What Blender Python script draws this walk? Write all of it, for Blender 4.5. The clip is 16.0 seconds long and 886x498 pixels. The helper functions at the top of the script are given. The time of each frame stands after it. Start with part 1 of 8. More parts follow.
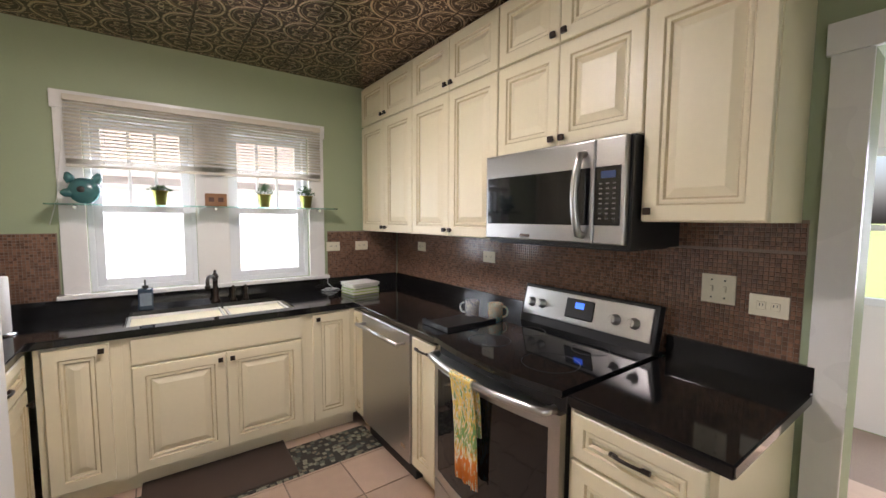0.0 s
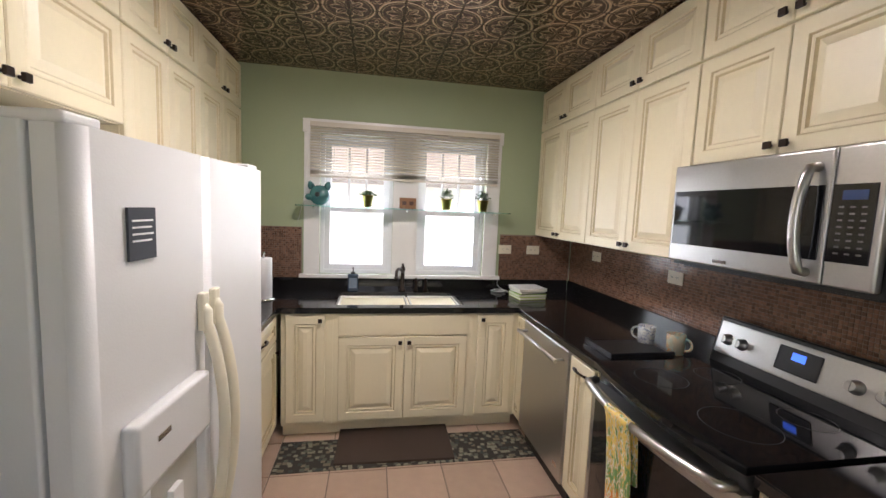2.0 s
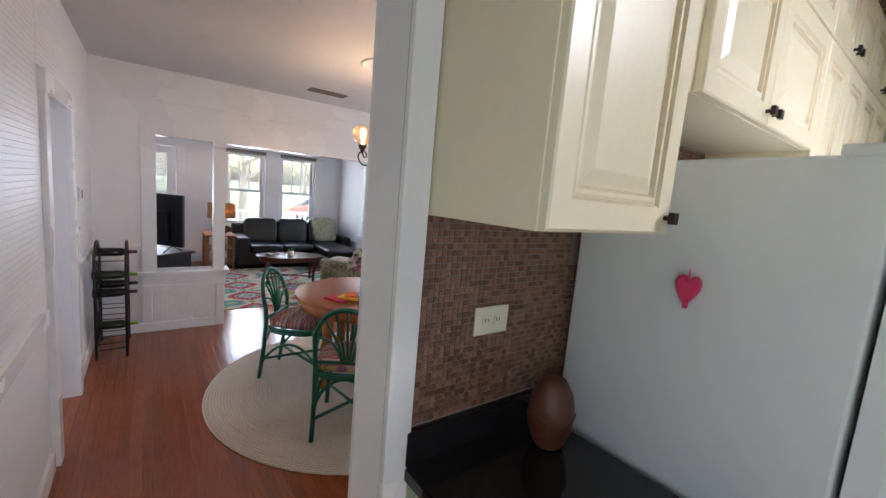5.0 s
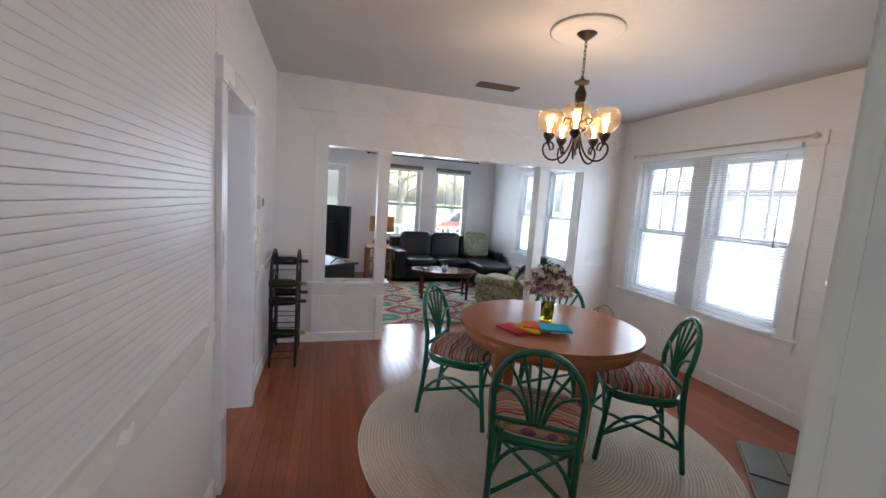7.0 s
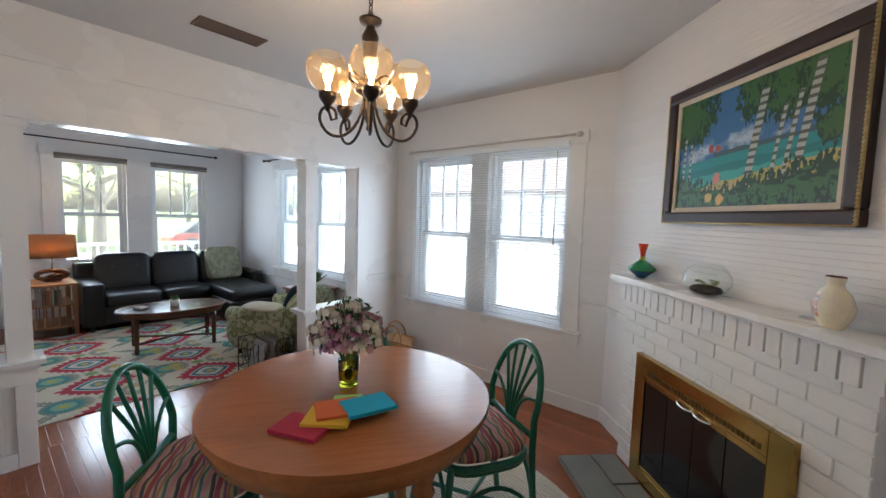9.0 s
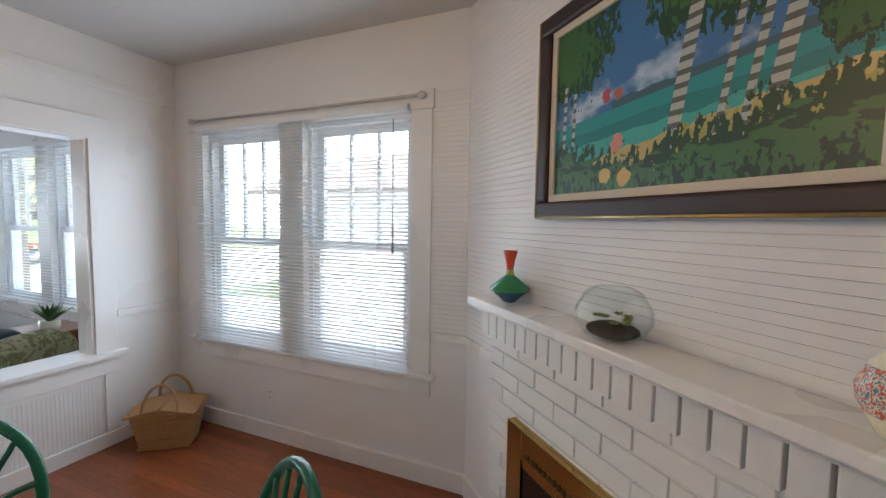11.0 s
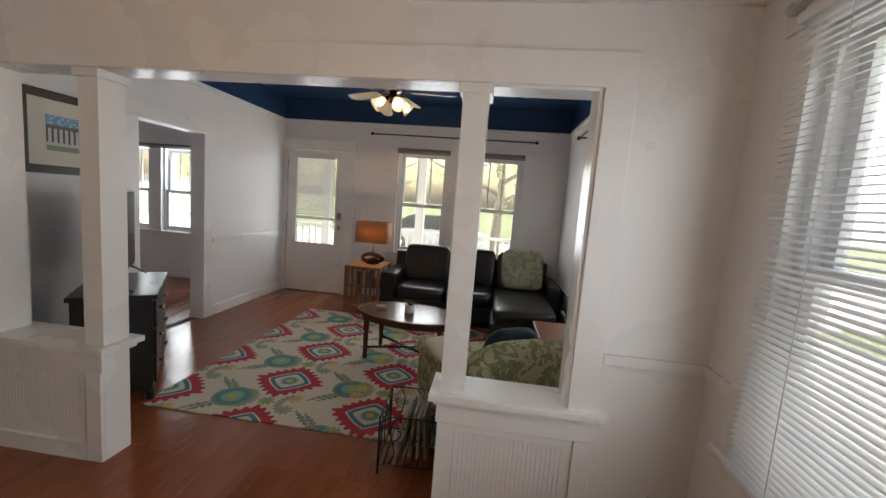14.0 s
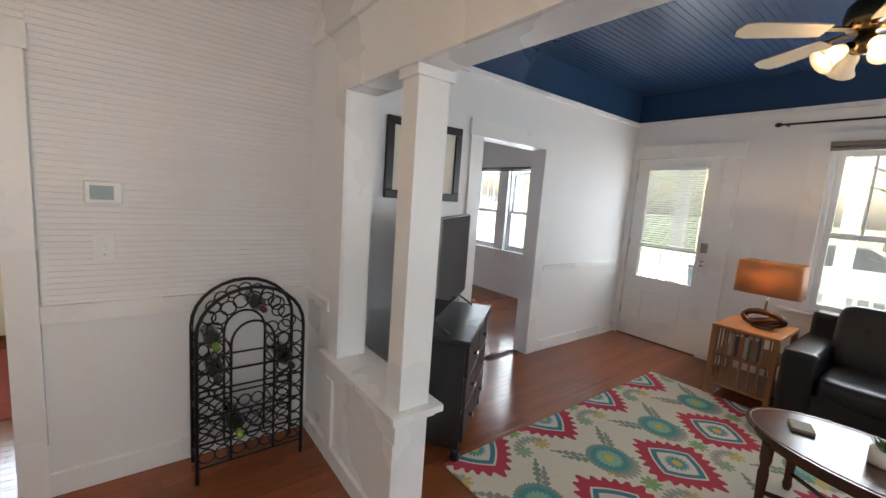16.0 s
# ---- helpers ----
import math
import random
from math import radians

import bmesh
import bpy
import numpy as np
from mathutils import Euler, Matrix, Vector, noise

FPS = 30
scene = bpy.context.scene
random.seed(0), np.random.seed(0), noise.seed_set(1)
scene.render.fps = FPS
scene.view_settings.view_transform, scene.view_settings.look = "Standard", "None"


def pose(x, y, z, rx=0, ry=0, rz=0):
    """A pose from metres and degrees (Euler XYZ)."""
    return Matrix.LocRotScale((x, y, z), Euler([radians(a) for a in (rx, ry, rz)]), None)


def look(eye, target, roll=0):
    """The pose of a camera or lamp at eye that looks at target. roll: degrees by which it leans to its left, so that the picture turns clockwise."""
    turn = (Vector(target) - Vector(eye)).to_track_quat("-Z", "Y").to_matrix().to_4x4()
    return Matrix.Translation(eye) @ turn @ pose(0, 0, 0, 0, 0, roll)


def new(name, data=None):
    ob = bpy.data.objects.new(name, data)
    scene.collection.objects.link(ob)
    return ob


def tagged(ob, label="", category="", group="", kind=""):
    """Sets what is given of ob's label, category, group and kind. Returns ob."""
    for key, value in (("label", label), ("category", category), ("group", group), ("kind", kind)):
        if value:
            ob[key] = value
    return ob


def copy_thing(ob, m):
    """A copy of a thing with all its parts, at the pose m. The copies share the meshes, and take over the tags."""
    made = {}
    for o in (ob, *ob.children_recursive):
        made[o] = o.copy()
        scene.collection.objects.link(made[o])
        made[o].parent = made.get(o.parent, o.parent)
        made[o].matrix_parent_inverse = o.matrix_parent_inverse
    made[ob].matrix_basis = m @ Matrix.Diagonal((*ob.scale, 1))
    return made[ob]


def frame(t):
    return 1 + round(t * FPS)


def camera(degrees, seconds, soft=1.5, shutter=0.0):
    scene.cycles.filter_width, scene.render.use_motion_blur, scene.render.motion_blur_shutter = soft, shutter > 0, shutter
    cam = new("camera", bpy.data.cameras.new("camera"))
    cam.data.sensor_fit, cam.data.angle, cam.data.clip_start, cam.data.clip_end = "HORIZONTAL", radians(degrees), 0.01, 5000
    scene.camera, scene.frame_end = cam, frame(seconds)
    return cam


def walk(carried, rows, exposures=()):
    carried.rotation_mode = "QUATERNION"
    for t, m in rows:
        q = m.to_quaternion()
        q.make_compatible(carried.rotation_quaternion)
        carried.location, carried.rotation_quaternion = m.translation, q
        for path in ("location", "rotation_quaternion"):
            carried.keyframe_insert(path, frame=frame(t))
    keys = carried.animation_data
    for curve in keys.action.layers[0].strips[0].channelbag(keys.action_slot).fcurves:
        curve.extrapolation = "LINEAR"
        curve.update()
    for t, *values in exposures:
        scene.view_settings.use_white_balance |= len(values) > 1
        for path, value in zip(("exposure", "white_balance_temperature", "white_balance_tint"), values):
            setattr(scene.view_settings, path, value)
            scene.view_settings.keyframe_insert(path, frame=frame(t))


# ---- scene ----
cam = camera(96.2, 16.0)
PATH = [
    (0, (0.139, 0.475, 1.499), (1.307, 2.092, 1.346), 0.3),
    (0.5, (0.186, 0.466, 1.515), (1.182, 2.192, 1.355), 1.0),
    (1, (0.211, 0.459, 1.546), (1.018, 2.28, 1.37), 1.5),
    (1.5, (0.21, 0.451, 1.557), (0.807, 2.351, 1.374), 2.0),
    (2, (0.215, 0.44, 1.58), (0.564, 2.399, 1.383), 2.4),
    (2.5, (0.182, 0.426, 1.587), (0.299, 2.413, 1.391), 2.6),
    (3, (0.145, 0.387, 1.592), (0.007, 2.373, 1.397), 2.9),
    (3.5, (0.054, 0.35, 1.598), (-0.332, 2.303, 1.407), 3.2),
    (4, (-0.078, 0.32, 1.593), (-0.798, 2.175, 1.392), 3.7),
    (4.5, (-0.23, 0.284, 1.587), (-1.409, 1.883, 1.361), 4.1),
    (5, (-0.349, 0.296, 1.58), (-1.935, 1.486, 1.318), 4.9),
    (6.25, (-0.76, 0.325, 1.515), (-2.69, 0.84, 1.275), 4.4),
    (7.5, (-1.311, 0.363, 1.445), (-3.154, 1.11, 1.235), 3.3),
    (8, (-1.558, 0.39, 1.456), (-3.242, 1.452, 1.268), 2.9),
    (8.5, (-1.786, 0.537, 1.455), (-3.27, 1.867, 1.278), 2.2),
    (9, (-1.951, 0.748, 1.463), (-3.233, 2.275, 1.309), 1.8),
    (9.5, (-2.115, 0.953, 1.468), (-3.186, 2.635, 1.316), 1.2),
    (9.7, (-2.188, 1.035, 1.476), (-3.166, 2.772, 1.325), 0.9),
    (10.2, (-2.235, 1.26, 1.47), (-3.06, 3.075, 1.325), 0.7),
    (10.8, (-2.20, 1.63, 1.46), (-2.92, 3.49, 1.325), 0.8),
    (11.4, (-2.30, 2.02, 1.445), (-3.24, 3.78, 1.325), 1.5),
    (12, (-2.551, 2.377, 1.436), (-3.84, 3.902, 1.323), 2.5),
    (12.5, (-2.707, 2.518, 1.457), (-4.352, 3.649, 1.332), 3.2),
    (13, (-2.936, 2.578, 1.467), (-4.821, 3.221, 1.284), 3.4),
    (13.5, (-3.133, 2.721, 1.462), (-5.114, 2.903, 1.255), 4.2),
    (14, (-3.425, 2.793, 1.435), (-5.398, 2.56, 1.205), 4.4),
    (14.5, (-3.65, 2.772, 1.465), (-5.518, 2.11, 1.199), 4.7),
    (15, (-3.894, 2.598, 1.46), (-5.621, 1.627, 1.192), 4.4),
    (15.5, (-4.103, 2.424, 1.491), (-5.664, 1.207, 1.208), 4.2),
    (16, (-4.295, 2.195, 1.463), (-5.511, 0.629, 1.202), 4.1),
]
EXPOSURES = [(0, 1.5, 6400, 21), (2, 1.42, 6400, 21), (4, 1.5, 6250, 19), (5, 1.7, 5650, 17), (7.5, 1.5, 5550, 11), (9, 1.48, 5550, 8), (9.7, 1.48, 5550, 8),
             (12, 0.88, 5850, 11), (12.5, 0.42, 5850, 11), (13, 0.22, 6250, 12), (13.5, 0.45, 6650, 14), (14, 0.88, 6650, 14), (15, 1.45, 6300, 11), (16, 1.52, 6250, 11)]
walk(cam, [(t, look(eye, target, roll)) for t, eye, target, roll in PATH], EXPOSURES)

# ---- world, sun and lamps ----
world = bpy.data.worlds.new("sky")
scene.world = world
world.use_nodes = True
_wn = world.node_tree.nodes
_sky = _wn.new("ShaderNodeTexSky")
_sky.sky_type = 'NISHITA'
_sky.sun_disc = False
_sky.dust_density, _sky.ozone_density = 6.0, 0.4
_sky.sun_elevation, _sky.sun_rotation = radians(52), radians(243)
world.node_tree.links.new(_sky.outputs[0], _wn["Background"].inputs[0])
_wn["Background"].inputs[1].default_value = 0.15

sun = new("sun", bpy.data.lights.new("sun", 'SUN'))
sun.data.energy, sun.data.angle, sun.data.color = 5.0, radians(0.5), (1, 0.95, 0.88)
sun.matrix_world = look((-7, -3.5, 10), (0, 0, 0))


def window_light(x, y, z, to, w, h, power, col=(0.86, 0.94, 1.0)):
    """Sky light through a window's opening."""
    li = bpy.data.lights.new("window_light", 'AREA')
    li.shape, li.size, li.size_y, li.energy, li.color = 'RECTANGLE', w, h, power, col
    ob = new("window_light", li)
    ob.matrix_world = look((x, y, z), to)
    return ob


def bulb_light(x, y, z, power, col=(1.0, 0.72, 0.42), r=0.03):
    li = bpy.data.lights.new("bulb_light", 'POINT')
    li.energy, li.color, li.shadow_soft_size = power, col, r
    ob = new("bulb_light", li)
    ob.location = (x, y, z)
    return ob


window_light(0.48, 3.83, 1.45, (0.48, 0, 1.1), 1.35, 0.85, 8)
window_light(-4.0, 3.63, 1.32, (-4.0, 0, 1.32), 1.5, 1.3, 5.2)
window_light(-6.8, 3.64, 1.35, (-6.8, 0, 1.35), 1.5, 1.3, 2.4)
window_light(-8.855, 2.2, 1.45, (0, 2.2, 1.45), 1.2, 1.1, 14)
window_light(-8.80, 0.27, 1.35, (0, 0.27, 1.35), 0.55, 1.1, 1.8)
window_light(-8.98, -2.25, 1.35, (0, -2.25, 0.9), 1.2, 1.2, 16)
window_light(4.15, 0.65, 1.5, (0, 0.3, 1.2), 0.8, 1.0, 14)
# added light from an unseen south window, to brighten the refrigerator's side
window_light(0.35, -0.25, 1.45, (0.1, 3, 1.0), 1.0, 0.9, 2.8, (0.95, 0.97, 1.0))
window_light(-3.4, -3.02, 1.5, (-3.0, 1.5, 0.8), 0.8, 0.8, 11)
# the kitchen's flush ceiling lamp
kl = bpy.data.lights.new("kitchen_lamp_light", 'AREA')
kl.shape, kl.size, kl.energy, kl.color = 'DISK', 0.3, 8.5, (1.0, 0.96, 0.90)
klo = new("kitchen_lamp_light", kl)
klo.matrix_world = look((0.293, 2.11, 2.53), (0.293, 2.111, 0))
BULB = 0.9
scene.view_settings.exposure = 1.8

# ---- materials ----
def mat(name, col, rough=0.5, metal=0.0, grain=0.0, scale=30.0, bump=0.0, stain=0.0, spec=0.5, coat=0.0, stretch=(1, 1, 1), rnd=0.0, island=False):
    """A surface with colour variation at two scales, relief, and a tint that differs from piece to piece."""
    m = bpy.data.materials.new(name)
    m.use_nodes = True
    nt = m.node_tree
    n, l = nt.nodes, nt.links
    b = n["Principled BSDF"]
    b.inputs["Roughness"].default_value = rough
    b.inputs["Metallic"].default_value = metal
    b.inputs["Specular IOR Level"].default_value = spec
    b.inputs["Coat Weight"].default_value = coat
    b.inputs["Coat Roughness"].default_value = 0.12
    tc = n.new("ShaderNodeTexCoord")
    mp = n.new("ShaderNodeMapping")
    mp.inputs["Scale"].default_value = stretch
    l.new(tc.outputs["Object"], mp.inputs[0])
    out = None
    base = n.new("ShaderNodeRGB")
    base.outputs[0].default_value = (*col, 1)
    out = base.outputs[0]

    def mul(src, fac, lo, hi):
        mr = n.new("ShaderNodeMapRange")
        mr.inputs["To Min"].default_value, mr.inputs["To Max"].default_value = lo, hi
        l.new(fac, mr.inputs[0])
        vm = n.new("ShaderNodeVectorMath")
        vm.operation = 'MULTIPLY'
        l.new(src, vm.inputs[0])
        l.new(mr.outputs[0], vm.inputs[1])
        return vm.outputs[0]
    nz = n.new("ShaderNodeTexNoise")
    nz.inputs["Scale"].default_value, nz.inputs["Detail"].default_value = scale, 5
    l.new(mp.outputs[0], nz.inputs[0])
    if grain:
        out = mul(out, nz.outputs[0], 1 - grain, 1 + grain)
    if stain:
        n2 = n.new("ShaderNodeTexNoise")
        n2.inputs["Scale"].default_value, n2.inputs["Detail"].default_value = 1.7, 3
        l.new(tc.outputs["Object"], n2.inputs[0])
        out = mul(out, n2.outputs[0], 1 - stain, 1 + stain)
        rm = n.new("ShaderNodeMapRange")
        rm.inputs["To Min"].default_value, rm.inputs["To Max"].default_value = max(rough - 0.08, 0.02), min(rough + 0.08, 1)
        l.new(n2.outputs[0], rm.inputs[0])
        l.new(rm.outputs[0], b.inputs["Roughness"])
    if rnd:
        if island:
            g = n.new("ShaderNodeNewGeometry")
            src = g.outputs["Random Per Island"]
        else:
            g = n.new("ShaderNodeObjectInfo")
            src = g.outputs["Random"]
        out = mul(out, src, 1 - rnd, 1 + rnd)
    l.new(out, b.inputs["Base Color"])
    if bump:
        bp = n.new("ShaderNodeBump")
        bp.inputs["Strength"].default_value, bp.inputs["Distance"].default_value = bump, 0.003
        l.new(nz.outputs[0], bp.inputs["Height"])
        l.new(bp.outputs[0], b.inputs["Normal"])
    return m


def glow(name, col, strength):
    m = mat(name, col, 0.4)
    b = m.node_tree.nodes["Principled BSDF"]
    b.inputs["Emission Color"].default_value = (*col, 1)
    b.inputs["Emission Strength"].default_value = strength
    return m


def glass(name, col=(1, 1, 1), rough=0.0, ior=1.45):
    m = mat(name, col, rough)
    b = m.node_tree.nodes["Principled BSDF"]
    b.inputs["Transmission Weight"].default_value = 1.0
    b.inputs["IOR"].default_value = ior
    return m


def pane_glass(name, haze=0.0):
    """A thin pane: mostly clear, with more gloss at a slant and a share of translucent haze that scatters light."""
    m = bpy.data.materials.new(name)
    m.use_nodes = True
    n, l = m.node_tree.nodes, m.node_tree.links
    n.remove(n["Principled BSDF"])
    tr, gl, mx, lw = n.new("ShaderNodeBsdfTransparent"), n.new("ShaderNodeBsdfGlossy"), n.new("ShaderNodeMixShader"), n.new("ShaderNodeLayerWeight")
    gl.inputs["Roughness"].default_value = 0.02
    tr.inputs[0].default_value = (0.97, 0.985, 0.98, 1)
    lw.inputs[0].default_value = 0.5
    pw, ad = n.new("ShaderNodeMath"), n.new("ShaderNodeMath")
    pw.operation, pw.inputs[1].default_value = 'POWER', 5
    ad.operation, ad.inputs[1].default_value, ad.inputs[2].default_value = 'MULTIPLY_ADD', 0.8, 0.035
    l.new(lw.outputs["Facing"], pw.inputs[0])
    l.new(pw.outputs[0], ad.inputs[0])
    l.new(ad.outputs[0], mx.inputs[0])
    l.new(tr.outputs[0], mx.inputs[1])
    l.new(gl.outputs[0], mx.inputs[2])
    if haze:
        du, m2 = n.new("ShaderNodeBsdfTranslucent"), n.new("ShaderNodeMixShader")
        du.inputs[0].default_value, m2.inputs[0].default_value = (0.92, 0.95, 0.93, 1), haze
        l.new(mx.outputs[0], m2.inputs[1])
        l.new(du.outputs[0], m2.inputs[2])
        mx = m2
    l.new(mx.outputs[0], n["Material Output"].inputs[0])
    return m


WHITE = mat("white_wall_paint", (0.80, 0.79, 0.79), 0.42, grain=0.02, scale=60, bump=0.15, stain=0.03)
TRIM = mat("white_trim_gloss", (0.82, 0.81, 0.80), 0.28, grain=0.02, scale=40, bump=0.1, stain=0.02)
BOARD = mat("white_board_paint", (0.80, 0.79, 0.79), 0.38, grain=0.02, scale=25, bump=0.2, rnd=0.015, stretch=(0.3, 1, 4))
GREEN = mat("sage_green_paint", (0.36, 0.42, 0.27), 0.55, grain=0.03, scale=80, bump=0.2, stain=0.05)
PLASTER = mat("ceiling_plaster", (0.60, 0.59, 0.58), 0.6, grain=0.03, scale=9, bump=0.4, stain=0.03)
BLUE = mat("navy_ceiling_paint", (0.022, 0.055, 0.13), 0.3, grain=0.05, scale=40, bump=0.1, stain=0.05)
CREAM = mat("cream_cabinet_paint", (0.78, 0.70, 0.50), 0.36, grain=0.03, scale=45, bump=0.12, stain=0.04)
GLAZE = mat("brown_cabinet_glaze", (0.60, 0.50, 0.31), 0.45, grain=0.15, scale=60)
GRANITE = mat("black_granite", (0.012, 0.011, 0.011), 0.07, grain=0.7, scale=220, stain=0.2)
STEEL = mat("brushed_steel", (0.52, 0.51, 0.50), 0.3, metal=1.0, grain=0.06, scale=90, stretch=(1, 0.03, 1), bump=0.05, stain=0.05)
CHROME = mat("polished_chrome", (0.75, 0.74, 0.72), 0.15, metal=1.0, grain=0.03)
BLACKGLASS = mat("black_glass", (0.008, 0.008, 0.009), 0.05, grain=0.1)
BLACKPLASTIC = mat("black_plastic", (0.015, 0.015, 0.016), 0.35, grain=0.1, scale=100)
BRONZE = mat("oil_rubbed_bronze", (0.035, 0.024, 0.018), 0.35, metal=0.7, grain=0.3, scale=60)
FRIDGE = mat("white_enamel", (0.72, 0.72, 0.71), 0.42, grain=0.015, scale=160, bump=0.12, stain=0.02)
GREYSIDE = mat("pale_grey_textured_steel", (0.70, 0.71, 0.70), 0.42, grain=0.02, scale=200, bump=0.15, stain=0.02)
PLATE = mat("almond_plastic", (0.80, 0.74, 0.58), 0.35, grain=0.02)
WPLASTIC = mat("white_plastic", (0.82, 0.82, 0.80), 0.35, grain=0.02)
PORCELAIN = mat("white_porcelain", (0.82, 0.80, 0.75), 0.15, grain=0.02)
VINYL = mat("white_vinyl", (0.80, 0.82, 0.85), 0.35, grain=0.02)
SLAT = mat("white_blind_slat", (0.82, 0.84, 0.86), 0.4, grain=0.02)
KSLAT = mat("cream_blind_slat", (0.68, 0.63, 0.54), 0.45, grain=0.03)
# the translucent share imitates glare that washes out the view outdoors
PANE = pane_glass("window_pane_glass", 0.07)
FLOORTILE = mat("terracotta_beige_tile", (0.50, 0.36, 0.27), 0.35, grain=0.1, scale=14, bump=0.25, stain=0.08, rnd=0.07)
GROUT = mat("grey_brown_grout", (0.25, 0.19, 0.15), 0.85, grain=0.15, scale=120)
MOSAIC = mat("brown_glass_mosaic", (0.21, 0.112, 0.070), 0.16, grain=0.2, scale=200, rnd=0.42, island=True)
MOSAICP = mat("brown_glass_mosaic_piece", (0.21, 0.112, 0.070), 0.16, grain=0.2, scale=200, rnd=0.42)
WOODFLOOR = mat("reddish_oak_strips", (0.262, 0.080, 0.030), 0.17, grain=0.3, scale=12, stretch=(0.5, 8, 8), bump=0.08, stain=0.12, rnd=0.12, island=True)
TABLEWOOD = mat("honey_oak", (0.36, 0.13, 0.042), 0.18, grain=0.25, scale=10, stretch=(0.6, 6, 6), bump=0.06, stain=0.08)
FRAMEWOOD = mat("espresso_frame_wood", (0.028, 0.011, 0.008), 0.42, grain=0.35, scale=14, stretch=(1, 6, 6), stain=0.15)
DARKWOOD = mat("dark_walnut", (0.075, 0.028, 0.016), 0.22, grain=0.3, scale=12, stretch=(6, 0.6, 6), stain=0.1)
OAKWOOD = mat("light_oak", (0.26, 0.115, 0.042), 0.35, grain=0.2, scale=14, stretch=(1, 1, 6), stain=0.08)
RATTAN = mat("green_painted_rattan", (0.008, 0.115, 0.06), 0.3, grain=0.25, scale=30, bump=0.2, stain=0.1)
LEATHER = mat("black_leather", (0.005, 0.005, 0.006), 0.33, grain=0.3, scale=140, bump=0.35, stain=0.2)
BLACKWOOD = mat("black_painted_wood", (0.014, 0.013, 0.013), 0.3, grain=0.3, scale=40, stain=0.2)
BLACKMETAL = mat("black_wrought_iron", (0.014, 0.012, 0.013), 0.45, metal=0.3, grain=0.3, scale=80)
BRASS = mat("aged_polished_brass", (0.50, 0.33, 0.10), 0.22, metal=1.0, grain=0.15, scale=12, stain=0.2)
SLATE = mat("grey_green_slate", (0.13, 0.13, 0.115), 0.45, grain=0.25, scale=8, bump=0.6, stain=0.2, rnd=0.25)
BRICKW = mat("white_painted_brick", (0.80, 0.79, 0.77), 0.5, grain=0.03, scale=50, bump=0.6, rnd=0.03)
WOODSTRIP = mat("reddish_oak_strip", (0.262, 0.080, 0.030), 0.17, grain=0.3, scale=12, stretch=(1.0, 8, 8), bump=0.08, stain=0.12, rnd=0.12)
JUTE = mat("braided_jute", (0.60, 0.51, 0.40), 0.9, grain=0.3, scale=90, bump=0.8, stain=0.1)

# ---- building helpers ----
def box(bm, x0, x1, y0, y1, z0, z1, bev=0.0, m=None, mi=0):
    """A box, its edges rounded by bev, moved by the pose m."""
    v = [bm.verts.new((x, y, z)) for x in (x0, x1) for y in (y0, y1) for z in (z0, z1)]
    fs = [bm.faces.new([v[i] for i in q]) for q in ((0, 1, 3, 2), (4, 6, 7, 5), (0, 4, 5, 1), (2, 3, 7, 6), (0, 2, 6, 4), (1, 5, 7, 3))]
    for f in fs:
        f.material_index = mi
    if bev:
        es = list({e for f in fs for e in f.edges})
        r = bmesh.ops.bevel(bm, geom=es, offset=bev, segments=2, affect='EDGES', profile=0.7)
        vs = list({w for f in r['faces'] for w in f.verts} | {w for w in v if w.is_valid})
        for f in r['faces']:
            f.material_index = mi
        if bev > 0.004:
            for f in r['faces']:
                f.smooth = True
    else:
        vs = v
    if m is not None:
        for w in vs:
            w.co = m @ w.co
    return vs


def lathe(bm, prof, seg=24, m=None, smooth=True, mi=0):
    """A turned shape: prof holds (radius, height) from bottom to top."""
    m = m or Matrix()
    rings = []
    for r, z in prof:
        if r < 1e-5:
            rings.append([bm.verts.new(m @ Vector((0, 0, z)))])
        else:
            rings.append([bm.verts.new(m @ Vector((r * math.cos(a), r * math.sin(a), z))) for a in (2 * math.pi * i / seg for i in range(seg))])
    for a, b in zip(rings, rings[1:]):
        for i in range(seg):
            j = (i + 1) % seg
            if len(a) == 1 and len(b) == 1:
                continue
            if len(a) == 1:
                f = bm.faces.new((a[0], b[j], b[i]))
            elif len(b) == 1:
                f = bm.faces.new((a[i], a[j], b[0]))
            else:
                f = bm.faces.new((a[i], a[j], b[j], b[i]))
            f.smooth, f.material_index = smooth, mi
    for ring, flip in ((rings[0], True), (rings[-1], False)):
        if len(ring) > 1:
            f = bm.faces.new(ring[::-1] if flip else ring)
            f.material_index = mi


def tube(bm, pts, r, seg=8, closed=False, mi=0, r1=None):
    """A round bar along points."""
    pts = [Vector(p) for p in pts]
    n = len(pts)
    rings = []
    up = Vector((0, 0, 1))
    last = None
    for i, p in enumerate(pts):
        a = pts[(i - 1) % n] if (closed or i) else p
        b = pts[(i + 1) % n] if (closed or i < n - 1) else p
        d = (b - a).normalized()
        if last is None:
            s = d.cross(up)
            if s.length < 0.1:
                s = d.cross(Vector((1, 0, 0)))
        else:
            s = last - d * last.dot(d)
        s.normalize()
        last = s
        t = d.cross(s)
        rr = r if r1 is None else r + (r1 - r) * i / max(n - 1, 1)
        rings.append([bm.verts.new(p + rr * (math.cos(k) * s + math.sin(k) * t)) for k in (2 * math.pi * j / seg for j in range(seg))])
    for i in range(n if closed else n - 1):
        a, b = rings[i], rings[(i + 1) % n]
        for j in range(seg):
            k = (j + 1) % seg
            f = bm.faces.new((a[j], a[k], b[k], b[j]))
            f.smooth, f.material_index = True, mi
    if not closed:
        bm.faces.new(rings[0][::-1]).material_index = mi
        bm.faces.new(rings[-1]).material_index = mi


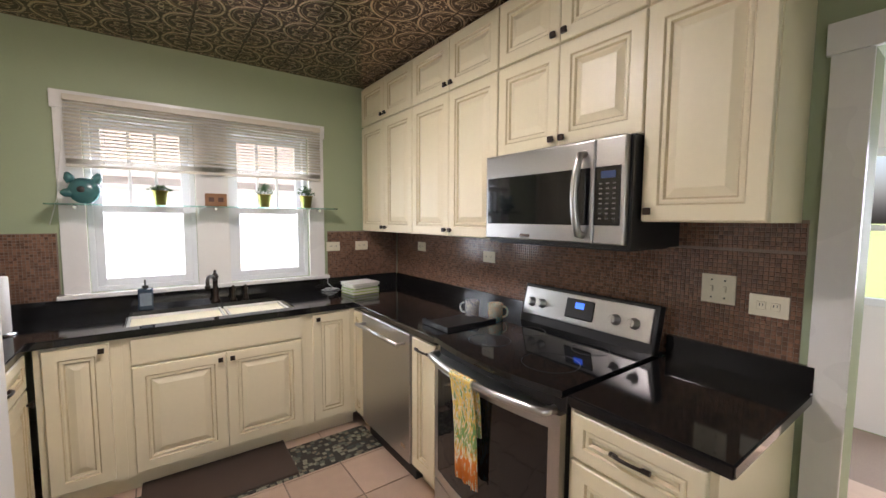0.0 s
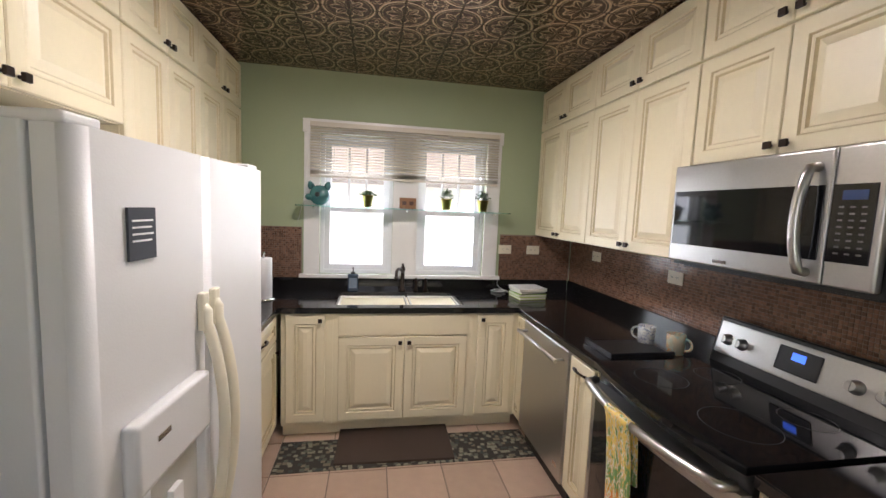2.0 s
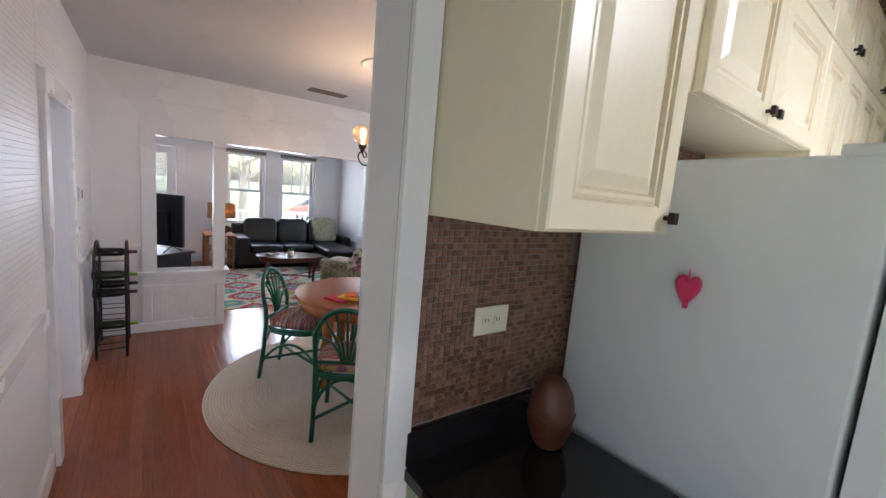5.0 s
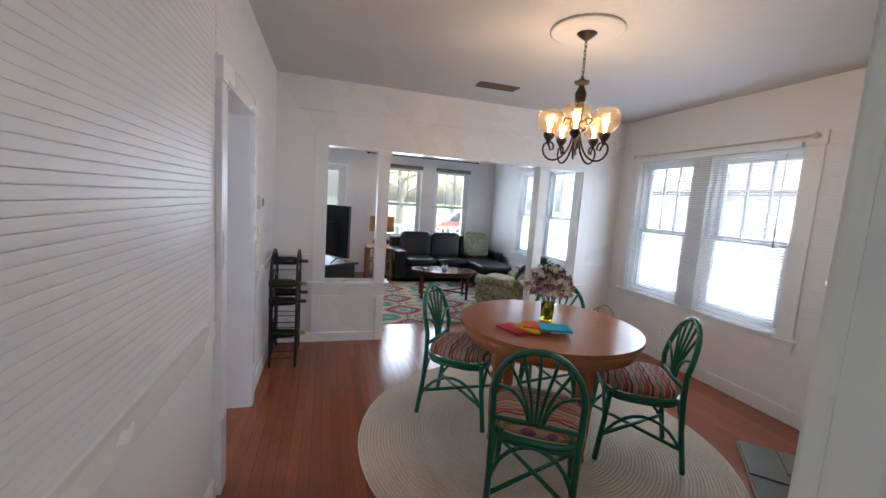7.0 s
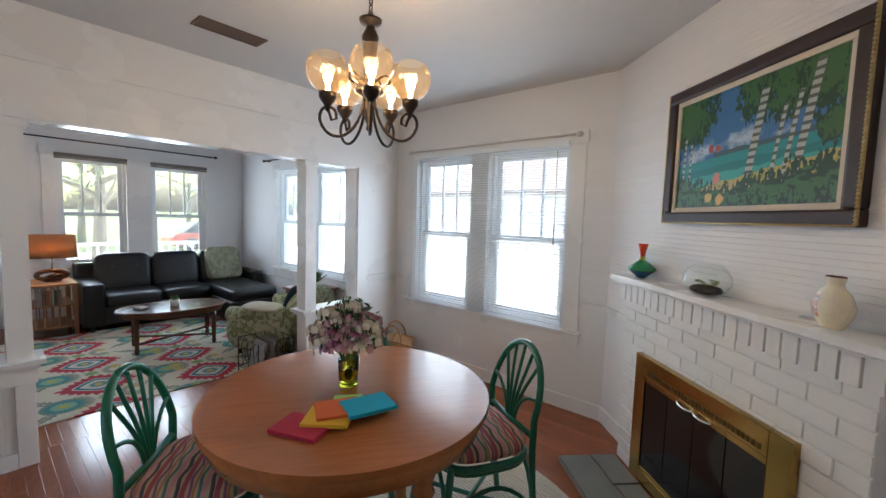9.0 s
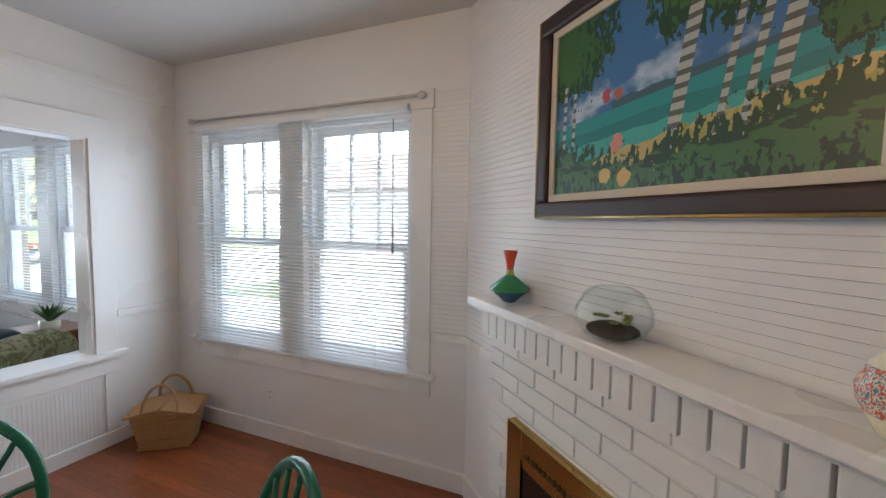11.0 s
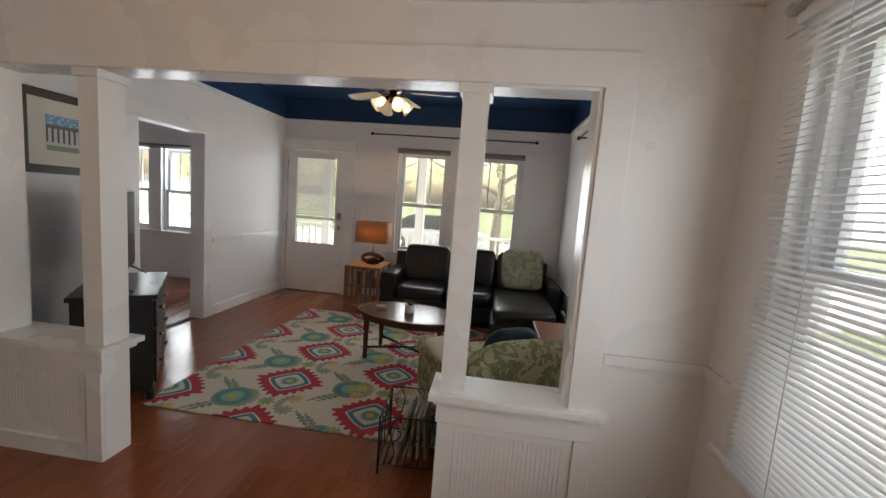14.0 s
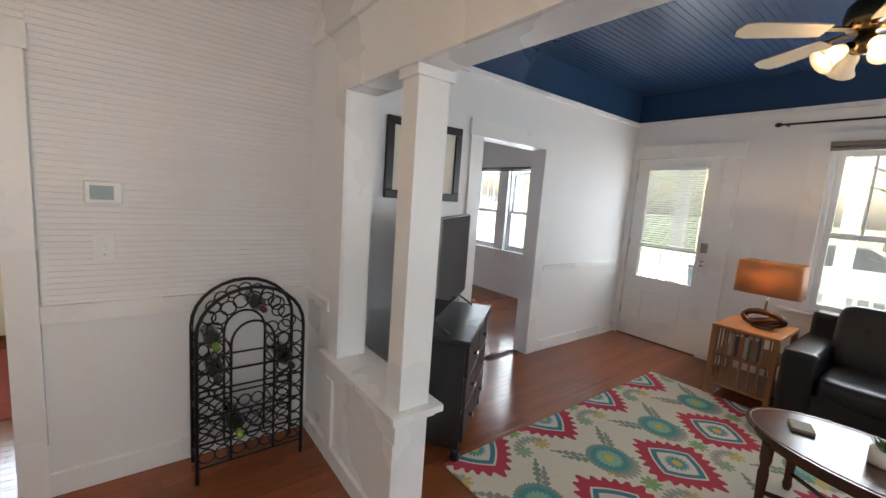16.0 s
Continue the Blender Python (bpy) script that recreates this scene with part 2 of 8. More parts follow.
def bez(p0, p1, p2, p3, n=10):
    p0, p1, p2, p3 = (Vector(p) for p in (p0, p1, p2, p3))
    return [p0 * (1 - t) ** 3 + p1 * 3 * t * (1 - t) ** 2 + p2 * 3 * t * t * (1 - t) + p3 * t ** 3 for t in (i / n for i in range(n + 1))]


def cushion(bm, sx, sy, sz, m=None, e=0.35, n=14, mi=0):
    """A soft, rounded block (a superellipsoid), centred."""
    m = m or Matrix()

    def pw(c, p):
        return math.copysign(abs(c) ** p, c)
    rows = []
    for i in range(n + 1):
        a = -math.pi / 2 + math.pi * i / n
        rows.append([bm.verts.new(m @ Vector((sx / 2 * pw(math.cos(a), e) * pw(math.cos(b), e), sy / 2 * pw(math.cos(a), e) * pw(math.sin(b), e), sz / 2 * pw(math.sin(a), e * 1.6))))
                     for b in (2 * math.pi * (j + 0.5) / (2 * n) for j in range(2 * n))])
    for a, b in zip(rows, rows[1:]):
        for j in range(2 * n):
            k = (j + 1) % (2 * n)
            f = bm.faces.new((a[j], a[k], b[k], b[j]))
            f.smooth, f.material_index = True, mi
    bmesh.ops.remove_doubles(bm, verts=rows[0] + rows[-1], dist=1e-4)


def prism(bm, pts, z0, z1, m=None, mi=0):
    """An upright prism over an outline of (x, y)."""
    m = m or Matrix()
    a = [bm.verts.new(m @ Vector((x, y, z0))) for x, y in pts]
    b = [bm.verts.new(m @ Vector((x, y, z1))) for x, y in pts]
    bm.faces.new(a[::-1]).material_index = mi
    bm.faces.new(b).material_index = mi
    for i in range(len(pts)):
        j = (i + 1) % len(pts)
        bm.faces.new((a[i], a[j], b[j], b[i])).material_index = mi


def part(name, bm, material, parent=None, label="", m=None):
    """Links a bmesh as one mesh object under a thing or a part."""
    bmesh.ops.recalc_face_normals(bm, faces=bm.faces)
    me = bpy.data.meshes.new(name)
    bm.to_mesh(me)
    bm.free()
    for k in (material if isinstance(material, (list, tuple)) else [material]):
        me.materials.append(k)
    ob = new(name, me)
    if parent is not None:
        ob.parent = parent
    if m is not None:
        ob.matrix_basis = m
    if label:
        ob["label"] = label
    return ob


def thing(name, label, category, m=None, group=""):
    ob = new(name)
    ob.empty_display_size = 0.1
    if m is not None:
        ob.matrix_basis = m
    return tagged(ob, label, category, group)


def setting(name, bm, material, label, category="", m=None):
    ob = part(name, bm, material, None, label, m)
    return tagged(ob, label, category or name.split("_")[0], kind="structure")


def share(name, me, parent, m):
    """One more piece on a shared mesh."""
    ob = new(name, me)
    ob.parent = parent
    ob.matrix_basis = m
    return ob


def boxpart(name, dims, material, parent, label="", bev=0.0, m=None):
    bm = bmesh.new()
    box(bm, *dims, bev)
    return part(name, bm, material, parent, label, m)


def panel_wall(bm, u0, u1, z0, z1, v0, v1, holes=(), m=None):
    """A wall in a local frame (u along, v through, z up), with holes (u0, u1, z0, z1) through it."""
    m = m or Matrix()
    us = sorted({u0, u1, *[c for h in holes for c in h[:2] if u0 < c < u1]})
    zs = sorted({z0, z1, *[c for h in holes for c in h[2:] if z0 < c < z1]})
    vs = {}

    def vert(u, v, z):
        k = (round(u, 5), round(v, 5), round(z, 5))
        if k not in vs:
            vs[k] = bm.verts.new(m @ Vector(k))
        return vs[k]

    def solid(i, j):
        if not (0 <= i < len(us) - 1 and 0 <= j < len(zs) - 1):
            return False
        cu, cz = (us[i] + us[i + 1]) / 2, (zs[j] + zs[j + 1]) / 2
        return not any(h[0] < cu < h[1] and h[2] < cz < h[3] for h in holes)
    for i in range(len(us) - 1):
        for j in range(len(zs) - 1):
            if not solid(i, j):
                continue
            a, b, c, d = us[i], us[i + 1], zs[j], zs[j + 1]
            bm.faces.new([vert(a, v0, c), vert(b, v0, c), vert(b, v0, d), vert(a, v0, d)])
            bm.faces.new([vert(a, v1, c), vert(a, v1, d), vert(b, v1, d), vert(b, v1, c)])
            if not solid(i - 1, j):
                bm.faces.new([vert(a, v0, c), vert(a, v0, d), vert(a, v1, d), vert(a, v1, c)])
            if not solid(i + 1, j):
                bm.faces.new([vert(b, v0, c), vert(b, v1, c), vert(b, v1, d), vert(b, v0, d)])
            if not solid(i, j - 1):
                bm.faces.new([vert(a, v0, c), vert(a, v1, c), vert(b, v1, c), vert(b, v0, c)])
            if not solid(i, j + 1):
                bm.faces.new([vert(a, v0, d), vert(b, v0, d), vert(b, v1, d), vert(a, v1, d)])


NORTH = Matrix()                                         # u = x, v = y
WEST = Matrix(((0, -1, 0, 0), (1, 0, 0, 0), (0, 0, 1, 0), (0, 0, 0, 1)))   # u = y, v = -x


def mesh_of(name, parts_fn, material):
    bm = bmesh.new()
    parts_fn(bm)
    bmesh.ops.recalc_face_normals(bm, faces=bm.faces)
    me = bpy.data.meshes.new(name)
    bm.to_mesh(me)
    bm.free()
    me.materials.append(material)
    return me


# ---- patterns as node arithmetic ----
class NX:
    """Arithmetic on shader values: NX(tree, socket or number)."""

    def __init__(self, nt, s):
        self.nt, self.s = nt, s

    def op(self, kind, *args):
        n = self.nt.nodes.new("ShaderNodeMath")
        n.operation = kind
        for i, a in enumerate((self, *args)):
            v = a.s if isinstance(a, NX) else a
            if isinstance(v, (int, float)):
                n.inputs[i].default_value = v
            else:
                self.nt.links.new(v, n.inputs[i])
        return NX(self.nt, n.outputs[0])

    def __add__(self, o): return self.op('ADD', o)
    def __sub__(self, o): return self.op('SUBTRACT', o)
    def __mul__(self, o): return self.op('MULTIPLY', o)
    def __truediv__(self, o): return self.op('DIVIDE', o)
    def fl(self): return self.op('FLOOR')
    def fr(self): return self - self.fl()
    def ab(self): return self.op('ABSOLUTE')
    def sin(self): return self.op('SINE')
    def cos(self): return self.op('COSINE')
    def lt(self, o): return self.op('LESS_THAN', o)
    def gt(self, o): return self.op('GREATER_THAN', o)
    def mx(self, o): return self.op('MAXIMUM', o)
    def mn(self, o): return self.op('MINIMUM', o)

    def smooth(self, a, b):
        n = self.nt.nodes.new("ShaderNodeMapRange")
        n.interpolation_type = 'SMOOTHSTEP'
        n.inputs[1].default_value, n.inputs[2].default_value = a, b
        self.nt.links.new(self.s, n.inputs[0])
        return NX(self.nt, n.outputs[0])


def coords(m, kind="Object"):
    nt = m.node_tree
    tc = nt.nodes.new("ShaderNodeTexCoord")
    sp = nt.nodes.new("ShaderNodeSeparateXYZ")
    nt.links.new(tc.outputs[kind], sp.inputs[0])
    return NX(nt, sp.outputs[0]), NX(nt, sp.outputs[1]), NX(nt, sp.outputs[2])


def paint(m, base, layers):
    """Lays colours over base where each mask is 1, and feeds them to the surface, with the fine grain kept."""
    nt = m.node_tree
    b = nt.nodes["Principled BSDF"]
    rgb = nt.nodes.new("ShaderNodeRGB")
    rgb.outputs[0].default_value = (*base, 1)
    cur = rgb.outputs[0]
    for mask, col in layers:
        mx = nt.nodes.new("ShaderNodeMix")
        mx.data_type = 'RGBA'
        nt.links.new(mask.s, mx.inputs[0])
        nt.links.new(cur, mx.inputs[6])
        mx.inputs[7].default_value = (*col, 1)
        cur = mx.outputs[2]
    nz = nt.nodes.new("ShaderNodeTexNoise")
    nz.inputs["Scale"].default_value, nz.inputs["Detail"].default_value = 160, 3
    tc = nt.nodes.new("ShaderNodeTexCoord")
    nt.links.new(tc.outputs["Object"], nz.inputs[0])
    mr = nt.nodes.new("ShaderNodeMapRange")
    mr.inputs[3].default_value, mr.inputs[4].default_value = 0.82, 1.18
    nt.links.new(nz.outputs[0], mr.inputs[0])
    vm = nt.nodes.new("ShaderNodeVectorMath")
    vm.operation = 'MULTIPLY'
    nt.links.new(cur, vm.inputs[0])
    nt.links.new(mr.outputs[0], vm.inputs[1])
    nt.links.new(vm.outputs[0], b.inputs["Base Color"])
    return cur


def emboss(m, h, dist, strength=1.0):
    nt = m.node_tree
    bp = nt.nodes.new("ShaderNodeBump")
    bp.inputs["Strength"].default_value, bp.inputs["Distance"].default_value = strength, dist
    nt.links.new(h.s, bp.inputs["Height"])
    nt.links.new(bp.outputs[0], nt.nodes["Principled BSDF"].inputs["Normal"])


def tin_ceiling():
    m = mat("embossed_bronze_tin", (0.2, 0.14, 0.1), 0.24, metal=0.9, grain=0.1)
    x, y, z = coords(m)
    P = 0.287
    u, v = ((x - 0.065) / P).fr() - 0.5, ((y - 0.092) / P).fr() - 0.5
    r = (u * u + v * v).op('SQRT')
    a = v.op('ARCTAN2', u)
    au, av = u.ab() - 0.5, v.ab() - 0.5
    rc = (au * au + av * av).op('SQRT')
    ac = av.op('ARCTAN2', au)

    def line(d, w):
        return d.ab().smooth(w, w * 0.4)
    h = line(rc - 0.46, 0.035).mx(line(rc - 0.40, 0.014) * 0.7)
    petal = (rc - 0.17 - (ac * 4).cos().ab() * 0.15).ab()
    h = h.mx(petal.smooth(0.035, 0.012))
    h = h.mx(((ac * 8).sin().ab().smooth(0.55, 0.2)) * rc.smooth(0.30, 0.26) * rc.smooth(0.05, 0.08) * 0.9)
    h = h.mx(rc.smooth(0.06, 0.04))
    h = h.mx(line(r - 0.10 - (a * 4).cos() * 0.05, 0.025)).mx(r.smooth(0.05, 0.03))
    h = h.mx(line(r - 0.19 - (a * 8).sin().ab() * 0.04, 0.02) * rc.gt(0.49))
    e = (u.ab().mx(v.ab()) - 0.5).ab()
    seam = e.smooth(0.022, 0.010)
    h = h.op('MULTIPLY', seam * -1.0 + 1.0) - seam * 0.8
    # highlights put into the colour: relief paler than the dark brown ground
    paint(m, (0.075, 0.043, 0.028), [(h.mx(0.0).mn(1.0), (0.68, 0.51, 0.38))])
    emboss(m, h, 0.006, 1.0)
    return m


TIN = tin_ceiling()


def rug_pattern():
    m = mat("printed_wool_rug", (0.6, 0.55, 0.45), 0.95, grain=0.1)
    x, y, z = coords(m)
    # two interleaved lattices: red ogee medallions, and teal rosettes between them
    PX, PY = 0.63, 1.46

    def cell(ox, oy, px, py):
        u, v = ((x - ox) / px + 0.5).fr() - 0.5, ((y - oy) / py + 0.5).fr() - 0.5
        return u * px, v * py
    layers = []

    def medal(ox, oy):
        u, v = cell(ox, oy, PX, PY)
        # a pointed oval, with a toothed rim
        d = (u.ab() / 0.25) + (v.ab() / 0.26)
        dd = ((u * u) / (0.25 * 0.25) + (v * v) / (0.26 * 0.26)).op('SQRT') * 0.35 + d * 0.65
        a = v.op('ARCTAN2', u)
        tooth = ((a * 22).sin() * 0.08)
        layers.append(((dd - tooth).lt(1.0), (0.42, 0.035, 0.06)))
        layers.append((dd.lt(0.66), (0.62, 0.57, 0.47)))
        layers.append((dd.lt(0.60), (0.05, 0.19, 0.24)))
        layers.append((dd.lt(0.46), (0.62, 0.57, 0.47)))
        r = (u * u + v * v).op('SQRT')
        layers.append(((r - (a * 8).cos().ab() * 0.022).lt(0.046), (0.10, 0.27, 0.30)))
        layers.append((r.lt(0.028), (0.62, 0.42, 0.05)))

    def rosette(ox, oy):
        u, v = cell(ox, oy, PX, PY)
        r = (u * u + v * v).op('SQRT')
        a = v.op('ARCTAN2', u)
        rr = r - (a * 18).sin().ab() * 0.012
        layers.append((rr.lt(0.125), (0.17, 0.26, 0.22)))
        layers.append((rr.lt(0.098), (0.07, 0.25, 0.26)))
        layers.append(((r - (a * 9).sin().ab() * 0.018).lt(0.06), (0.24, 0.40, 0.27)))
        layers.append((r.lt(0.026), (0.55, 0.42, 0.06)))

    def sprig(ox, oy, sx, col):
        u, v = cell(ox, oy, PX, PY)
        w = v - u * u * sx
        leaf = (w.ab() - (u * 95).sin().ab() * 0.03).lt(0.006) * u.ab().lt(0.11)
        layers.append((leaf, col))

    def flower(ox, oy, col):
        u, v = cell(ox, oy, PX, PY)
        r = (u * u + v * v).op('SQRT')
        a = v.op('ARCTAN2', u)
        layers.append(((r - (a * 4).cos().ab() * 0.03).lt(0.03), col))
    def twig(ox, oy, sgn, col):
        u, v = cell(ox, oy, PX, PY)
        p, q = (u + v * sgn) * 0.7071, (v - u * sgn) * 0.7071
        layers.append(((q.ab() - (p * 75).sin().ab() * 0.026 * (p.ab() * -8 + 1)).lt(0.004) * p.ab().lt(0.115), col))
    for k in (0, 1):
        ox, oy = k * PX / 2, k * PY / 2
        for sx in (-1, 1):
            for sy in (-1, 1):
                twig(RUG[0] + ox + sx * 0.165, RUG[1] + oy + sy * 0.33, -sx * sy, (0.24, 0.25, 0.21) if sx > 0 else (0.20, 0.24, 0.17))
                flower(RUG[0] + ox + sx * 0.235, RUG[1] + oy + sy * 0.17, (0.50, 0.40, 0.14) if sx * sy > 0 else (0.26, 0.36, 0.20))
        medal(RUG[0] + ox, RUG[1] + oy)
        rosette(RUG[0] + ox, RUG[1] + oy + 0.485)
        for sgn in (-1, 1):
            sprig(RUG[0] + ox + PX / 2 + sgn * 0.0, RUG[1] + oy + 0.10 * sgn, 4 * sgn, (0.30, 0.29, 0.25))
        flower(RUG[0] + ox + PX / 2, RUG[1] + oy + 0.0, (0.22, 0.34, 0.13))
        flower(RUG[0] + ox + PX / 2 - 0.03, RUG[1] + oy - 0.17, (0.55, 0.42, 0.10))
    paint(m, (0.62, 0.56, 0.45), layers)
    nt = m.node_tree
    nz = nt.nodes.new("ShaderNodeTexNoise")
    nz.inputs["Scale"].default_value = 400
    emboss(m, NX(nt, nz.outputs[0]), 0.002, 0.7)
    return m


RUG = (-6.15, 1.38)
RUGMAT = rug_pattern()

# ---- the large structure ----
KL, KR, KC = -1.12, 1.95, 2.60          # kitchen: west face, east face, ceiling
N, S = 3.71, -0.12                      # north and south faces
AX, DC = -5.10, 2.53                    # arch wall's east face, dining ceiling
F, LS, LC = -8.87, -0.22, 2.74          # front wall, living south wall, living ceiling

bm = bmesh.new()
box(bm, F - 0.2, KL + 0.02, S - 3.6, N + 0.15, -0.12, -0.012)
setting("floor", bm, DARKWOOD, "wooden subfloor under the strip floor", "floor")
bm = bmesh.new()
box(bm, KL + 0.02, 4.2, S - 0.2, N + 0.15, -0.12, -0.006)
kfloor = setting("floor_kitchen", bm, GROUT, "beige square tile kitchen floor with dark grout", "floor")

bm = bmesh.new()
panel_wall(bm, KL - 0.15, KR + 0.15, 0, KC + 0.2, N, N + 0.15, [(-0.20, 0.37, 1.03, 2.13), (0.57, 1.14, 1.03, 2.13)])
setting("wall_kitchen_north", bm, GREEN, "sage green painted plaster kitchen wall", "wall")
bm = bmesh.new()
panel_wall(bm, S - 0.14, N, 0, KC + 0.2, -KR - 0.15, -KR, [(-0.02, 0.72, -0.1, 2.03)], WEST)
setting("wall_kitchen_east", bm, GREEN, "sage green kitchen wall with an open doorway", "wall")
# out-of-view wall; its two window holes are added to admit the south light
bm = bmesh.new()
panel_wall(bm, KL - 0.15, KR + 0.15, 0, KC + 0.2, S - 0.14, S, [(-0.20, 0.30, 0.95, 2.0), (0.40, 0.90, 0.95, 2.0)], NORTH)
setting("wall_kitchen_south", bm, GREEN, "unseen sage green kitchen wall with added window holes", "wall")
bm = bmesh.new()
panel_wall(bm, S, N, 0, KC + 0.2, -KL, -KL + 0.15, [(S + 0.06, 0.74, -0.1, 2.06)], WEST)
setting("wall_partition", bm, WHITE, "white partition wall with an open doorway to the kitchen", "wall")

bm = bmesh.new()
panel_wall(bm, AX - 0.14, KL - 0.15, 0, 2.9, N, N + 0.15, [(-4.79, -4.11, 0.63, 2.05), (-3.925, -3.19, 0.63, 2.05)])
setting("wall_dining_north", bm, WHITE, "white dining room wall with paired windows", "wall")
bm = bmesh.new()
panel_wall(bm, AX - 0.14, KL - 0.15, 0, 2.9, S - 0.14, S, [(-3.86, -3.13, -0.1, 1.91)])
setting("wall_dining_south", bm, WHITE, "white dining room wall with a bedroom doorway", "wall")
bm = bmesh.new()
panel_wall(bm, S, N, 0, 2.9, -AX, -AX + 0.14,
           [(0.36, 0.845, 0.575, 1.925), (0.95, 2.63, -0.1, 1.925), (2.735, 3.165, 0.575, 1.915)], WEST)
setting("wall_arch", bm, TRIM, "white half walls with square columns and open passage", "wall")
bm = bmesh.new()
panel_wall(bm, F - 0.15, AX - 0.14, 0, 3.0, N, N + 0.15, [(-7.66, -6.92, 0.66, 2.08), (-6.74, -6.0, 0.66, 2.08)])
setting("wall_living_north", bm, WHITE, "white living room wall with paired windows", "wall")
bm = bmesh.new()
panel_wall(bm, -4.0, N, 0, 3.0, -F, -F + 0.15,
           [(1.45, 2.15, 0.70, 2.10), (2.44, 3.14, 0.70, 2.10), (-0.16, 0.70, -0.1, 2.04), (-2.95, -2.35, 0.7, 1.95), (-2.15, -1.55, 0.7, 1.95)], WEST)
setting("wall_front", bm, WHITE, "white front wall with door and paired windows", "wall")
bm = bmesh.new()
panel_wall(bm, F, AX - 0.14, 0, 3.0, LS - 0.14, LS, [(-7.26, -6.49, -0.1, 1.95)])
setting("wall_living_south", bm, WHITE, "white living room wall with a bedroom opening", "wall")
# closing walls of the rooms beyond
bm = bmesh.new()
box(bm, F, AX - 0.14, -4.1, -4.0, 0, 2.7)
box(bm, AX - 0.14, AX, -4.1, S - 0.14, 0, 2.7)
panel_wall(bm, AX, KL, 0, 2.7, -3.1, -3.0, [(-3.9, -2.9, 1.05, 2.0)])
box(bm, -2.35, -2.25, -3.0, S - 0.14, 0, 2.7)
setting("wall_bedrooms", bm, WHITE, "plain white walls of the side rooms", "wall")
bm = bmesh.new()
box(bm, KR + 0.15, 4.3, S - 1.0, S - 0.9, 0, 2.7)
box(bm, KR + 0.15, 4.3, 1.8, 1.9, 0, 2.7)
box(bm, 4.2, 4.3, S - 0.9, 0.2, 0, 2.7)
box(bm, 4.2, 4.3, 0.2, 1.1, 0, 0.9)
box(bm, 4.2, 4.3, 0.2, 1.1, 2.0, 2.7)
box(bm, 4.2, 4.3, 1.1, 1.8, 0, 2.7)
setting("wall_back_room", bm, WHITE, "pale walls of the room past the kitchen", "wall")
# the chimney corner
DG = Matrix.Translation((-2.86, N, 0)) @ Matrix.Rotation(radians(-45), 4, 'Z')     # u along the diagonal, v into the corner
bm = bmesh.new()
box(bm, 0.0, 2.26, 0, 0.12, 0, DC + 0.1, 0, DG)
setting("wall_chimney", bm, WHITE, "white diagonal chimney wall across the corner", "wall")

bm = bmesh.new()
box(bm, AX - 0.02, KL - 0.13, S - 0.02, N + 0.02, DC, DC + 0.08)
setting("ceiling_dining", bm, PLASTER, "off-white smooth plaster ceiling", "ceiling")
bm = bmesh.new()
box(bm, AX - 0.14, AX - 0.13, LS - 0.02, N, LC - 0.34, LC)       # blue frieze and beadboard
box(bm, F, AX - 0.13, LS - 0.02, N + 0.02, LC, LC + 0.08)
k = LS
while k < N:
    box(bm, F + 0.02, AX - 0.15, k + 0.004, k + 0.047, LC - 0.004, LC + 0.001)
    k += 0.05
box(bm, F + 0.0, AX - 0.14, LS - 0.01, LS + 0.008, 2.44, LC)
box(bm, F + 0.0, AX - 0.14, N - 0.008, N + 0.01, 2.44, LC)
box(bm, F - 0.01, F + 0.008, LS, N, 2.44, LC)
box(bm, AX - 0.148, AX - 0.13, LS, N, 2.44, LC)
setting("ceiling_living", bm, BLUE, "navy blue beadboard ceiling with deep blue frieze", "ceiling")
bm = bmesh.new()
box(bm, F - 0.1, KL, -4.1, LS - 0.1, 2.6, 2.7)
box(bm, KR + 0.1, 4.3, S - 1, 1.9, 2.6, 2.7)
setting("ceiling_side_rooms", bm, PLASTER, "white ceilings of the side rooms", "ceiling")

# trim
def trim(name, boxes, label, material=TRIM, bev=0.004):
    bm = bmesh.new()
    for b in boxes:
        box(bm, *b, bev)
    return setting(name, bm, material, label, "trim")


# picture moulding in the living room and the line over the arch
trim("trim_picture_rail", [(F, AX - 0.14, LS, LS + 0.03, 2.40, 2.44), (F, AX - 0.14, N - 0.03, N, 2.40, 2.44), (F, F + 0.03, LS, N, 2.402, 2.442)], "white picture rail below the blue frieze")
trim("trim_arch", [(AX, AX + 0.022, S, N, 2.235, 2.27), (AX, AX + 0.012, S, N, 2.27, 2.30),
                   (AX, AX + 0.016, 0.24, 0.36, 0.60, 2.06), (AX, AX + 0.016, 3.18, 3.30, 0.60, 2.06), (AX, AX + 0.017, 0.24, 3.30, 1.926, 2.06)], "white flat casing over the columned passage")
trim("trim_sill_west", [(AX - 0.19, AX + 0.052, 0.20, 0.995, 0.577, 0.607), (AX - 0.165, AX + 0.032, 0.22, 0.972, 0.555, 0.577), (AX, AX + 0.020, 0.24, 0.96, 0.47, 0.555)], "white sill cap on the half wall")
trim("trim_sill_east", [(AX - 0.19, AX + 0.052, 2.585, 3.34, 0.577, 0.607), (AX - 0.165, AX + 0.032, 2.608, 3.32, 0.555, 0.577), (AX, AX + 0.020, 2.62, 3.30, 0.47, 0.555)], "white sill cap on the half wall")
trim("trim_column_caps", [(AX - 0.155, AX + 0.015, 0.83, 0.965, 1.885, 1.924), (AX - 0.155, AX + 0.015, 2.615, 2.75, 1.885, 1.924)], "white small caps on the columns")
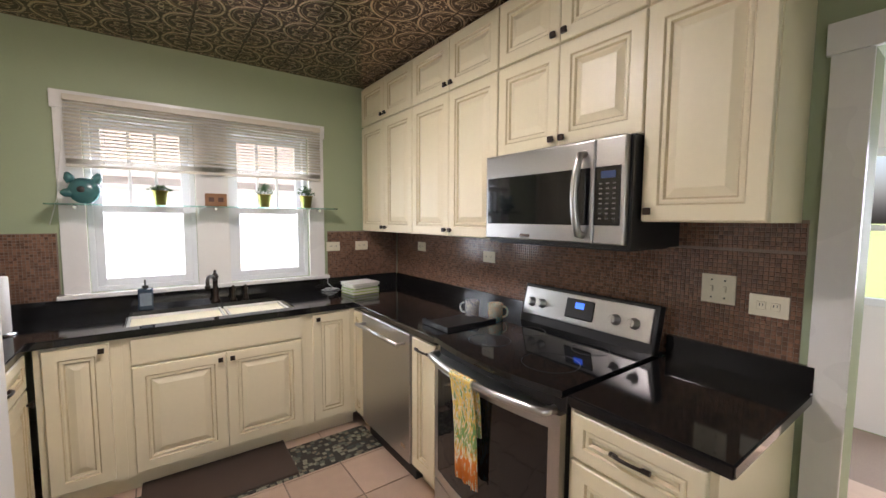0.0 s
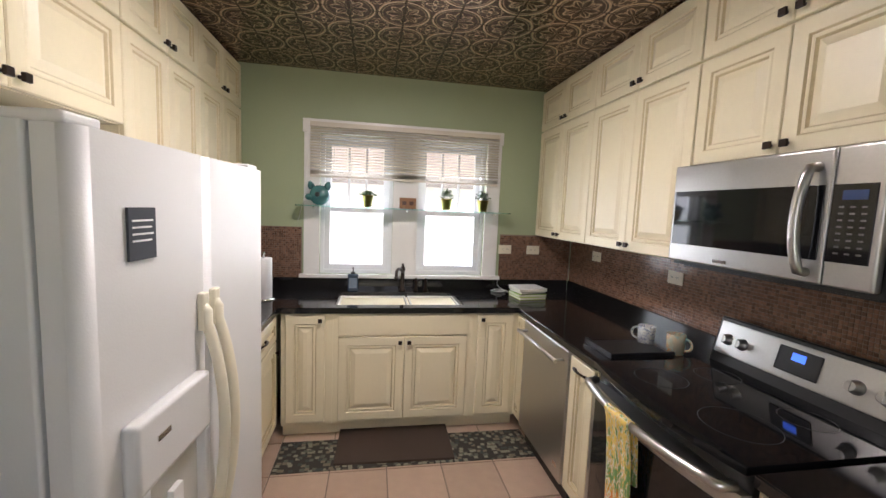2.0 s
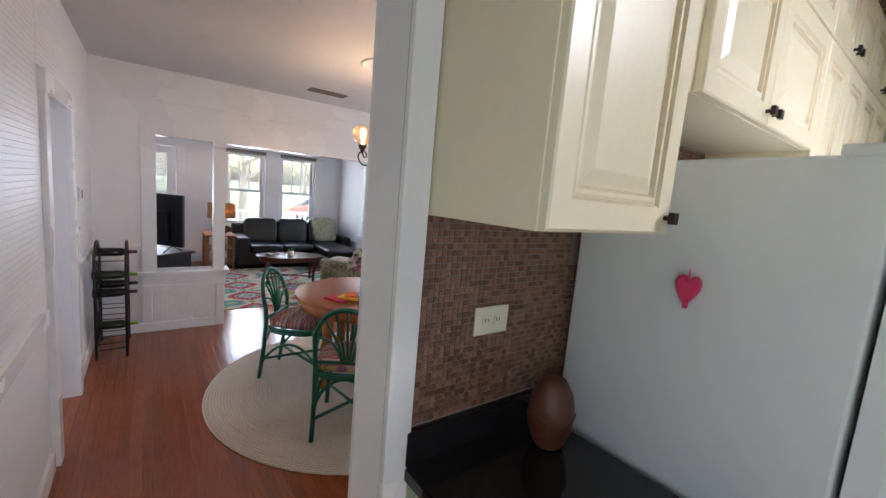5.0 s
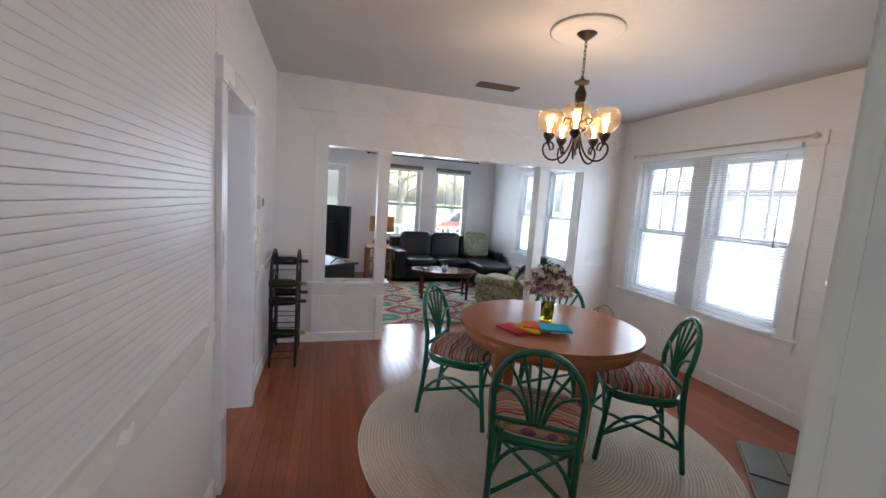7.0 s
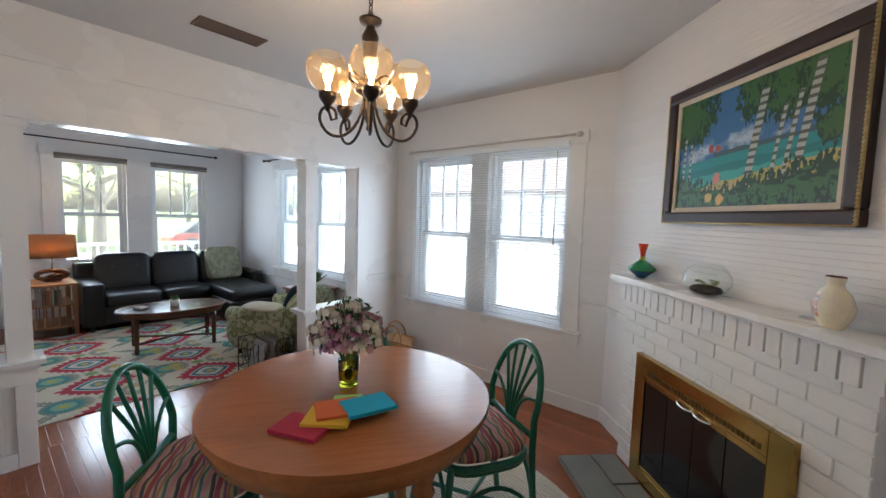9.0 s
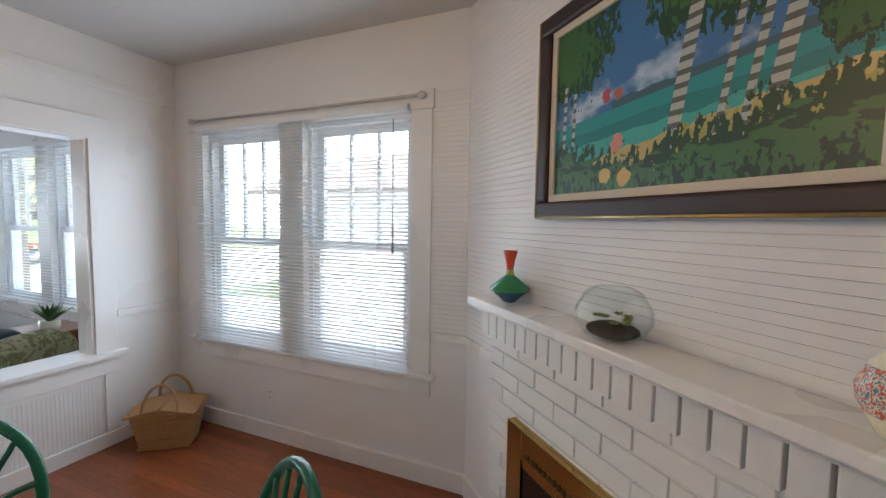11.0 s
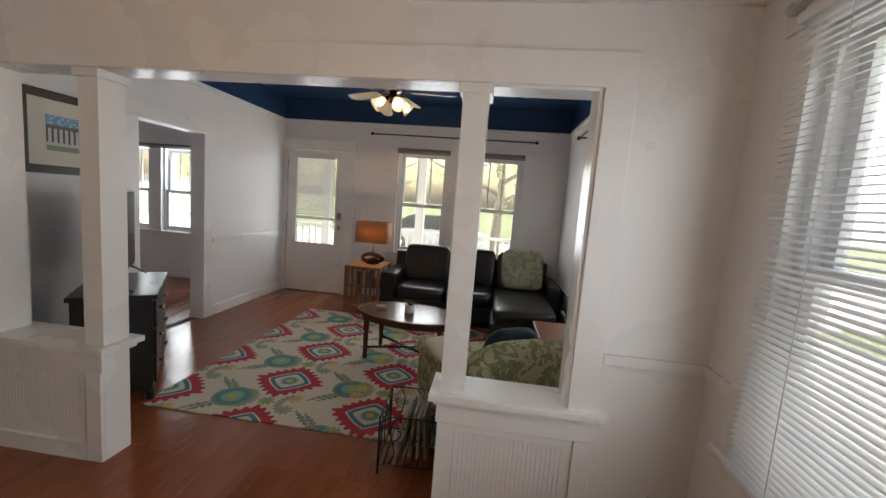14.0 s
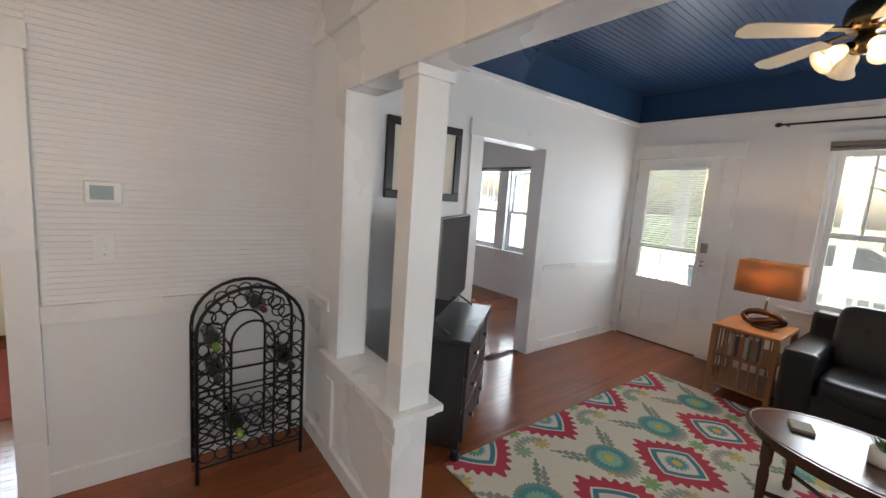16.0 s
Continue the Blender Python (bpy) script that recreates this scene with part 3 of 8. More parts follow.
trim("trim_half_wall", [(AX, AX + 0.022, 0.87, 0.95, 0.0, 0.469), (AX, AX + 0.022, 2.63, 2.71, 0.0, 0.469), (AX, AX + 0.022, 0.24, 0.32, 0.092, 0.469),
                        (AX, AX + 0.018, 3.22, 3.30, 0.092, 0.469), (AX, AX + 0.012, 0.322, 0.868, 0.435, 0.468), (AX, AX + 0.012, 2.712, 3.218, 0.435, 0.468),
                        (AX, AX + 0.024, S, 0.868, 0.0, 0.09), (AX, AX + 0.024, 2.712, N, 0.0, 0.09)], "white frame and baseboard on the half walls")
bm = bmesh.new()
for k0, k1 in ((0.325, 0.83), (2.715, 3.19)):
    k = k0
    while k < k1:
        box(bm, AX, AX + 0.006, k, k + 0.0192, 0.09, 0.434, 0.0018)
        k += 0.02
setting("trim_beadboard", bm, TRIM, "white vertical beadboard panels in the half walls", "trim")
trim("baseboard", [(-3.0, KL - 0.15, S, S + 0.018, 0, 0.11), (AX + 0.02, -3.95, S, S + 0.018, 0, 0.11), (AX + 0.02, -2.87, N - 0.018, N, 0, 0.11),
                   (F, F + 0.018, 0.84, N, 0, 0.11), (F, -7.38, LS, LS + 0.018, 0, 0.11), (-6.38, AX - 0.14, LS, LS + 0.018, 0, 0.11), (F + 0.02, AX - 0.14, N - 0.018, N, 0, 0.11)], "white painted baseboard along the floor")
bm = bmesh.new()
box(bm, 0.0, 0.42, -0.018, 0, 0, 0.11, 0.004, DG)
box(bm, 1.84, 2.24, -0.018, 0, 0, 0.11, 0.004, DG)
setting("baseboard_chimney", bm, TRIM, "white painted baseboard beside the chimney", "trim")
trim("trim_chair_rail", [(-2.95, KL - 0.15, S, S + 0.028, 0.805, 0.885), (AX, -3.96, S, S + 0.028, 0.805, 0.885), (AX, AX + 0.028, S, 0.24, 0.82, 0.875), (AX, AX + 0.02, 3.30, N, 0.82, 0.865),
                         (AX, -4.90, N - 0.02, N, 0.82, 0.865), (-3.05, -2.86, N - 0.02, N, 0.82, 0.865), (F, -7.40, LS, LS + 0.022, 0.82, 0.87), (F, AX - 0.14, N - 0.02, N, 0.50, 0.52)], "white chair rail moulding")
bm = bmesh.new()
box(bm, 0.0, 0.40, -0.02, 0, 0.82, 0.865, 0.004, DG)
setting("trim_chair_rail_chimney", bm, TRIM, "white chair rail beside the chimney", "trim")


def casing(name, m, u0, u1, z0, z1, v, w=0.11, t=0.02, label="white flat door casing", side=-1):
    """Flat boards round an opening, on the face v of a wall; z0 None-free: a door casing starts on the floor."""
    bm = bmesh.new()
    a, b = (v - t, v) if side < 0 else (v, v + t)
    a2, b2 = (v - t - 0.006, v) if side < 0 else (v, v + t + 0.006)
    box(bm, u0 - w, u0, a, b, z0, z1, 0.004, m)
    box(bm, u1, u1 + w, a, b, z0, z1, 0.004, m)
    box(bm, u0 - w - 0.012, u1 + w + 0.012, a2, b2, z1, z1 + w, 0.004, m)
    return setting(name, bm, TRIM, label, "trim")


casing("trim_bedroom_door", NORTH, -3.86, -3.13, 0, 1.91, S, 0.10, 0.034, side=1)
casing("trim_front_door", WEST, -0.16, 0.70, 0, 2.04, -F, 0.14)
casing("trim_living_opening", NORTH, -7.26, -6.49, 0, 1.95, LS, 0.13, side=1)
casing("trim_kitchen_west", WEST, S + 0.06, 0.74, 0, 2.06, -KL, 0.07)
casing("trim_dining_side", WEST, S + 0.06, 0.74, 0, 2.06, -KL + 0.15, 0.06, side=1)
casing("trim_kitchen_east", WEST, -0.02, 0.72, 0, 2.03, -KR, 0.10, side=1)


# windows: double-hung sashes with two upright bars in the upper one
def sash(win, m, u0, u1, z0, z1, v, bars, mats):
    fr = 0.045
    bm = bmesh.new()
    box(bm, u0, u0 + fr, v, v + 0.035, z0, z1, 0.003, m)
    box(bm, u1 - fr, u1, v, v + 0.035, z0, z1, 0.003, m)
    box(bm, u0 + fr, u1 - fr, v, v + 0.035, z0, z0 + fr, 0.003, m)
    box(bm, u0 + fr, u1 - fr, v, v + 0.035, z1 - fr, z1, 0.003, m)
    s = part("sash", bm, mats, win)
    for i in range(bars):
        c = u0 + fr + (u1 - u0 - 2 * fr) * (i + 1) / (bars + 1)
        bm = bmesh.new()
        box(bm, c - 0.009, c + 0.009, v + 0.006, v + 0.03, z0 + fr, z1 - fr, 0.002, m)
        part("glazing_bar", bm, mats, s)
    bm = bmesh.new()
    box(bm, u0 + fr, u1 - fr, v + 0.015, v + 0.019, z0 + fr, z1 - fr, 0, m)
    p = part("pane", bm, PANE, s)
    p.visible_shadow = False


def window(name, label, m, units, z0, z1, v, casing_w=0.12, mats=VINYL, bars=2, stool=0.05):
    """A pair of double-hung windows with casing, stool and apron; v: the wall's inner face."""
    ua, ub = units[0][0], units[-1][1]
    win = tagged(new(name), label, "window", kind="structure")
    bm = bmesh.new()
    box(bm, ua - casing_w, ua, v - 0.02, v, z0, z1, 0.003, m)
    box(bm, ub, ub + casing_w, v - 0.02, v, z0, z1, 0.003, m)
    box(bm, ua - casing_w - 0.01, ub + casing_w + 0.01, v - 0.026, v, z1, z1 + casing_w * 0.85, 0.003, m)
    for a, b in zip(units, units[1:]):
        box(bm, a[1], b[0], v - 0.02, v, z0, z1, 0.003, m)
    part("window_casing", bm, TRIM, win)
    bm = bmesh.new()
    box(bm, ua - casing_w - 0.03, ub + casing_w + 0.03, v - stool, v + 0.01, z0 - 0.028, z0, 0.006, m)
    part("window_stool", bm, TRIM, win)
    bm = bmesh.new()
    box(bm, ua - casing_w, ub + casing_w, v - 0.018, v, z0 - 0.13, z0 - 0.028, 0.003, m)
    part("window_apron", bm, TRIM, win)
    zm = (z0 + z1) / 2 - 0.03
    for u0, u1 in units:
        bm = bmesh.new()
        box(bm, u0, u0 + 0.03, v + 0.03, v + 0.13, z0, z1, 0.002, m)
        box(bm, u1 - 0.03, u1, v + 0.03, v + 0.13, z0, z1, 0.002, m)
        box(bm, u0 + 0.03, u1 - 0.03, v + 0.03, v + 0.13, z0, z0 + 0.03, 0.002, m)
        box(bm, u0 + 0.03, u1 - 0.03, v + 0.03, v + 0.13, z1 - 0.03, z1, 0.002, m)
        part("window_frame", bm, mats, win)
        sash(win, m, u0 + 0.03, u1 - 0.03, z0 + 0.03, zm + 0.022, v + 0.045, 0, mats)
        sash(win, m, u0 + 0.03, u1 - 0.03, zm - 0.022, z1 - 0.03, v + 0.085, bars, mats)
    return win


window("window_1", "white double-hung kitchen windows over the sink", NORTH, [(-0.20, 0.37), (0.57, 1.14)], 1.03, 2.13, N, 0.12, bars=2)
# added pair in the out-of-view wall, made up to carry the south light
window("window_8", "added white double-hung windows in the unseen south wall", pose(0, 0, 0, 0, 0, 180), [(-0.90, -0.40), (-0.30, 0.20)], 0.95, 2.0, -S, 0.10)
window("window_2", "paired white double-hung windows behind mini blinds", NORTH, [(-4.79, -4.11), (-3.925, -3.19)], 0.63, 2.05, N, 0.12)
window("window_3", "paired white double-hung windows beside the sofa", NORTH, [(-7.66, -6.92), (-6.74, -6.0)], 0.66, 2.08, N, 0.11)
window("window_4", "paired white double-hung front windows over the sofa", WEST, [(1.45, 2.15), (2.44, 3.14)], 0.70, 2.10, -F, 0.13)
window("window_5", "paired white bedroom windows", WEST, [(-2.95, -2.35), (-2.15, -1.55)], 0.70, 1.95, -F, 0.12)

# ---- kitchen ----
def cab_door(w, h, hinge=1, knob=None, drawer=False):
    """A raised-panel door in its own frame: u 0..w, z 0..h, front towards -y, back at y = 0."""
    bm = bmesh.new()
    s = min(0.055, h * 0.28, w * 0.28)
    prof = [(0, 0, 0), (0, 0.017, 0), (0.004, 0.021, 0), (s, 0.021, 0), (s + 0.006, 0.014, 1), (s + 0.012, 0.017, 0), (s + 0.020, 0.017, 0), (s + 0.027, 0.008, 1), (s + 0.034, 0.010, 0)]
    if not drawer:
        prof += [(s + 0.058, 0.019, 0)]
    rings = []
    for ins, d, mi in prof:
        rings.append([bm.verts.new((x, -d, z)) for x, z in ((ins, ins), (w - ins, ins), (w - ins, h - ins), (ins, h - ins))])
    for i, (a, b) in enumerate(zip(rings, rings[1:])):
        for j in range(4):
            k = (j + 1) % 4
            f = bm.faces.new((a[j], a[k], b[k], b[j]))
            f.material_index = prof[i + 1][2]
    bm.faces.new(rings[-1])
    bm.faces.new(rings[0][::-1])
    return bm


_knob = {}


def knob(parent, m):
    if "k" not in _knob:
        def f(bm):
            lathe(bm, [(0.006, 0), (0.005, 0.012), (0.006, 0.014)], 10)
            box(bm, -0.013, 0.013, -0.013, 0.013, 0.014, 0.026, 0.003)
        _knob["k"] = mesh_of("knob", f, BRONZE)
    ob = share("knob", _knob["k"], parent, m @ pose(0, 0, 0, 90))
    ob["label"] = "dark bronze square knob"


def bow_pull(parent, m, w=0.10):
    bm = bmesh.new()
    tube(bm, bez((-w / 2, 0, 0), (-w / 2, -0.03, 0.01), (w / 2, -0.03, 0.01), (w / 2, 0, 0), 10), 0.006)
    tube(bm, [(-w / 2 - 0.012, -0.002, 0), (-w / 2 + 0.012, -0.004, 0)], 0.008)
    tube(bm, [(w / 2 - 0.012, -0.004, 0), (w / 2 + 0.012, -0.002, 0)], 0.008)
    part("pull", bm, BRONZE, parent, "dark bronze bow pull", m)


def cabinet(name, label, m, w, d, z0, z1, fronts, group, toe=False, bev=0.002):
    """A cabinet against its wall. Local frame: u 0..w along the wall, front at y = 0, back at y = d.
    fronts: (u0, u1, z0, z1, knob position or None, kind)."""
    c = thing(name, label, "cabinet", m, group)
    bm = bmesh.new()
    if toe:
        box(bm, 0, w, 0.0, d, z0 + 0.10, z1, bev)
        box(bm, 0, w, 0.06, d, z0, z0 + 0.10)
    else:
        box(bm, 0, w, 0, d, z0, z1, bev)
    part("body", bm, CREAM, c)
    for u0, u1, a, b, kn, kind in fronts:
        dr = part("drawer_front" if kind == "drawer" else "door", cab_door(u1 - u0, b - a, drawer=(kind == "drawer")), [CREAM, GLAZE], c, "", pose(u0, 0, a))
        if kn == "pull":
            bow_pull(dr, pose((u1 - u0) / 2, -0.02, (b - a) / 2))
        elif kn:
            knob(dr, pose(kn[0], -0.02, kn[1]))
    return c


CF = 1.24          # counter front of the east run
EAST = lambda y, x: pose(x, y, 0, 0, 0, -90)     # u runs towards -y, front faces -x
g = "wall cabinets"
UF = KR - 0.33     # face of the wall cabinets
# east wall cabinets: (far y, near y, bottom)
pairs = [(3.70, 2.87, 1.39), (2.87, 2.02, 1.39), (2.02, 1.25, 1.815), (1.25, 0.865, 1.49)]
for y1, y0, zb in pairs:
    w = y1 - y0
    if w > 0.5:
        h = w / 2
        fr = [(0.004, h - 0.002, zb + 0.004, 2.255, (h - 0.03, 0.035), "door"), (h + 0.002, w - 0.004, zb + 0.004, 2.255, (0.03, 0.035), "door"),
              (0.004, h - 0.002, 2.268, 2.575, (h - 0.03, 0.035), "door"), (h + 0.002, w - 0.004, 2.268, 2.575, (0.03, 0.035), "door")]
    else:
        fr = [(0.004, w - 0.004, zb + 0.004, 2.255, (0.03, 0.035), "door"), (0.004, w - 0.004, 2.268, 2.575, (0.03, 0.035), "door")]
    cabinet("wall_cabinet", "cream glazed wall cabinet with raised panel doors", EAST(y1, UF), w, 0.328, zb, 2.592, fr, g)

# west wall cabinets, facing east: u runs towards +y
XW = -0.79
WSTM = lambda y, x: pose(x, y, 0, 0, 0, 90)
for y0, y1, zb in [(0.815, 1.24, 1.535), (1.24, 2.26, 1.86), (2.26, 2.97, 1.40), (2.97, 3.70, 1.40)]:
    w = y1 - y0
    h = w / 2
    if w > 0.5:
        fr = [(0.004 if zb < 1.8 else 0.06, h - 0.002, zb + 0.004, 2.255, (h - 0.03 - (0.056 if zb > 1.8 else 0), 0.035), "door"), (h + 0.002, w - 0.004, zb + 0.004, 2.255, (0.03, 0.035), "door"),
              (0.004, h - 0.002, 2.268, 2.575, (h - 0.03, 0.035), "door"), (h + 0.002, w - 0.004, 2.268, 2.575, (0.03, 0.035), "door")]
    else:
        fr = [(0.004, w - 0.004, zb + 0.004, 2.255, (w - 0.03, 0.035), "door"), (0.004, w - 0.004, 2.268, 2.575, (w - 0.03, 0.035), "door")]
    cabinet("wall_cabinet", "cream glazed wall cabinet with raised panel doors", WSTM(y0, XW), w, XW - KL - 0.002, zb, 2.592, fr, g)

# base cabinets
gb = "base cabinets"
B0, B1 = 0.125, 0.705
SK = lambda x: pose(x, 3.10, 0, 0, 0, 0)
cabinet("base_cabinet", "cream base cabinet with one narrow door", SK(-0.36), 0.33, 0.60, 0, 0.868, [(0.03, 0.28, 0.125, 0.855, (0.22, 0.70), "door")], gb, True)
sinkcab = cabinet("sink_cabinet", "cream sink cabinet with two doors and a plain front", SK(-0.03), 0.95, 0.60, 0, 0.868,
                  [(0.035, 0.473, B0, B1, (0.41, 0.545), "door"), (0.477, 0.915, B0, B1, (0.03, 0.545), "door")], gb, True)
boxpart("false_front", (0.035, 0.915, -0.018, 0, 0.72, 0.855), CREAM, sinkcab, "", 0.003)
cabinet("base_cabinet", "cream base cabinet with one narrow door", SK(0.92), 0.345, 0.60, 0, 0.868, [(0.04, 0.30, 0.125, 0.855, (0.03, 0.70), "door")], gb, True)
cabinet("base_cabinet", "cream corner filler cabinet with one narrow door", EAST(3.10, CF + 0.03), 0.155, 0.66, 0, 0.868, [(0.01, 0.15, 0.125, 0.855, None, "door")], gb, True)
pullcab = cabinet("base_cabinet", "cream narrow pull-out cabinet between dishwasher and range", EAST(2.31, CF + 0.03), 0.24, 0.66, 0, 0.868, [(0.01, 0.23, 0.125, 0.855, None, "door")], gb, True)
bow_pull(pullcab, pose(0.12, -0.024, 0.80), 0.11)
cabinet("drawer_cabinet", "cream drawer cabinet beside the range", EAST(1.285, CF + 0.03), 0.445, 0.66, 0, 0.868,
        [(0.02, 0.425, 0.70, 0.855, "pull", "drawer"), (0.02, 0.425, 0.415, 0.685, "pull", "drawer"), (0.02, 0.425, 0.125, 0.40, "pull", "drawer")], gb, True)
cabinet("base_cabinet", "cream base cabinet under the far counter", WSTM(2.42, -0.40), 0.67, 0.70, 0, 0.868, [(0.02, 0.65, 0.70, 0.855, "pull", "drawer"), (0.02, 0.65, 0.125, 0.69, (0.60, 0.50), "door")], gb, True)
cabinet("base_cabinet", "cream base cabinet by the doorway", WSTM(0.84, -0.50), 0.48, 0.60, 0, 0.868, [(0.02, 0.46, 0.70, 0.855, "pull", "drawer"), (0.02, 0.46, 0.125, 0.69, (0.42, 0.50), "door")], gb, True)

# worktops
FLAT = Matrix(((1, 0, 0, 0), (0, 0, 1, 0), (0, 1, 0, 0), (0, 0, 0, 1)))      # u = x, z = y, v = height


def worktop(label, u0, u1, y0, y1, holes, stands):
    w = thing("worktop", label, "worktop")
    bm = bmesh.new()
    panel_wall(bm, u0, u1, y0, y1, 0.870, 0.910, holes, FLAT)
    bmesh.ops.recalc_face_normals(bm, faces=bm.faces)
    bmesh.ops.bevel(bm, geom=[e for e in bm.edges if len(e.link_faces) == 2 and e.calc_face_angle(0) > 1], offset=0.005, segments=2, affect='EDGES')
    part("slab", bm, GRANITE, w)
    for s in stands:
        boxpart("upstand", s, GRANITE, w, "", 0.002)


worktop("polished black granite worktop with a low upstand", KL + 0.002, KR - 0.002, 2.055, N - 0.001,
        [(-0.37, CF, 2.0, 3.07), (KL, -0.30, 2.0, 2.42), (-0.022, 0.862, 3.16, 3.56)],
        [(KL + 0.024, KR - 0.024, N - 0.022, N - 0.001, 0.910, 1.0), (KR - 0.022, KR - 0.001, 2.055, N - 0.024, 0.910, 1.0), (KL + 0.001, KL + 0.022, 2.42, N - 0.024, 0.910, 1.0)])
worktop("polished black granite worktop beside the range", CF, KR - 0.002, 0.80, 1.282, [], [(KR - 0.022, KR - 0.001, 0.80, 1.282, 0.910, 1.0)])
worktop("polished black granite worktop beside the refrigerator", KL + 0.002, -0.47, 0.80, 1.325, [], [(KL + 0.001, KL + 0.022, 0.80, 1.325, 0.910, 1.0)])

# tin ceiling and its flush lamp
bm = bmesh.new()
box(bm, KL - 0.02, KR + 0.02, S - 0.02, N + 0.02, KC, KC + 0.06)
setting("ceiling_kitchen", bm, TIN, "embossed bronze tin tile ceiling", "ceiling")
cl = thing("ceiling_light", "square white flush ceiling light, switched on", "light", pose(0.293, 2.11, KC))
boxpart("frame", (-0.20, 0.20, -0.20, 0.20, -0.03, 0.0), WPLASTIC, cl, "", 0.006)
boxpart("diffuser", (-0.17, 0.17, -0.17, 0.17, -0.06, -0.028), glow("lit_diffuser", (1.0, 0.93, 0.82), 5.0), cl, "glowing white diffuser", 0.012)

# refrigerator
fr = thing("refrigerator", "white side-by-side refrigerator with ice dispenser", "refrigerator", pose(-0.43, 1.33, 0, 0, 0, 85.5))
W = 1.0
boxpart("body", (0, W, 0.012, 0.66, 0.03, 1.72), GREYSIDE, fr, "pale grey pebbled side panels", 0.008)


def fridge_door(u0, u1, holes):
    bm = bmesh.new()
    n = 6
    prof = [(u0, 0.0)] + [(u0 + 0.035 * (1 - math.cos(math.pi / 2 * i / n)), -0.045 - 0.035 * math.sin(math.pi / 2 * i / n)) for i in range(n + 1)]
    prof += [(u1 - 0.012 + 0.012 * math.sin(math.pi / 2 * i / n), -0.08 + 0.012 * (1 - math.cos(math.pi / 2 * i / n))) for i in range(n + 1)] + [(u1, 0.0)]
    prism(bm, prof, 0.10, 1.715)
    for f in bm.faces:
        f.smooth = abs(f.normal.z) < 0.5 and f.calc_area() < 0.03
    return bm


fdoor = part("freezer_door", fridge_door(0.003, 0.488, 1), FRIDGE, fr)
rdoor = part("door", fridge_door(0.496, W - 0.003, 0), FRIDGE, fr)
for d, u, s in ((fdoor, 0.455, 1), (rdoor, 0.53, -1)):
    bm = bmesh.new()
    tube(bm, [(u, -0.085, 1.25), (u, -0.10, 1.23)] + bez((u, -0.10, 1.19), (u, -0.165, 1.0), (u, -0.165, 0.75), (u, -0.11, 0.52), 12) + [(u, -0.085, 0.50)], 0.017, 10)
    box(bm, u - 0.017, u + 0.017, -0.10, -0.078, 1.17, 1.29, 0.006)
    part("handle", bm, PLATE, d, "cream bowed handle")
boxpart("dispenser_ledge", (0.09, 0.43, -0.115, -0.078, 0.52, 0.54), FRIDGE, fdoor, "", 0.004)
for a, b in ((0.09, 0.135), (0.405, 0.43)):
    boxpart("dispenser_side", (a, b, -0.115, -0.078, 0.54, 0.87), FRIDGE, fdoor, "", 0.006)
boxpart("dispenser_panel", (0.09, 0.43, -0.118, -0.078, 0.87, 1.05), FRIDGE, fdoor, "", 0.012)
# duller white stands in for the shade inside the shallow recess
boxpart("dispenser_recess", (0.135, 0.405, -0.086, -0.0815, 0.54, 0.87), mat("shaded_recess_white", (0.62, 0.61, 0.56), 0.4, grain=0.03), fdoor, "shaded recess of the dispenser")
boxpart("drip_tray", (0.14, 0.40, -0.112, -0.086, 0.542, 0.555), PLATE, fdoor, "", 0.003)
boxpart("dispenser_lever", (0.245, 0.295, -0.105, -0.087, 0.70, 0.78), WPLASTIC, fdoor, "", 0.004)
boxpart("badge", (0.16, 0.215, -0.1205, -0.117, 0.975, 0.99), CHROME, fdoor, "small grey badge")
boxpart("hinge_cover", (0.0, 0.10, -0.06, 0.10, 1.716, 1.74), FRIDGE, fr, "", 0.008)
boxpart("hinge_cover", (W - 0.10, W, -0.06, 0.06, 1.716, 1.735), FRIDGE, fr, "", 0.008)
boxpart("toe_grille", (0.02, W - 0.02, -0.03, 0.02, 0.012, 0.09), BLACKPLASTIC, fr, "", 0.004)
mg = thing("fridge_magnet", "dark slate magnet with lines of white script on the freezer door", "magnet", pose(-0.339, 1.455, 1.43, 0, 0, 85.5))
boxpart("plate", (0, 0.10, -0.006, 0, 0, 0.125), mat("charcoal_card", (0.03, 0.035, 0.045), 0.6, grain=0.1), mg)
for i in range(4):
    boxpart("script_line", (0.012, 0.088 - 0.006 * (i % 2), -0.0075, -0.0055, 0.092 - i * 0.016, 0.0965 - i * 0.016), WPLASTIC, mg)
# pink heart clip on the fridge's side
PINK = mat("hot_pink_plastic", (0.62, 0.03, 0.12), 0.35, grain=0.05)
hc = thing("heart_clip", "hot pink heart-shaped magnetic clip", "clip", pose(-0.745, 1.343, 1.41, 90, 0, 8) @ Matrix.Diagonal((0.6, 0.85, 0.85, 1)))
bm = bmesh.new()
pts = [(0.045 * math.copysign(abs(math.sin(a)) ** 3, math.sin(a)), 0.0033 * (13 * math.cos(a) - 5 * math.cos(2 * a) - 2 * math.cos(3 * a) - math.cos(4 * a))) for a in (2 * math.pi * i / 32 for i in range(32))]
prism(bm, pts, 0.004, 0.022)
bmesh.ops.bevel(bm, geom=[e for e in bm.edges if len(e.link_faces) == 2 and abs(e.verts[0].co.z - 0.022) < 1e-4 and abs(e.verts[1].co.z - 0.022) < 1e-4], offset=0.006, segments=3, affect='EDGES')
part("heart", bm, PINK, hc)
boxpart("lever", (-0.006, 0.006, -0.055, -0.01, 0.0, 0.014), PINK, hc, "", 0.003)

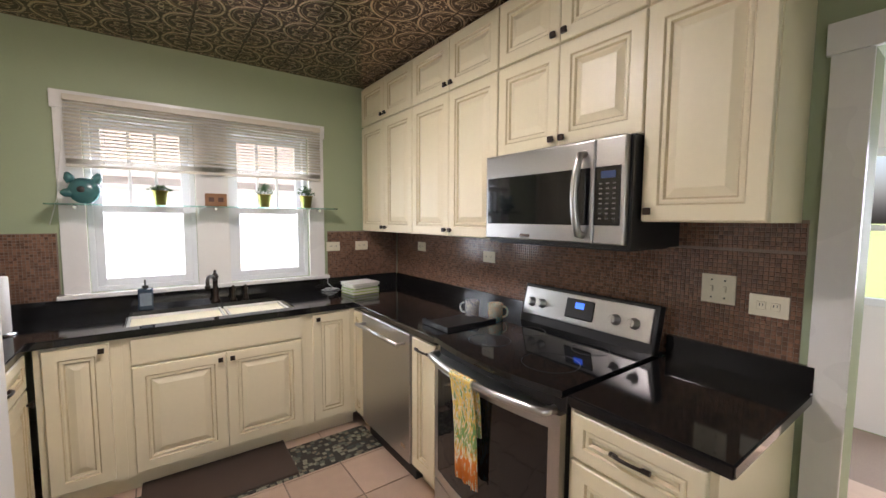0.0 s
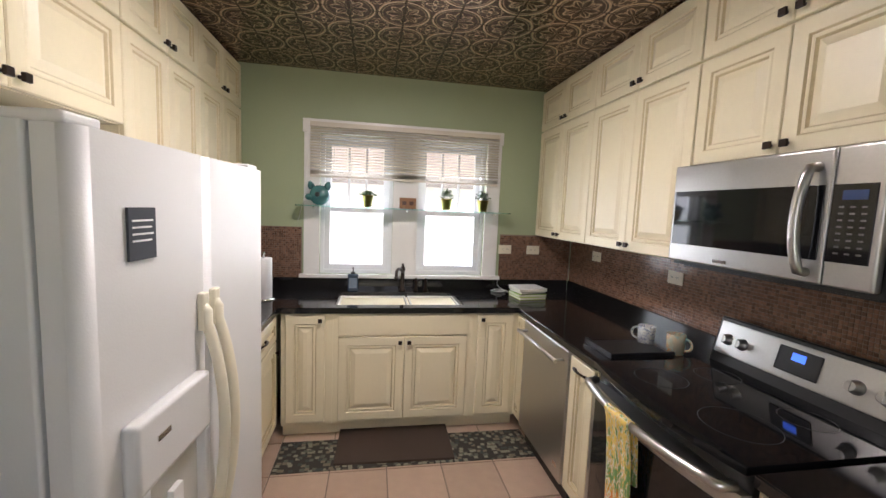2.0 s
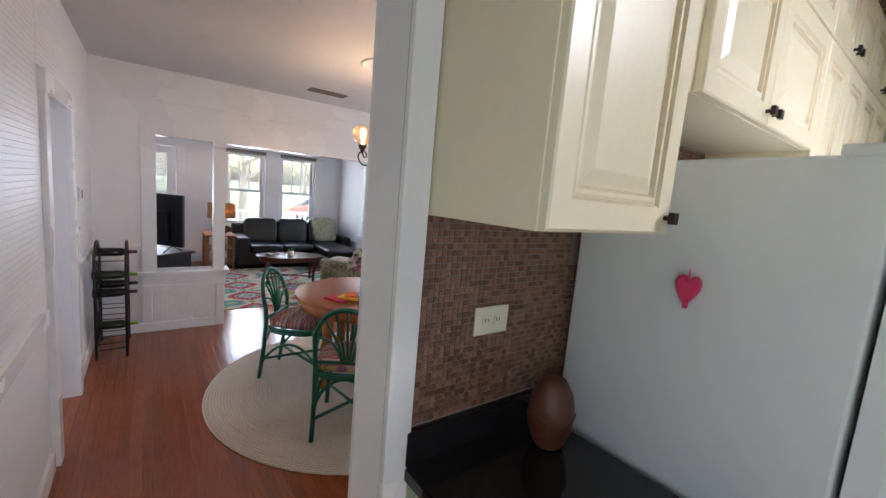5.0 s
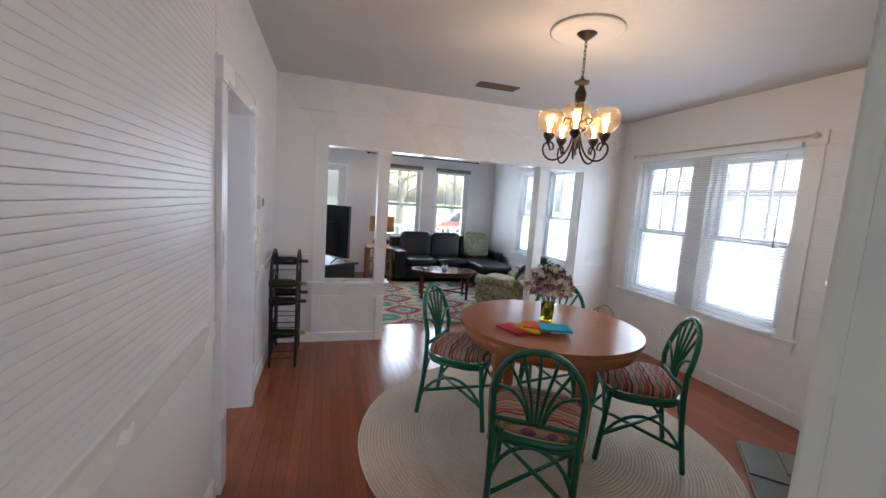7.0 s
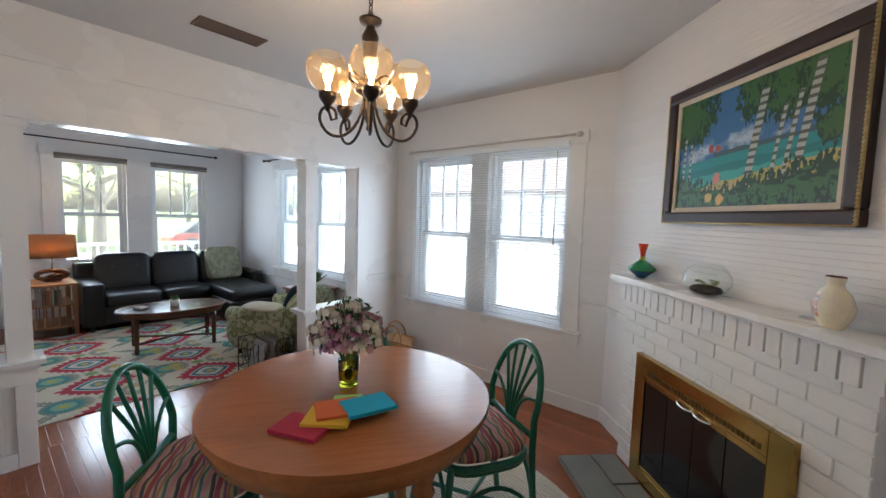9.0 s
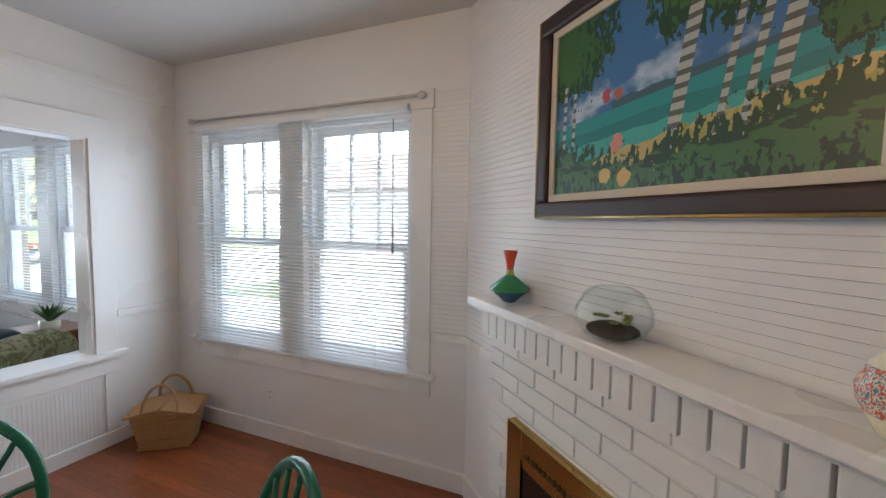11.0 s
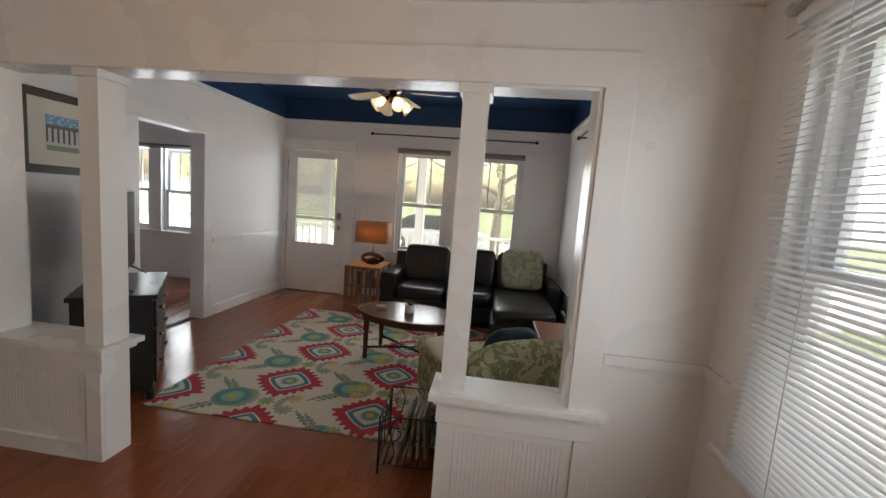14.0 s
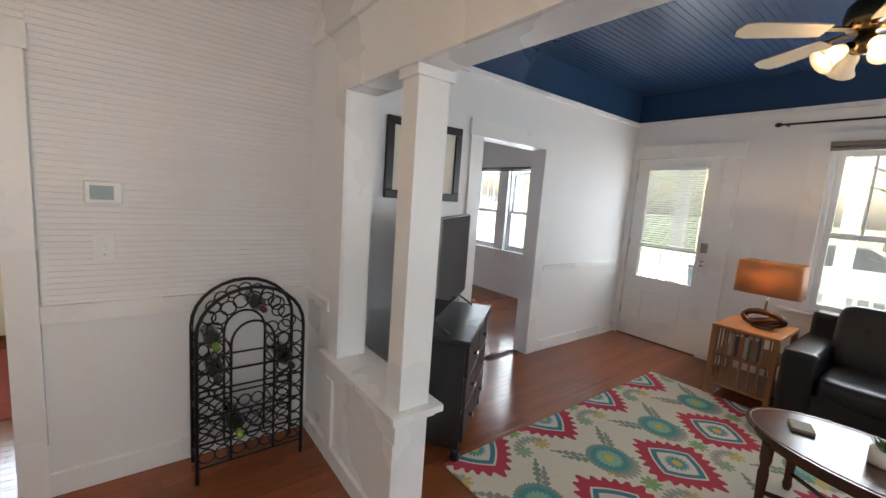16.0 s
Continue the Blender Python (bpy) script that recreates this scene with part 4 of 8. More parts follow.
# microwave over the range
mw = thing("microwave", "stainless steel over-the-range microwave", "microwave", EAST(2.022, KR - 0.42))
boxpart("body", (0, 0.765, 0.03, 0.415, 1.385, 1.812), BLACKPLASTIC, mw, "black painted case", 0.004)
boxpart("door", (0.0, 0.622, 0.0, 0.03, 1.402, 1.81), STEEL, mw, "brushed steel door", 0.008)
boxpart("window", (0.015, 0.606, -0.003, 0.004, 1.475, 1.70), BLACKGLASS, mw, "dark glass window", 0.002)
boxpart("control_panel", (0.626, 0.752, 0.0, 0.03, 1.402, 1.81), STEEL, mw, "", 0.008)
kp = boxpart("keypad", (0.628, 0.735, -0.003, 0.004, 1.475, 1.70), BLACKGLASS, mw, "black touch keypad", 0.002)
LCD = glow("blue_display", (0.05, 0.16, 0.9), 0.6)
boxpart("display", (0.655, 0.715, -0.0045, -0.002, 1.655, 1.682), mat("dim_blue_display", (0.03, 0.06, 0.16), 0.2), mw, "dim blue display")
KEY = mat("grey_key_print", (0.14, 0.13, 0.12), 0.5)
km = mesh_of("key", lambda b: box(b, -0.006, 0.006, -0.0042, -0.002, -0.0025, 0.0025), KEY)
for i in range(3):
    for j in range(8):
        share("key", km, kp, pose(0.655 + i * 0.028, 0, 1.635 - j * 0.019))
bm = bmesh.new()
tube(bm, [(0.578, 0.0, 1.755)] + bez((0.578, -0.03, 1.75), (0.568, -0.06, 1.66), (0.568, -0.06, 1.53), (0.578, -0.03, 1.44), 12) + [(0.578, 0.0, 1.435)], 0.015, 10)
part("handle", bm, STEEL, mw, "bowed steel handle")
boxpart("badge", (0.24, 0.30, -0.0025, 0.001, 1.418, 1.43), CHROME, mw)
boxpart("vent_grille", (0.03, 0.735, 0.06, 0.38, 1.376, 1.385), BLACKPLASTIC, mw)

# range
rg = thing("range", "stainless and black glass electric range", "stove", EAST(2.050, CF - 0.01))
RW = 0.76
boxpart("body", (0.004, RW - 0.004, 0.03, 0.68, 0.03, 0.895), BLACKPLASTIC, rg, "", 0.004)
bm = bmesh.new()
n = 10
prism(bm, [(0.0, 0.685)] + [(RW * i / n, -0.045 * math.sin(math.pi * i / n) - 0.005) for i in range(n + 1)] + [(RW, 0.685)], 0.896, 0.922)
part("cooktop", bm, BLACKGLASS, rg, "glossy black glass cooktop")
bm = bmesh.new()
prism(bm, [(0.006, 0.03)] + [(0.006 + (RW - 0.012) * i / n, -0.045 * math.sin(math.pi * i / n) - 0.002) for i in range(n + 1)] + [(RW - 0.006, 0.03)], 0.21, 0.83)
part("oven_door", bm, STEEL, rg, "steel framed oven door")
bm = bmesh.new()
prism(bm, [(0.05, 0.0)] + [(0.05 + (RW - 0.10) * i / n, -0.045 * math.sin(math.pi * (0.066 + 0.868 * i / n)) - 0.006) for i in range(n + 1)] + [(RW - 0.05, 0.0)], 0.27, 0.775)
part("oven_window", bm, BLACKGLASS, rg, "dark glass oven window")
bm = bmesh.new()
prism(bm, [(0.006, 0.03)] + [(0.006 + (RW - 0.012) * i / n, -0.043 * math.sin(math.pi * i / n) - 0.002) for i in range(n + 1)] + [(RW - 0.006, 0.03)], 0.05, 0.20)
part("storage_drawer", bm, STEEL, rg, "steel storage drawer")
bm = bmesh.new()
arc = [(0.04 + (RW - 0.08) * i / 14, -0.05 - 0.052 * math.sin(math.pi * i / 14), 0.845) for i in range(15)]
tube(bm, [(0.03, 0.0, 0.845)] + arc + [(RW - 0.03, 0.0, 0.845)], 0.017, 10)
part("handle", bm, STEEL, rg, "long bowed steel handle")
bgm = pose(0, 0.60, 0.922, -14, 0, 0)
boxpart("backguard", (0.0, RW, 0.0, 0.055, -0.012, 0.215), BLACKPLASTIC, rg, "black backguard", 0.008, bgm)
boxpart("control_fascia", (0.018, RW - 0.018, -0.008, 0.0, 0.045, 0.195), STEEL, rg, "brushed steel control fascia", 0.004, bgm)
boxpart("clock_panel", (0.30, 0.46, -0.0115, -0.006, 0.075, 0.175), BLACKPLASTIC, rg, "dark clock panel", 0.006, bgm)
boxpart("clock_display", (0.355, 0.405, -0.013, -0.010, 0.128, 0.158), LCD, rg, "glowing blue digits", 0.0, bgm)
for u in (0.075, 0.145, 0.575, 0.665):
    bm = bmesh.new()
    lathe(bm, [(0.026, 0.0), (0.026, 0.006), (0.021, 0.008), (0.019, 0.034), (0.016, 0.037)], 20)
    box(bm, -0.0035, 0.0035, -0.018, 0.018, 0.034, 0.040)
    part("knob", bm, STEEL, rg, "steel control knob", bgm @ pose(u, -0.008, 0.115, 90))
RING = mat("dark_grey_ring_print", (0.035, 0.034, 0.034), 0.3)
for u, v, r in ((0.2, 0.18, 0.10), (0.56, 0.18, 0.115), (0.2, 0.45, 0.085), (0.56, 0.45, 0.08)):
    bm = bmesh.new()
    tube(bm, [(u + r * math.cos(a), v + r * math.sin(a), 0.9222) for a in (2 * math.pi * i / 32 for i in range(32))], 0.0012, 4, True)
    part("burner_ring", bm, RING, rg, "thin dark grey burner ring")

# dish towel on the oven handle
TW = mat("printed_cotton_towel", (0.75, 0.7, 0.55), 0.9, grain=0.05)
x_, y_, z_ = coords(TW)
nt_ = TW.node_tree
vo = nt_.nodes.new("ShaderNodeTexNoise")
vo.inputs["Scale"].default_value, vo.inputs["Detail"].default_value = 11, 4
q = NX(nt_, vo.outputs[0])
paint(TW, (0.78, 0.74, 0.60), [(((q * 7).fr() - 0.5).ab().lt(0.14), (0.72, 0.42, 0.06)), (q.gt(0.53), (0.75, 0.55, 0.12)), (q.lt(0.42) * z_.gt(0.55), (0.18, 0.33, 0.10)),
                               ((q + (z_ - 0.60).ab() * -1.2).gt(0.50), (0.20, 0.36, 0.12)), ((q + (z_ - 0.45).ab() * -2.5).gt(0.36), (0.75, 0.22, 0.03))])
dt = thing("dish_towel", "fruit printed cotton dish towel hanging over the oven handle", "towel", EAST(1.765, CF - 0.01))
bm = bmesh.new()
nu, rows = 10, []
path = [(-0.085, 0.40), (-0.088, 0.50), (-0.092, 0.60), (-0.10, 0.72), (-0.112, 0.82), (-0.123, 0.855), (-0.113, 0.872), (-0.095, 0.868), (-0.08, 0.84), (-0.072, 0.75), (-0.065, 0.62)]
for i in range(nu + 1):
    u = 0.14 * i / nu
    rows.append([bm.verts.new((u, v - 0.006 * math.sin(i * 1.7) * min(1, (0.9 - z) * 4) - 0.004, z)) for v, z in path])
for a, b in zip(rows, rows[1:]):
    for j in range(len(path) - 1):
        bm.faces.new((a[j], b[j], b[j + 1], a[j + 1])).smooth = True
ob = part("cloth", bm, TW, dt)
sm = ob.modifiers.new("thick", 'SOLIDIFY')
sm.thickness = 0.004

# dishwasher
dw = thing("dishwasher", "stainless steel dishwasher with bar handle", "dishwasher", EAST(2.935, CF + 0.005))
boxpart("tub", (0.005, 0.60, 0.03, 0.58, 0.10, 0.866), BLACKPLASTIC, dw)
boxpart("door", (0.0, 0.615, 0.0, 0.03, 0.115, 0.862), STEEL, dw, "", 0.006)
boxpart("kick_plate", (0.005, 0.61, 0.05, 0.10, 0.0, 0.11), BLACKPLASTIC, dw)
bm = bmesh.new()
tube(bm, [(0.03, -0.055, 0.80), (0.585, -0.055, 0.80)], 0.012, 10)
tube(bm, [(0.05, 0.0, 0.80), (0.05, -0.055, 0.80)], 0.009, 8)
tube(bm, [(0.565, 0.0, 0.80), (0.565, -0.055, 0.80)], 0.009, 8)
part("handle", bm, STEEL, dw, "straight steel bar handle")
boxpart("badge", (0.52, 0.57, -0.002, 0.001, 0.18, 0.205), CHROME, dw)

# sink, tap and the things on the worktop
sk = thing("sink", "white double-bowl undermount sink", "sink", pose(0.42, 3.36, 0))
for a, b in ((-0.44, 0.06), (0.075, 0.44)):
    bm = bmesh.new()
    box(bm, a, a + 0.014, -0.20, 0.20, 0.70, 0.885, 0.004)
    box(bm, b - 0.014, b, -0.20, 0.20, 0.70, 0.885, 0.004)
    box(bm, a, b, -0.20, -0.186, 0.70, 0.885, 0.004)
    box(bm, a, b, 0.186, 0.20, 0.70, 0.885, 0.004)
    box(bm, a, b, -0.20, 0.20, 0.69, 0.70, 0.002)
    part("bowl", bm, PORCELAIN, sk)
bm = bmesh.new()
lathe(bm, [(0.03, 0), (0.03, 0.006), (0.012, 0.008)], 16, pose(-0.2, 0, 0.701))
part("drain", bm, CHROME, sk)
fc = thing("faucet", "oil-rubbed bronze bridge-style faucet", "faucet", pose(0.46, 3.63, 0.91))
bm = bmesh.new()
lathe(bm, [(0.032, 0), (0.03, 0.012), (0.019, 0.02), (0.016, 0.07), (0.02, 0.08), (0.016, 0.09), (0.015, 0.16), (0.022, 0.175), (0.018, 0.19), (0.008, 0.205), (0.010, 0.215), (0.004, 0.225)], 18)
part("column", bm, BRONZE, fc)
bm = bmesh.new()
tube(bm, bez((0, 0, 0.15), (-0.03, -0.09, 0.22), (-0.06, -0.13, 0.19), (-0.06, -0.155, 0.165), 10) + [(-0.06, -0.16, 0.14)], 0.012, 10)
lathe(bm, [(0.015, 0), (0.019, 0.015), (0.012, 0.025)], 14, pose(-0.06, -0.16, 0.12))
part("spout", bm, BRONZE, fc)
for u in (0.11, 0.19):
    bm = bmesh.new()
    lathe(bm, [(0.022, 0), (0.02, 0.01), (0.013, 0.02), (0.012, 0.06), (0.018, 0.07), (0.009, 0.085), (0.01, 0.1), (0.003, 0.108)], 14)
    if u < 0.15:
        tube(bm, [(0, 0, 0.08), (0.035, -0.03, 0.09)], 0.005, 8)
    part("side_handle", bm, BRONZE, fc, "", pose(u, 0, 0))
sd = thing("soap_bottle", "dark blue labelled hand soap bottle with pump", "soap bottle", pose(0.07, 3.60, 0.91))
bm = bmesh.new()
box(bm, -0.04, 0.04, -0.025, 0.025, 0, 0.14, 0.012)
part("bottle", bm, mat("smoky_blue_bottle", (0.03, 0.05, 0.08), 0.15, grain=0.1), sd)
boxpart("label", (-0.03, 0.03, -0.0275, -0.0245, 0.03, 0.11), mat("grey_blue_label", (0.16, 0.20, 0.26), 0.5, grain=0.3, scale=60), sd)
bm = bmesh.new()
lathe(bm, [(0.018, 0.14), (0.018, 0.155), (0.005, 0.157), (0.005, 0.19)], 12)
tube(bm, [(0, 0, 0.19), (0, -0.03, 0.192), (0, -0.035, 0.185)], 0.005, 8)
part("pump", bm, BLACKPLASTIC, sd)
pt = thing("paper_towel_holder", "paper towel roll on an upright steel holder", "paper towel", pose(-0.52, 3.32, 0.91))
bm = bmesh.new()
lathe(bm, [(0.075, 0), (0.075, 0.008), (0.006, 0.010), (0.006, 0.31), (0.012, 0.32), (0.004, 0.33)], 20)
part("stand", bm, CHROME, pt)
bm = bmesh.new()
lathe(bm, [(0.052, 0.012), (0.055, 0.014), (0.055, 0.288), (0.052, 0.29), (0.02, 0.29), (0.02, 0.28)], 24)
part("paper_roll", bm, mat("paper_white", (0.82, 0.81, 0.80), 0.9, grain=0.03, scale=120, bump=0.5), pt)
for i, (w, d, c) in enumerate(((0.23, 0.19, (0.35, 0.42, 0.06)), (0.24, 0.19, (0.30, 0.46, 0.08)), (0.225, 0.175, (0.12, 0.16, 0.07)), (0.24, 0.20, (0.72, 0.70, 0.66)))):
    bk = thing("book", "cookbook lying in a stack on the worktop", "book", pose(1.44, 3.40, 0.911 + i * 0.0215, 0, 0, (8, 4, 12, 6)[i]), "stack of cookbooks")
    boxpart("cover", (-w / 2, w / 2, -d / 2, d / 2, 0, 0.003), mat("book_cover", c, 0.4, grain=0.1), bk)
    boxpart("page_block", (-w / 2 + 0.004, w / 2 - 0.004, -d / 2 + 0.002, d / 2 - 0.004, 0.003, 0.018), mat("page_edges", (0.70, 0.67, 0.58), 0.9, grain=0.15, scale=200, stretch=(1, 1, 20)), bk)
    boxpart("cover_top", (-w / 2, w / 2, -d / 2, d / 2, 0.018, 0.021), mat("book_cover_top", c, 0.4, grain=0.1), bk)
for (x, y, c1, c2, lab) in ((1.66, 2.28, (0.60, 0.64, 0.64), (0.06, 0.08, 0.16), "white and blue painted mug"), (1.72, 2.14, (0.05, 0.36, 0.40), (0.55, 0.20, 0.05), "turquoise and orange figure mug")):
    mg = thing("mug", lab + " on the worktop", "mug", pose(x, y, 0.911, 0, 0, 130 if x < 1.7 else -60))
    mm = mat("painted_mug", c1, 0.2, grain=0.1)
    n1 = mm.node_tree.nodes.new("ShaderNodeTexNoise")
    n1.inputs["Scale"].default_value = 22
    w1 = NX(mm.node_tree, n1.outputs[0])
    paint(mm, c1, [(w1.gt(0.52), c2), (w1.lt(0.42), (0.7, 0.62, 0.4))])
    bm = bmesh.new()
    lathe(bm, [(0.036, 0), (0.040, 0.004), (0.042, 0.05), (0.044, 0.10), (0.041, 0.101), (0.038, 0.05), (0.036, 0.008), (0.0, 0.008)], 20)
    part("cup", bm, mm, mg)
    bm = bmesh.new()
    tube(bm, bez((0.04, 0, 0.085), (0.085, 0, 0.09), (0.08, 0, 0.02), (0.04, 0, 0.025), 10), 0.006, 8)
    part("handle", bm, mm, mg)
tr = thing("griddle_tray", "black rimmed griddle tray by the range", "tray", pose(1.50, 2.20, 0.911))
boxpart("plate", (-0.17, 0.17, -0.12, 0.12, 0.0, 0.012), BLACKPLASTIC, tr, "", 0.004)
bm = bmesh.new()
box(bm, -0.17, 0.17, -0.12, -0.105, 0.012, 0.03, 0.004)
box(bm, -0.17, -0.155, -0.105, 0.12, 0.012, 0.03, 0.004)
part("rim", bm, BLACKPLASTIC, tr)
cd = thing("charging_cord", "white charging cord curled on the worktop", "cord", pose(1.27, 3.60, 0.912))
bm = bmesh.new()
tube(bm, [(0.08 * math.cos(i * 0.5) * (1 - i / 40), 0.04 * math.sin(i * 0.5), 0.004 + 0.0008 * i) for i in range(24)] + [(0.0, 0.06, 0.05), (0.01, 0.085, 0.12)], 0.0028, 6)
part("cable", bm, WPLASTIC, cd)
VASE = mat("brown_clay_jar", (0.11, 0.036, 0.018), 0.45, grain=0.3, scale=20, bump=0.4, stain=0.2)
vj = thing("clay_jar", "tall rounded brown clay jar beside the refrigerator", "jar", pose(-0.985, 1.20, 0.911) @ Matrix.Diagonal((0.68, 0.68, 0.62, 1)))
bm = bmesh.new()
lathe(bm, [(0.05, 0), (0.065, 0.02), (0.09, 0.10), (0.095, 0.17), (0.08, 0.25), (0.055, 0.30), (0.045, 0.315), (0.02, 0.32), (0, 0.32)], 26)
part("body", bm, VASE, vj)
bm = bmesh.new()
tube(bm, [(0.0955 * math.cos(a), 0.0955 * math.sin(a), 0.15 + 0.02 * math.sin(3 * a)) for a in (2 * math.pi * i / 36 for i in range(36))], 0.003, 6, True)
part("relief_band", bm, VASE, vj)

# glass shelf across the window with its pots
SHG = glass("green_edge_shelf_glass", (0.55, 0.9, 0.85))
sh = thing("glass_shelf", "green-edged glass shelf across the kitchen window", "shelf", pose(0.48, 3.62, 1.565))
boxpart("glass", (-0.84, 0.84, -0.075, 0.055, 0.0, 0.009), SHG, sh, "", 0.002)
for u in (-0.72, 0.0, 0.72):
    boxpart("bracket", (u - 0.008, u + 0.008, 0.0, 0.068, -0.018, -0.001), CHROME, sh, "", 0.002)
GOLD = mat("brushed_gold_pot", (0.55, 0.38, 0.10), 0.3, metal=1.0, grain=0.1, scale=60)
LEAFG = mat("small_green_leaves", (0.035, 0.10, 0.02), 0.6, grain=0.3, rnd=0.3, island=True)


def potted(x, h, r, m_):
    p = thing("potted_herb", "small leafy green plant in a gold pot on the glass shelf", "plant", m_, "plants on the glass shelf")
    bm = bmesh.new()
    lathe(bm, [(r * 0.72, 0), (r, h), (r * 1.06, h), (r * 1.06, h + 0.006), (r * 0.92, h + 0.006), (r * 0.9, h - 0.012), (0, h - 0.012)], 20)
    part("pot", bm, GOLD, p)
    bm = bmesh.new()
    for i in range(220):
        a, b = random.uniform(0, 6.28), random.uniform(0.1, 1.45)
        d = random.uniform(0.4, 1.0) * 0.058
        c = Vector((d * math.cos(a) * math.sin(b) * 1.25, d * math.sin(a) * math.sin(b) * 1.25, h + d * math.cos(b) * (1.5 if x else 0.7)))
        q = Euler((random.uniform(-1, 1), random.uniform(-1, 1), a)).to_matrix()
        s = random.uniform(0.006, 0.012)
        bm.faces.new([bm.verts.new(c + q @ Vector(v)) for v in ((-s, 0, 0), (0, -s * 0.5, s * 0.2), (s, 0, 0), (0, s * 0.5, s * 0.2))])
    part("leaves", bm, LEAFG, p)


potted(0, 0.085, 0.042, pose(0.17, 3.60, 1.575))
potted(1, 0.085, 0.046, pose(0.79, 3.60, 1.575))
potted(1, 0.085, 0.046, pose(1.09, 3.60, 1.575))
wb = thing("wooden_sign", "small wooden block sign with carved marks on the glass shelf", "sign", pose(0.48, 3.60, 1.575))
boxpart("block", (-0.065, 0.065, -0.015, 0.015, 0, 0.085), OAKWOOD, wb, "", 0.003)
for u in (-0.028, 0.028):
    boxpart("mark", (u - 0.016, u + 0.016, -0.017, -0.0145, 0.028, 0.058), DARKWOOD, wb)
tp = thing("animal_planter", "teal glazed animal-shaped planter on the glass shelf", "planter", pose(-0.20, 3.60, 1.575))
TEAL = mat("teal_glaze", (0.05, 0.16, 0.16), 0.25, grain=0.15, stain=0.1)
bm = bmesh.new()
cushion(bm, 0.15, 0.10, 0.15, pose(0.01, 0, 0.075), 0.8)
lathe(bm, [(0.022, 0), (0.026, 0.03), (0.01, 0.06), (0, 0.062)], 12, pose(-0.045, 0, 0.12, 0, -18))
lathe(bm, [(0.022, 0), (0.026, 0.03), (0.01, 0.06), (0, 0.062)], 12, pose(0.06, 0, 0.12, 0, 18))
cushion(bm, 0.07, 0.06, 0.05, pose(-0.06, -0.01, 0.06), 0.8)
part("body", bm, TEAL, tp)
bm = bmesh.new()
lathe(bm, [(0.018, 0), (0.018, 0.004), (0, 0.004)], 14, pose(0.0, -0.052, 0.08, 90))
part("mouth_hole", bm, BLACKPLASTIC, tp)

# kitchen blind, raised half way
def blind(name, label, m, u0, u1, ztop, zbot, v, pitch, material, tilt, stack=0, group=""):
    b = thing(name, label, "window blind", m)
    boxpart("head_rail", (u0, u1, v - 0.02, v + 0.018, ztop - 0.035, ztop), material, b, "", 0.003)
    w = 0.0125

    def f(bm):
        n = 4
        lo, hi = [], []
        for i in range(n + 1):
            y = -w + 2 * w * i / n
            z = 0.0022 * (1 - (y / w) ** 2)
            lo.append([bm.verts.new((u, y, z)) for u in (u0, u1)])
            hi.append([bm.verts.new((u, y, z + 0.0006)) for u in (u0, u1)])
        for i in range(n):
            bm.faces.new((hi[i][0], hi[i][1], hi[i + 1][1], hi[i + 1][0]))
            bm.faces.new((lo[i][0], lo[i + 1][0], lo[i + 1][1], lo[i][1]))
    me = mesh_of("slat", f, material)
    z = ztop - 0.05
    while z > zbot + 0.02 + stack * 0.004:
        share("slat", me, b, pose(0, v, z, tilt))
        z -= pitch
    for i in range(stack):
        share("slat", me, b, pose(0, v, zbot + 0.02 + i * 0.004))
    boxpart("bottom_rail", (u0, u1, v - 0.012, v + 0.012, zbot, zbot + 0.016), material, b, "", 0.003)
    for k in (0.12, 0.5, 0.88):
        c = u0 + (u1 - u0) * k
        boxpart("ladder_cord", (c - 0.001, c + 0.001, v - 0.015, v - 0.013, zbot + 0.01, ztop - 0.03), WPLASTIC, b)
    return b


kbl = blind("window_blind", "cream mini blind raised half way over the kitchen window", NORTH, -0.27, 1.225, 2.205, 1.79, N - 0.045, 0.021, KSLAT, 30, 8)
bm = bmesh.new()
tube(bm, [(0, 0, 2.15), (-0.03, 0.01, 1.9), (-0.06, 0.015, 1.6), (-0.10, 0.025, 1.45)], 0.002, 5)
part("pull_cord", bm, WPLASTIC, kbl, "thin white pull cord", pose(-0.26, N - 0.05, 0))

# outlets and switches
def plate(m, w=0.075, h=0.115, kind="outlet", material=PLATE, label="almond wall outlet"):
    p = thing("wall_outlet" if kind == "outlet" else "light_switch", label, "outlet" if kind == "outlet" else "switch", m)
    boxpart("cover_plate", (-w / 2, w / 2, -0.006, 0, -h / 2, h / 2), material, p, "", 0.002)
    if kind == "outlet":
        for k in (-1, 1):
            c = k * 0.021
            du, dz = (c, 0) if w > h else (0, c)
            boxpart("socket", (du - 0.014, du + 0.014, -0.0085, -0.005, dz - 0.014, dz + 0.014), material, p, "", 0.003)
            for s in (-0.005, 0.005):
                boxpart("slot", (du + s - 0.0012, du + s + 0.0012, -0.0092, -0.008, dz - 0.002, dz + 0.007), BLACKPLASTIC, p)
    else:
        for k in ((-1, 1) if w > 0.1 else (0,)):
            c = k * 0.023
            boxpart("toggle", (c - 0.006, c + 0.006, -0.016, -0.004, -0.012, 0.012), material, p, "", 0.002)
            for s in (-0.035, 0.035):
                boxpart("screw", (c - 0.003, c + 0.003, -0.0075, -0.0055, s - 0.003, s + 0.003), CHROME, p)
    return p


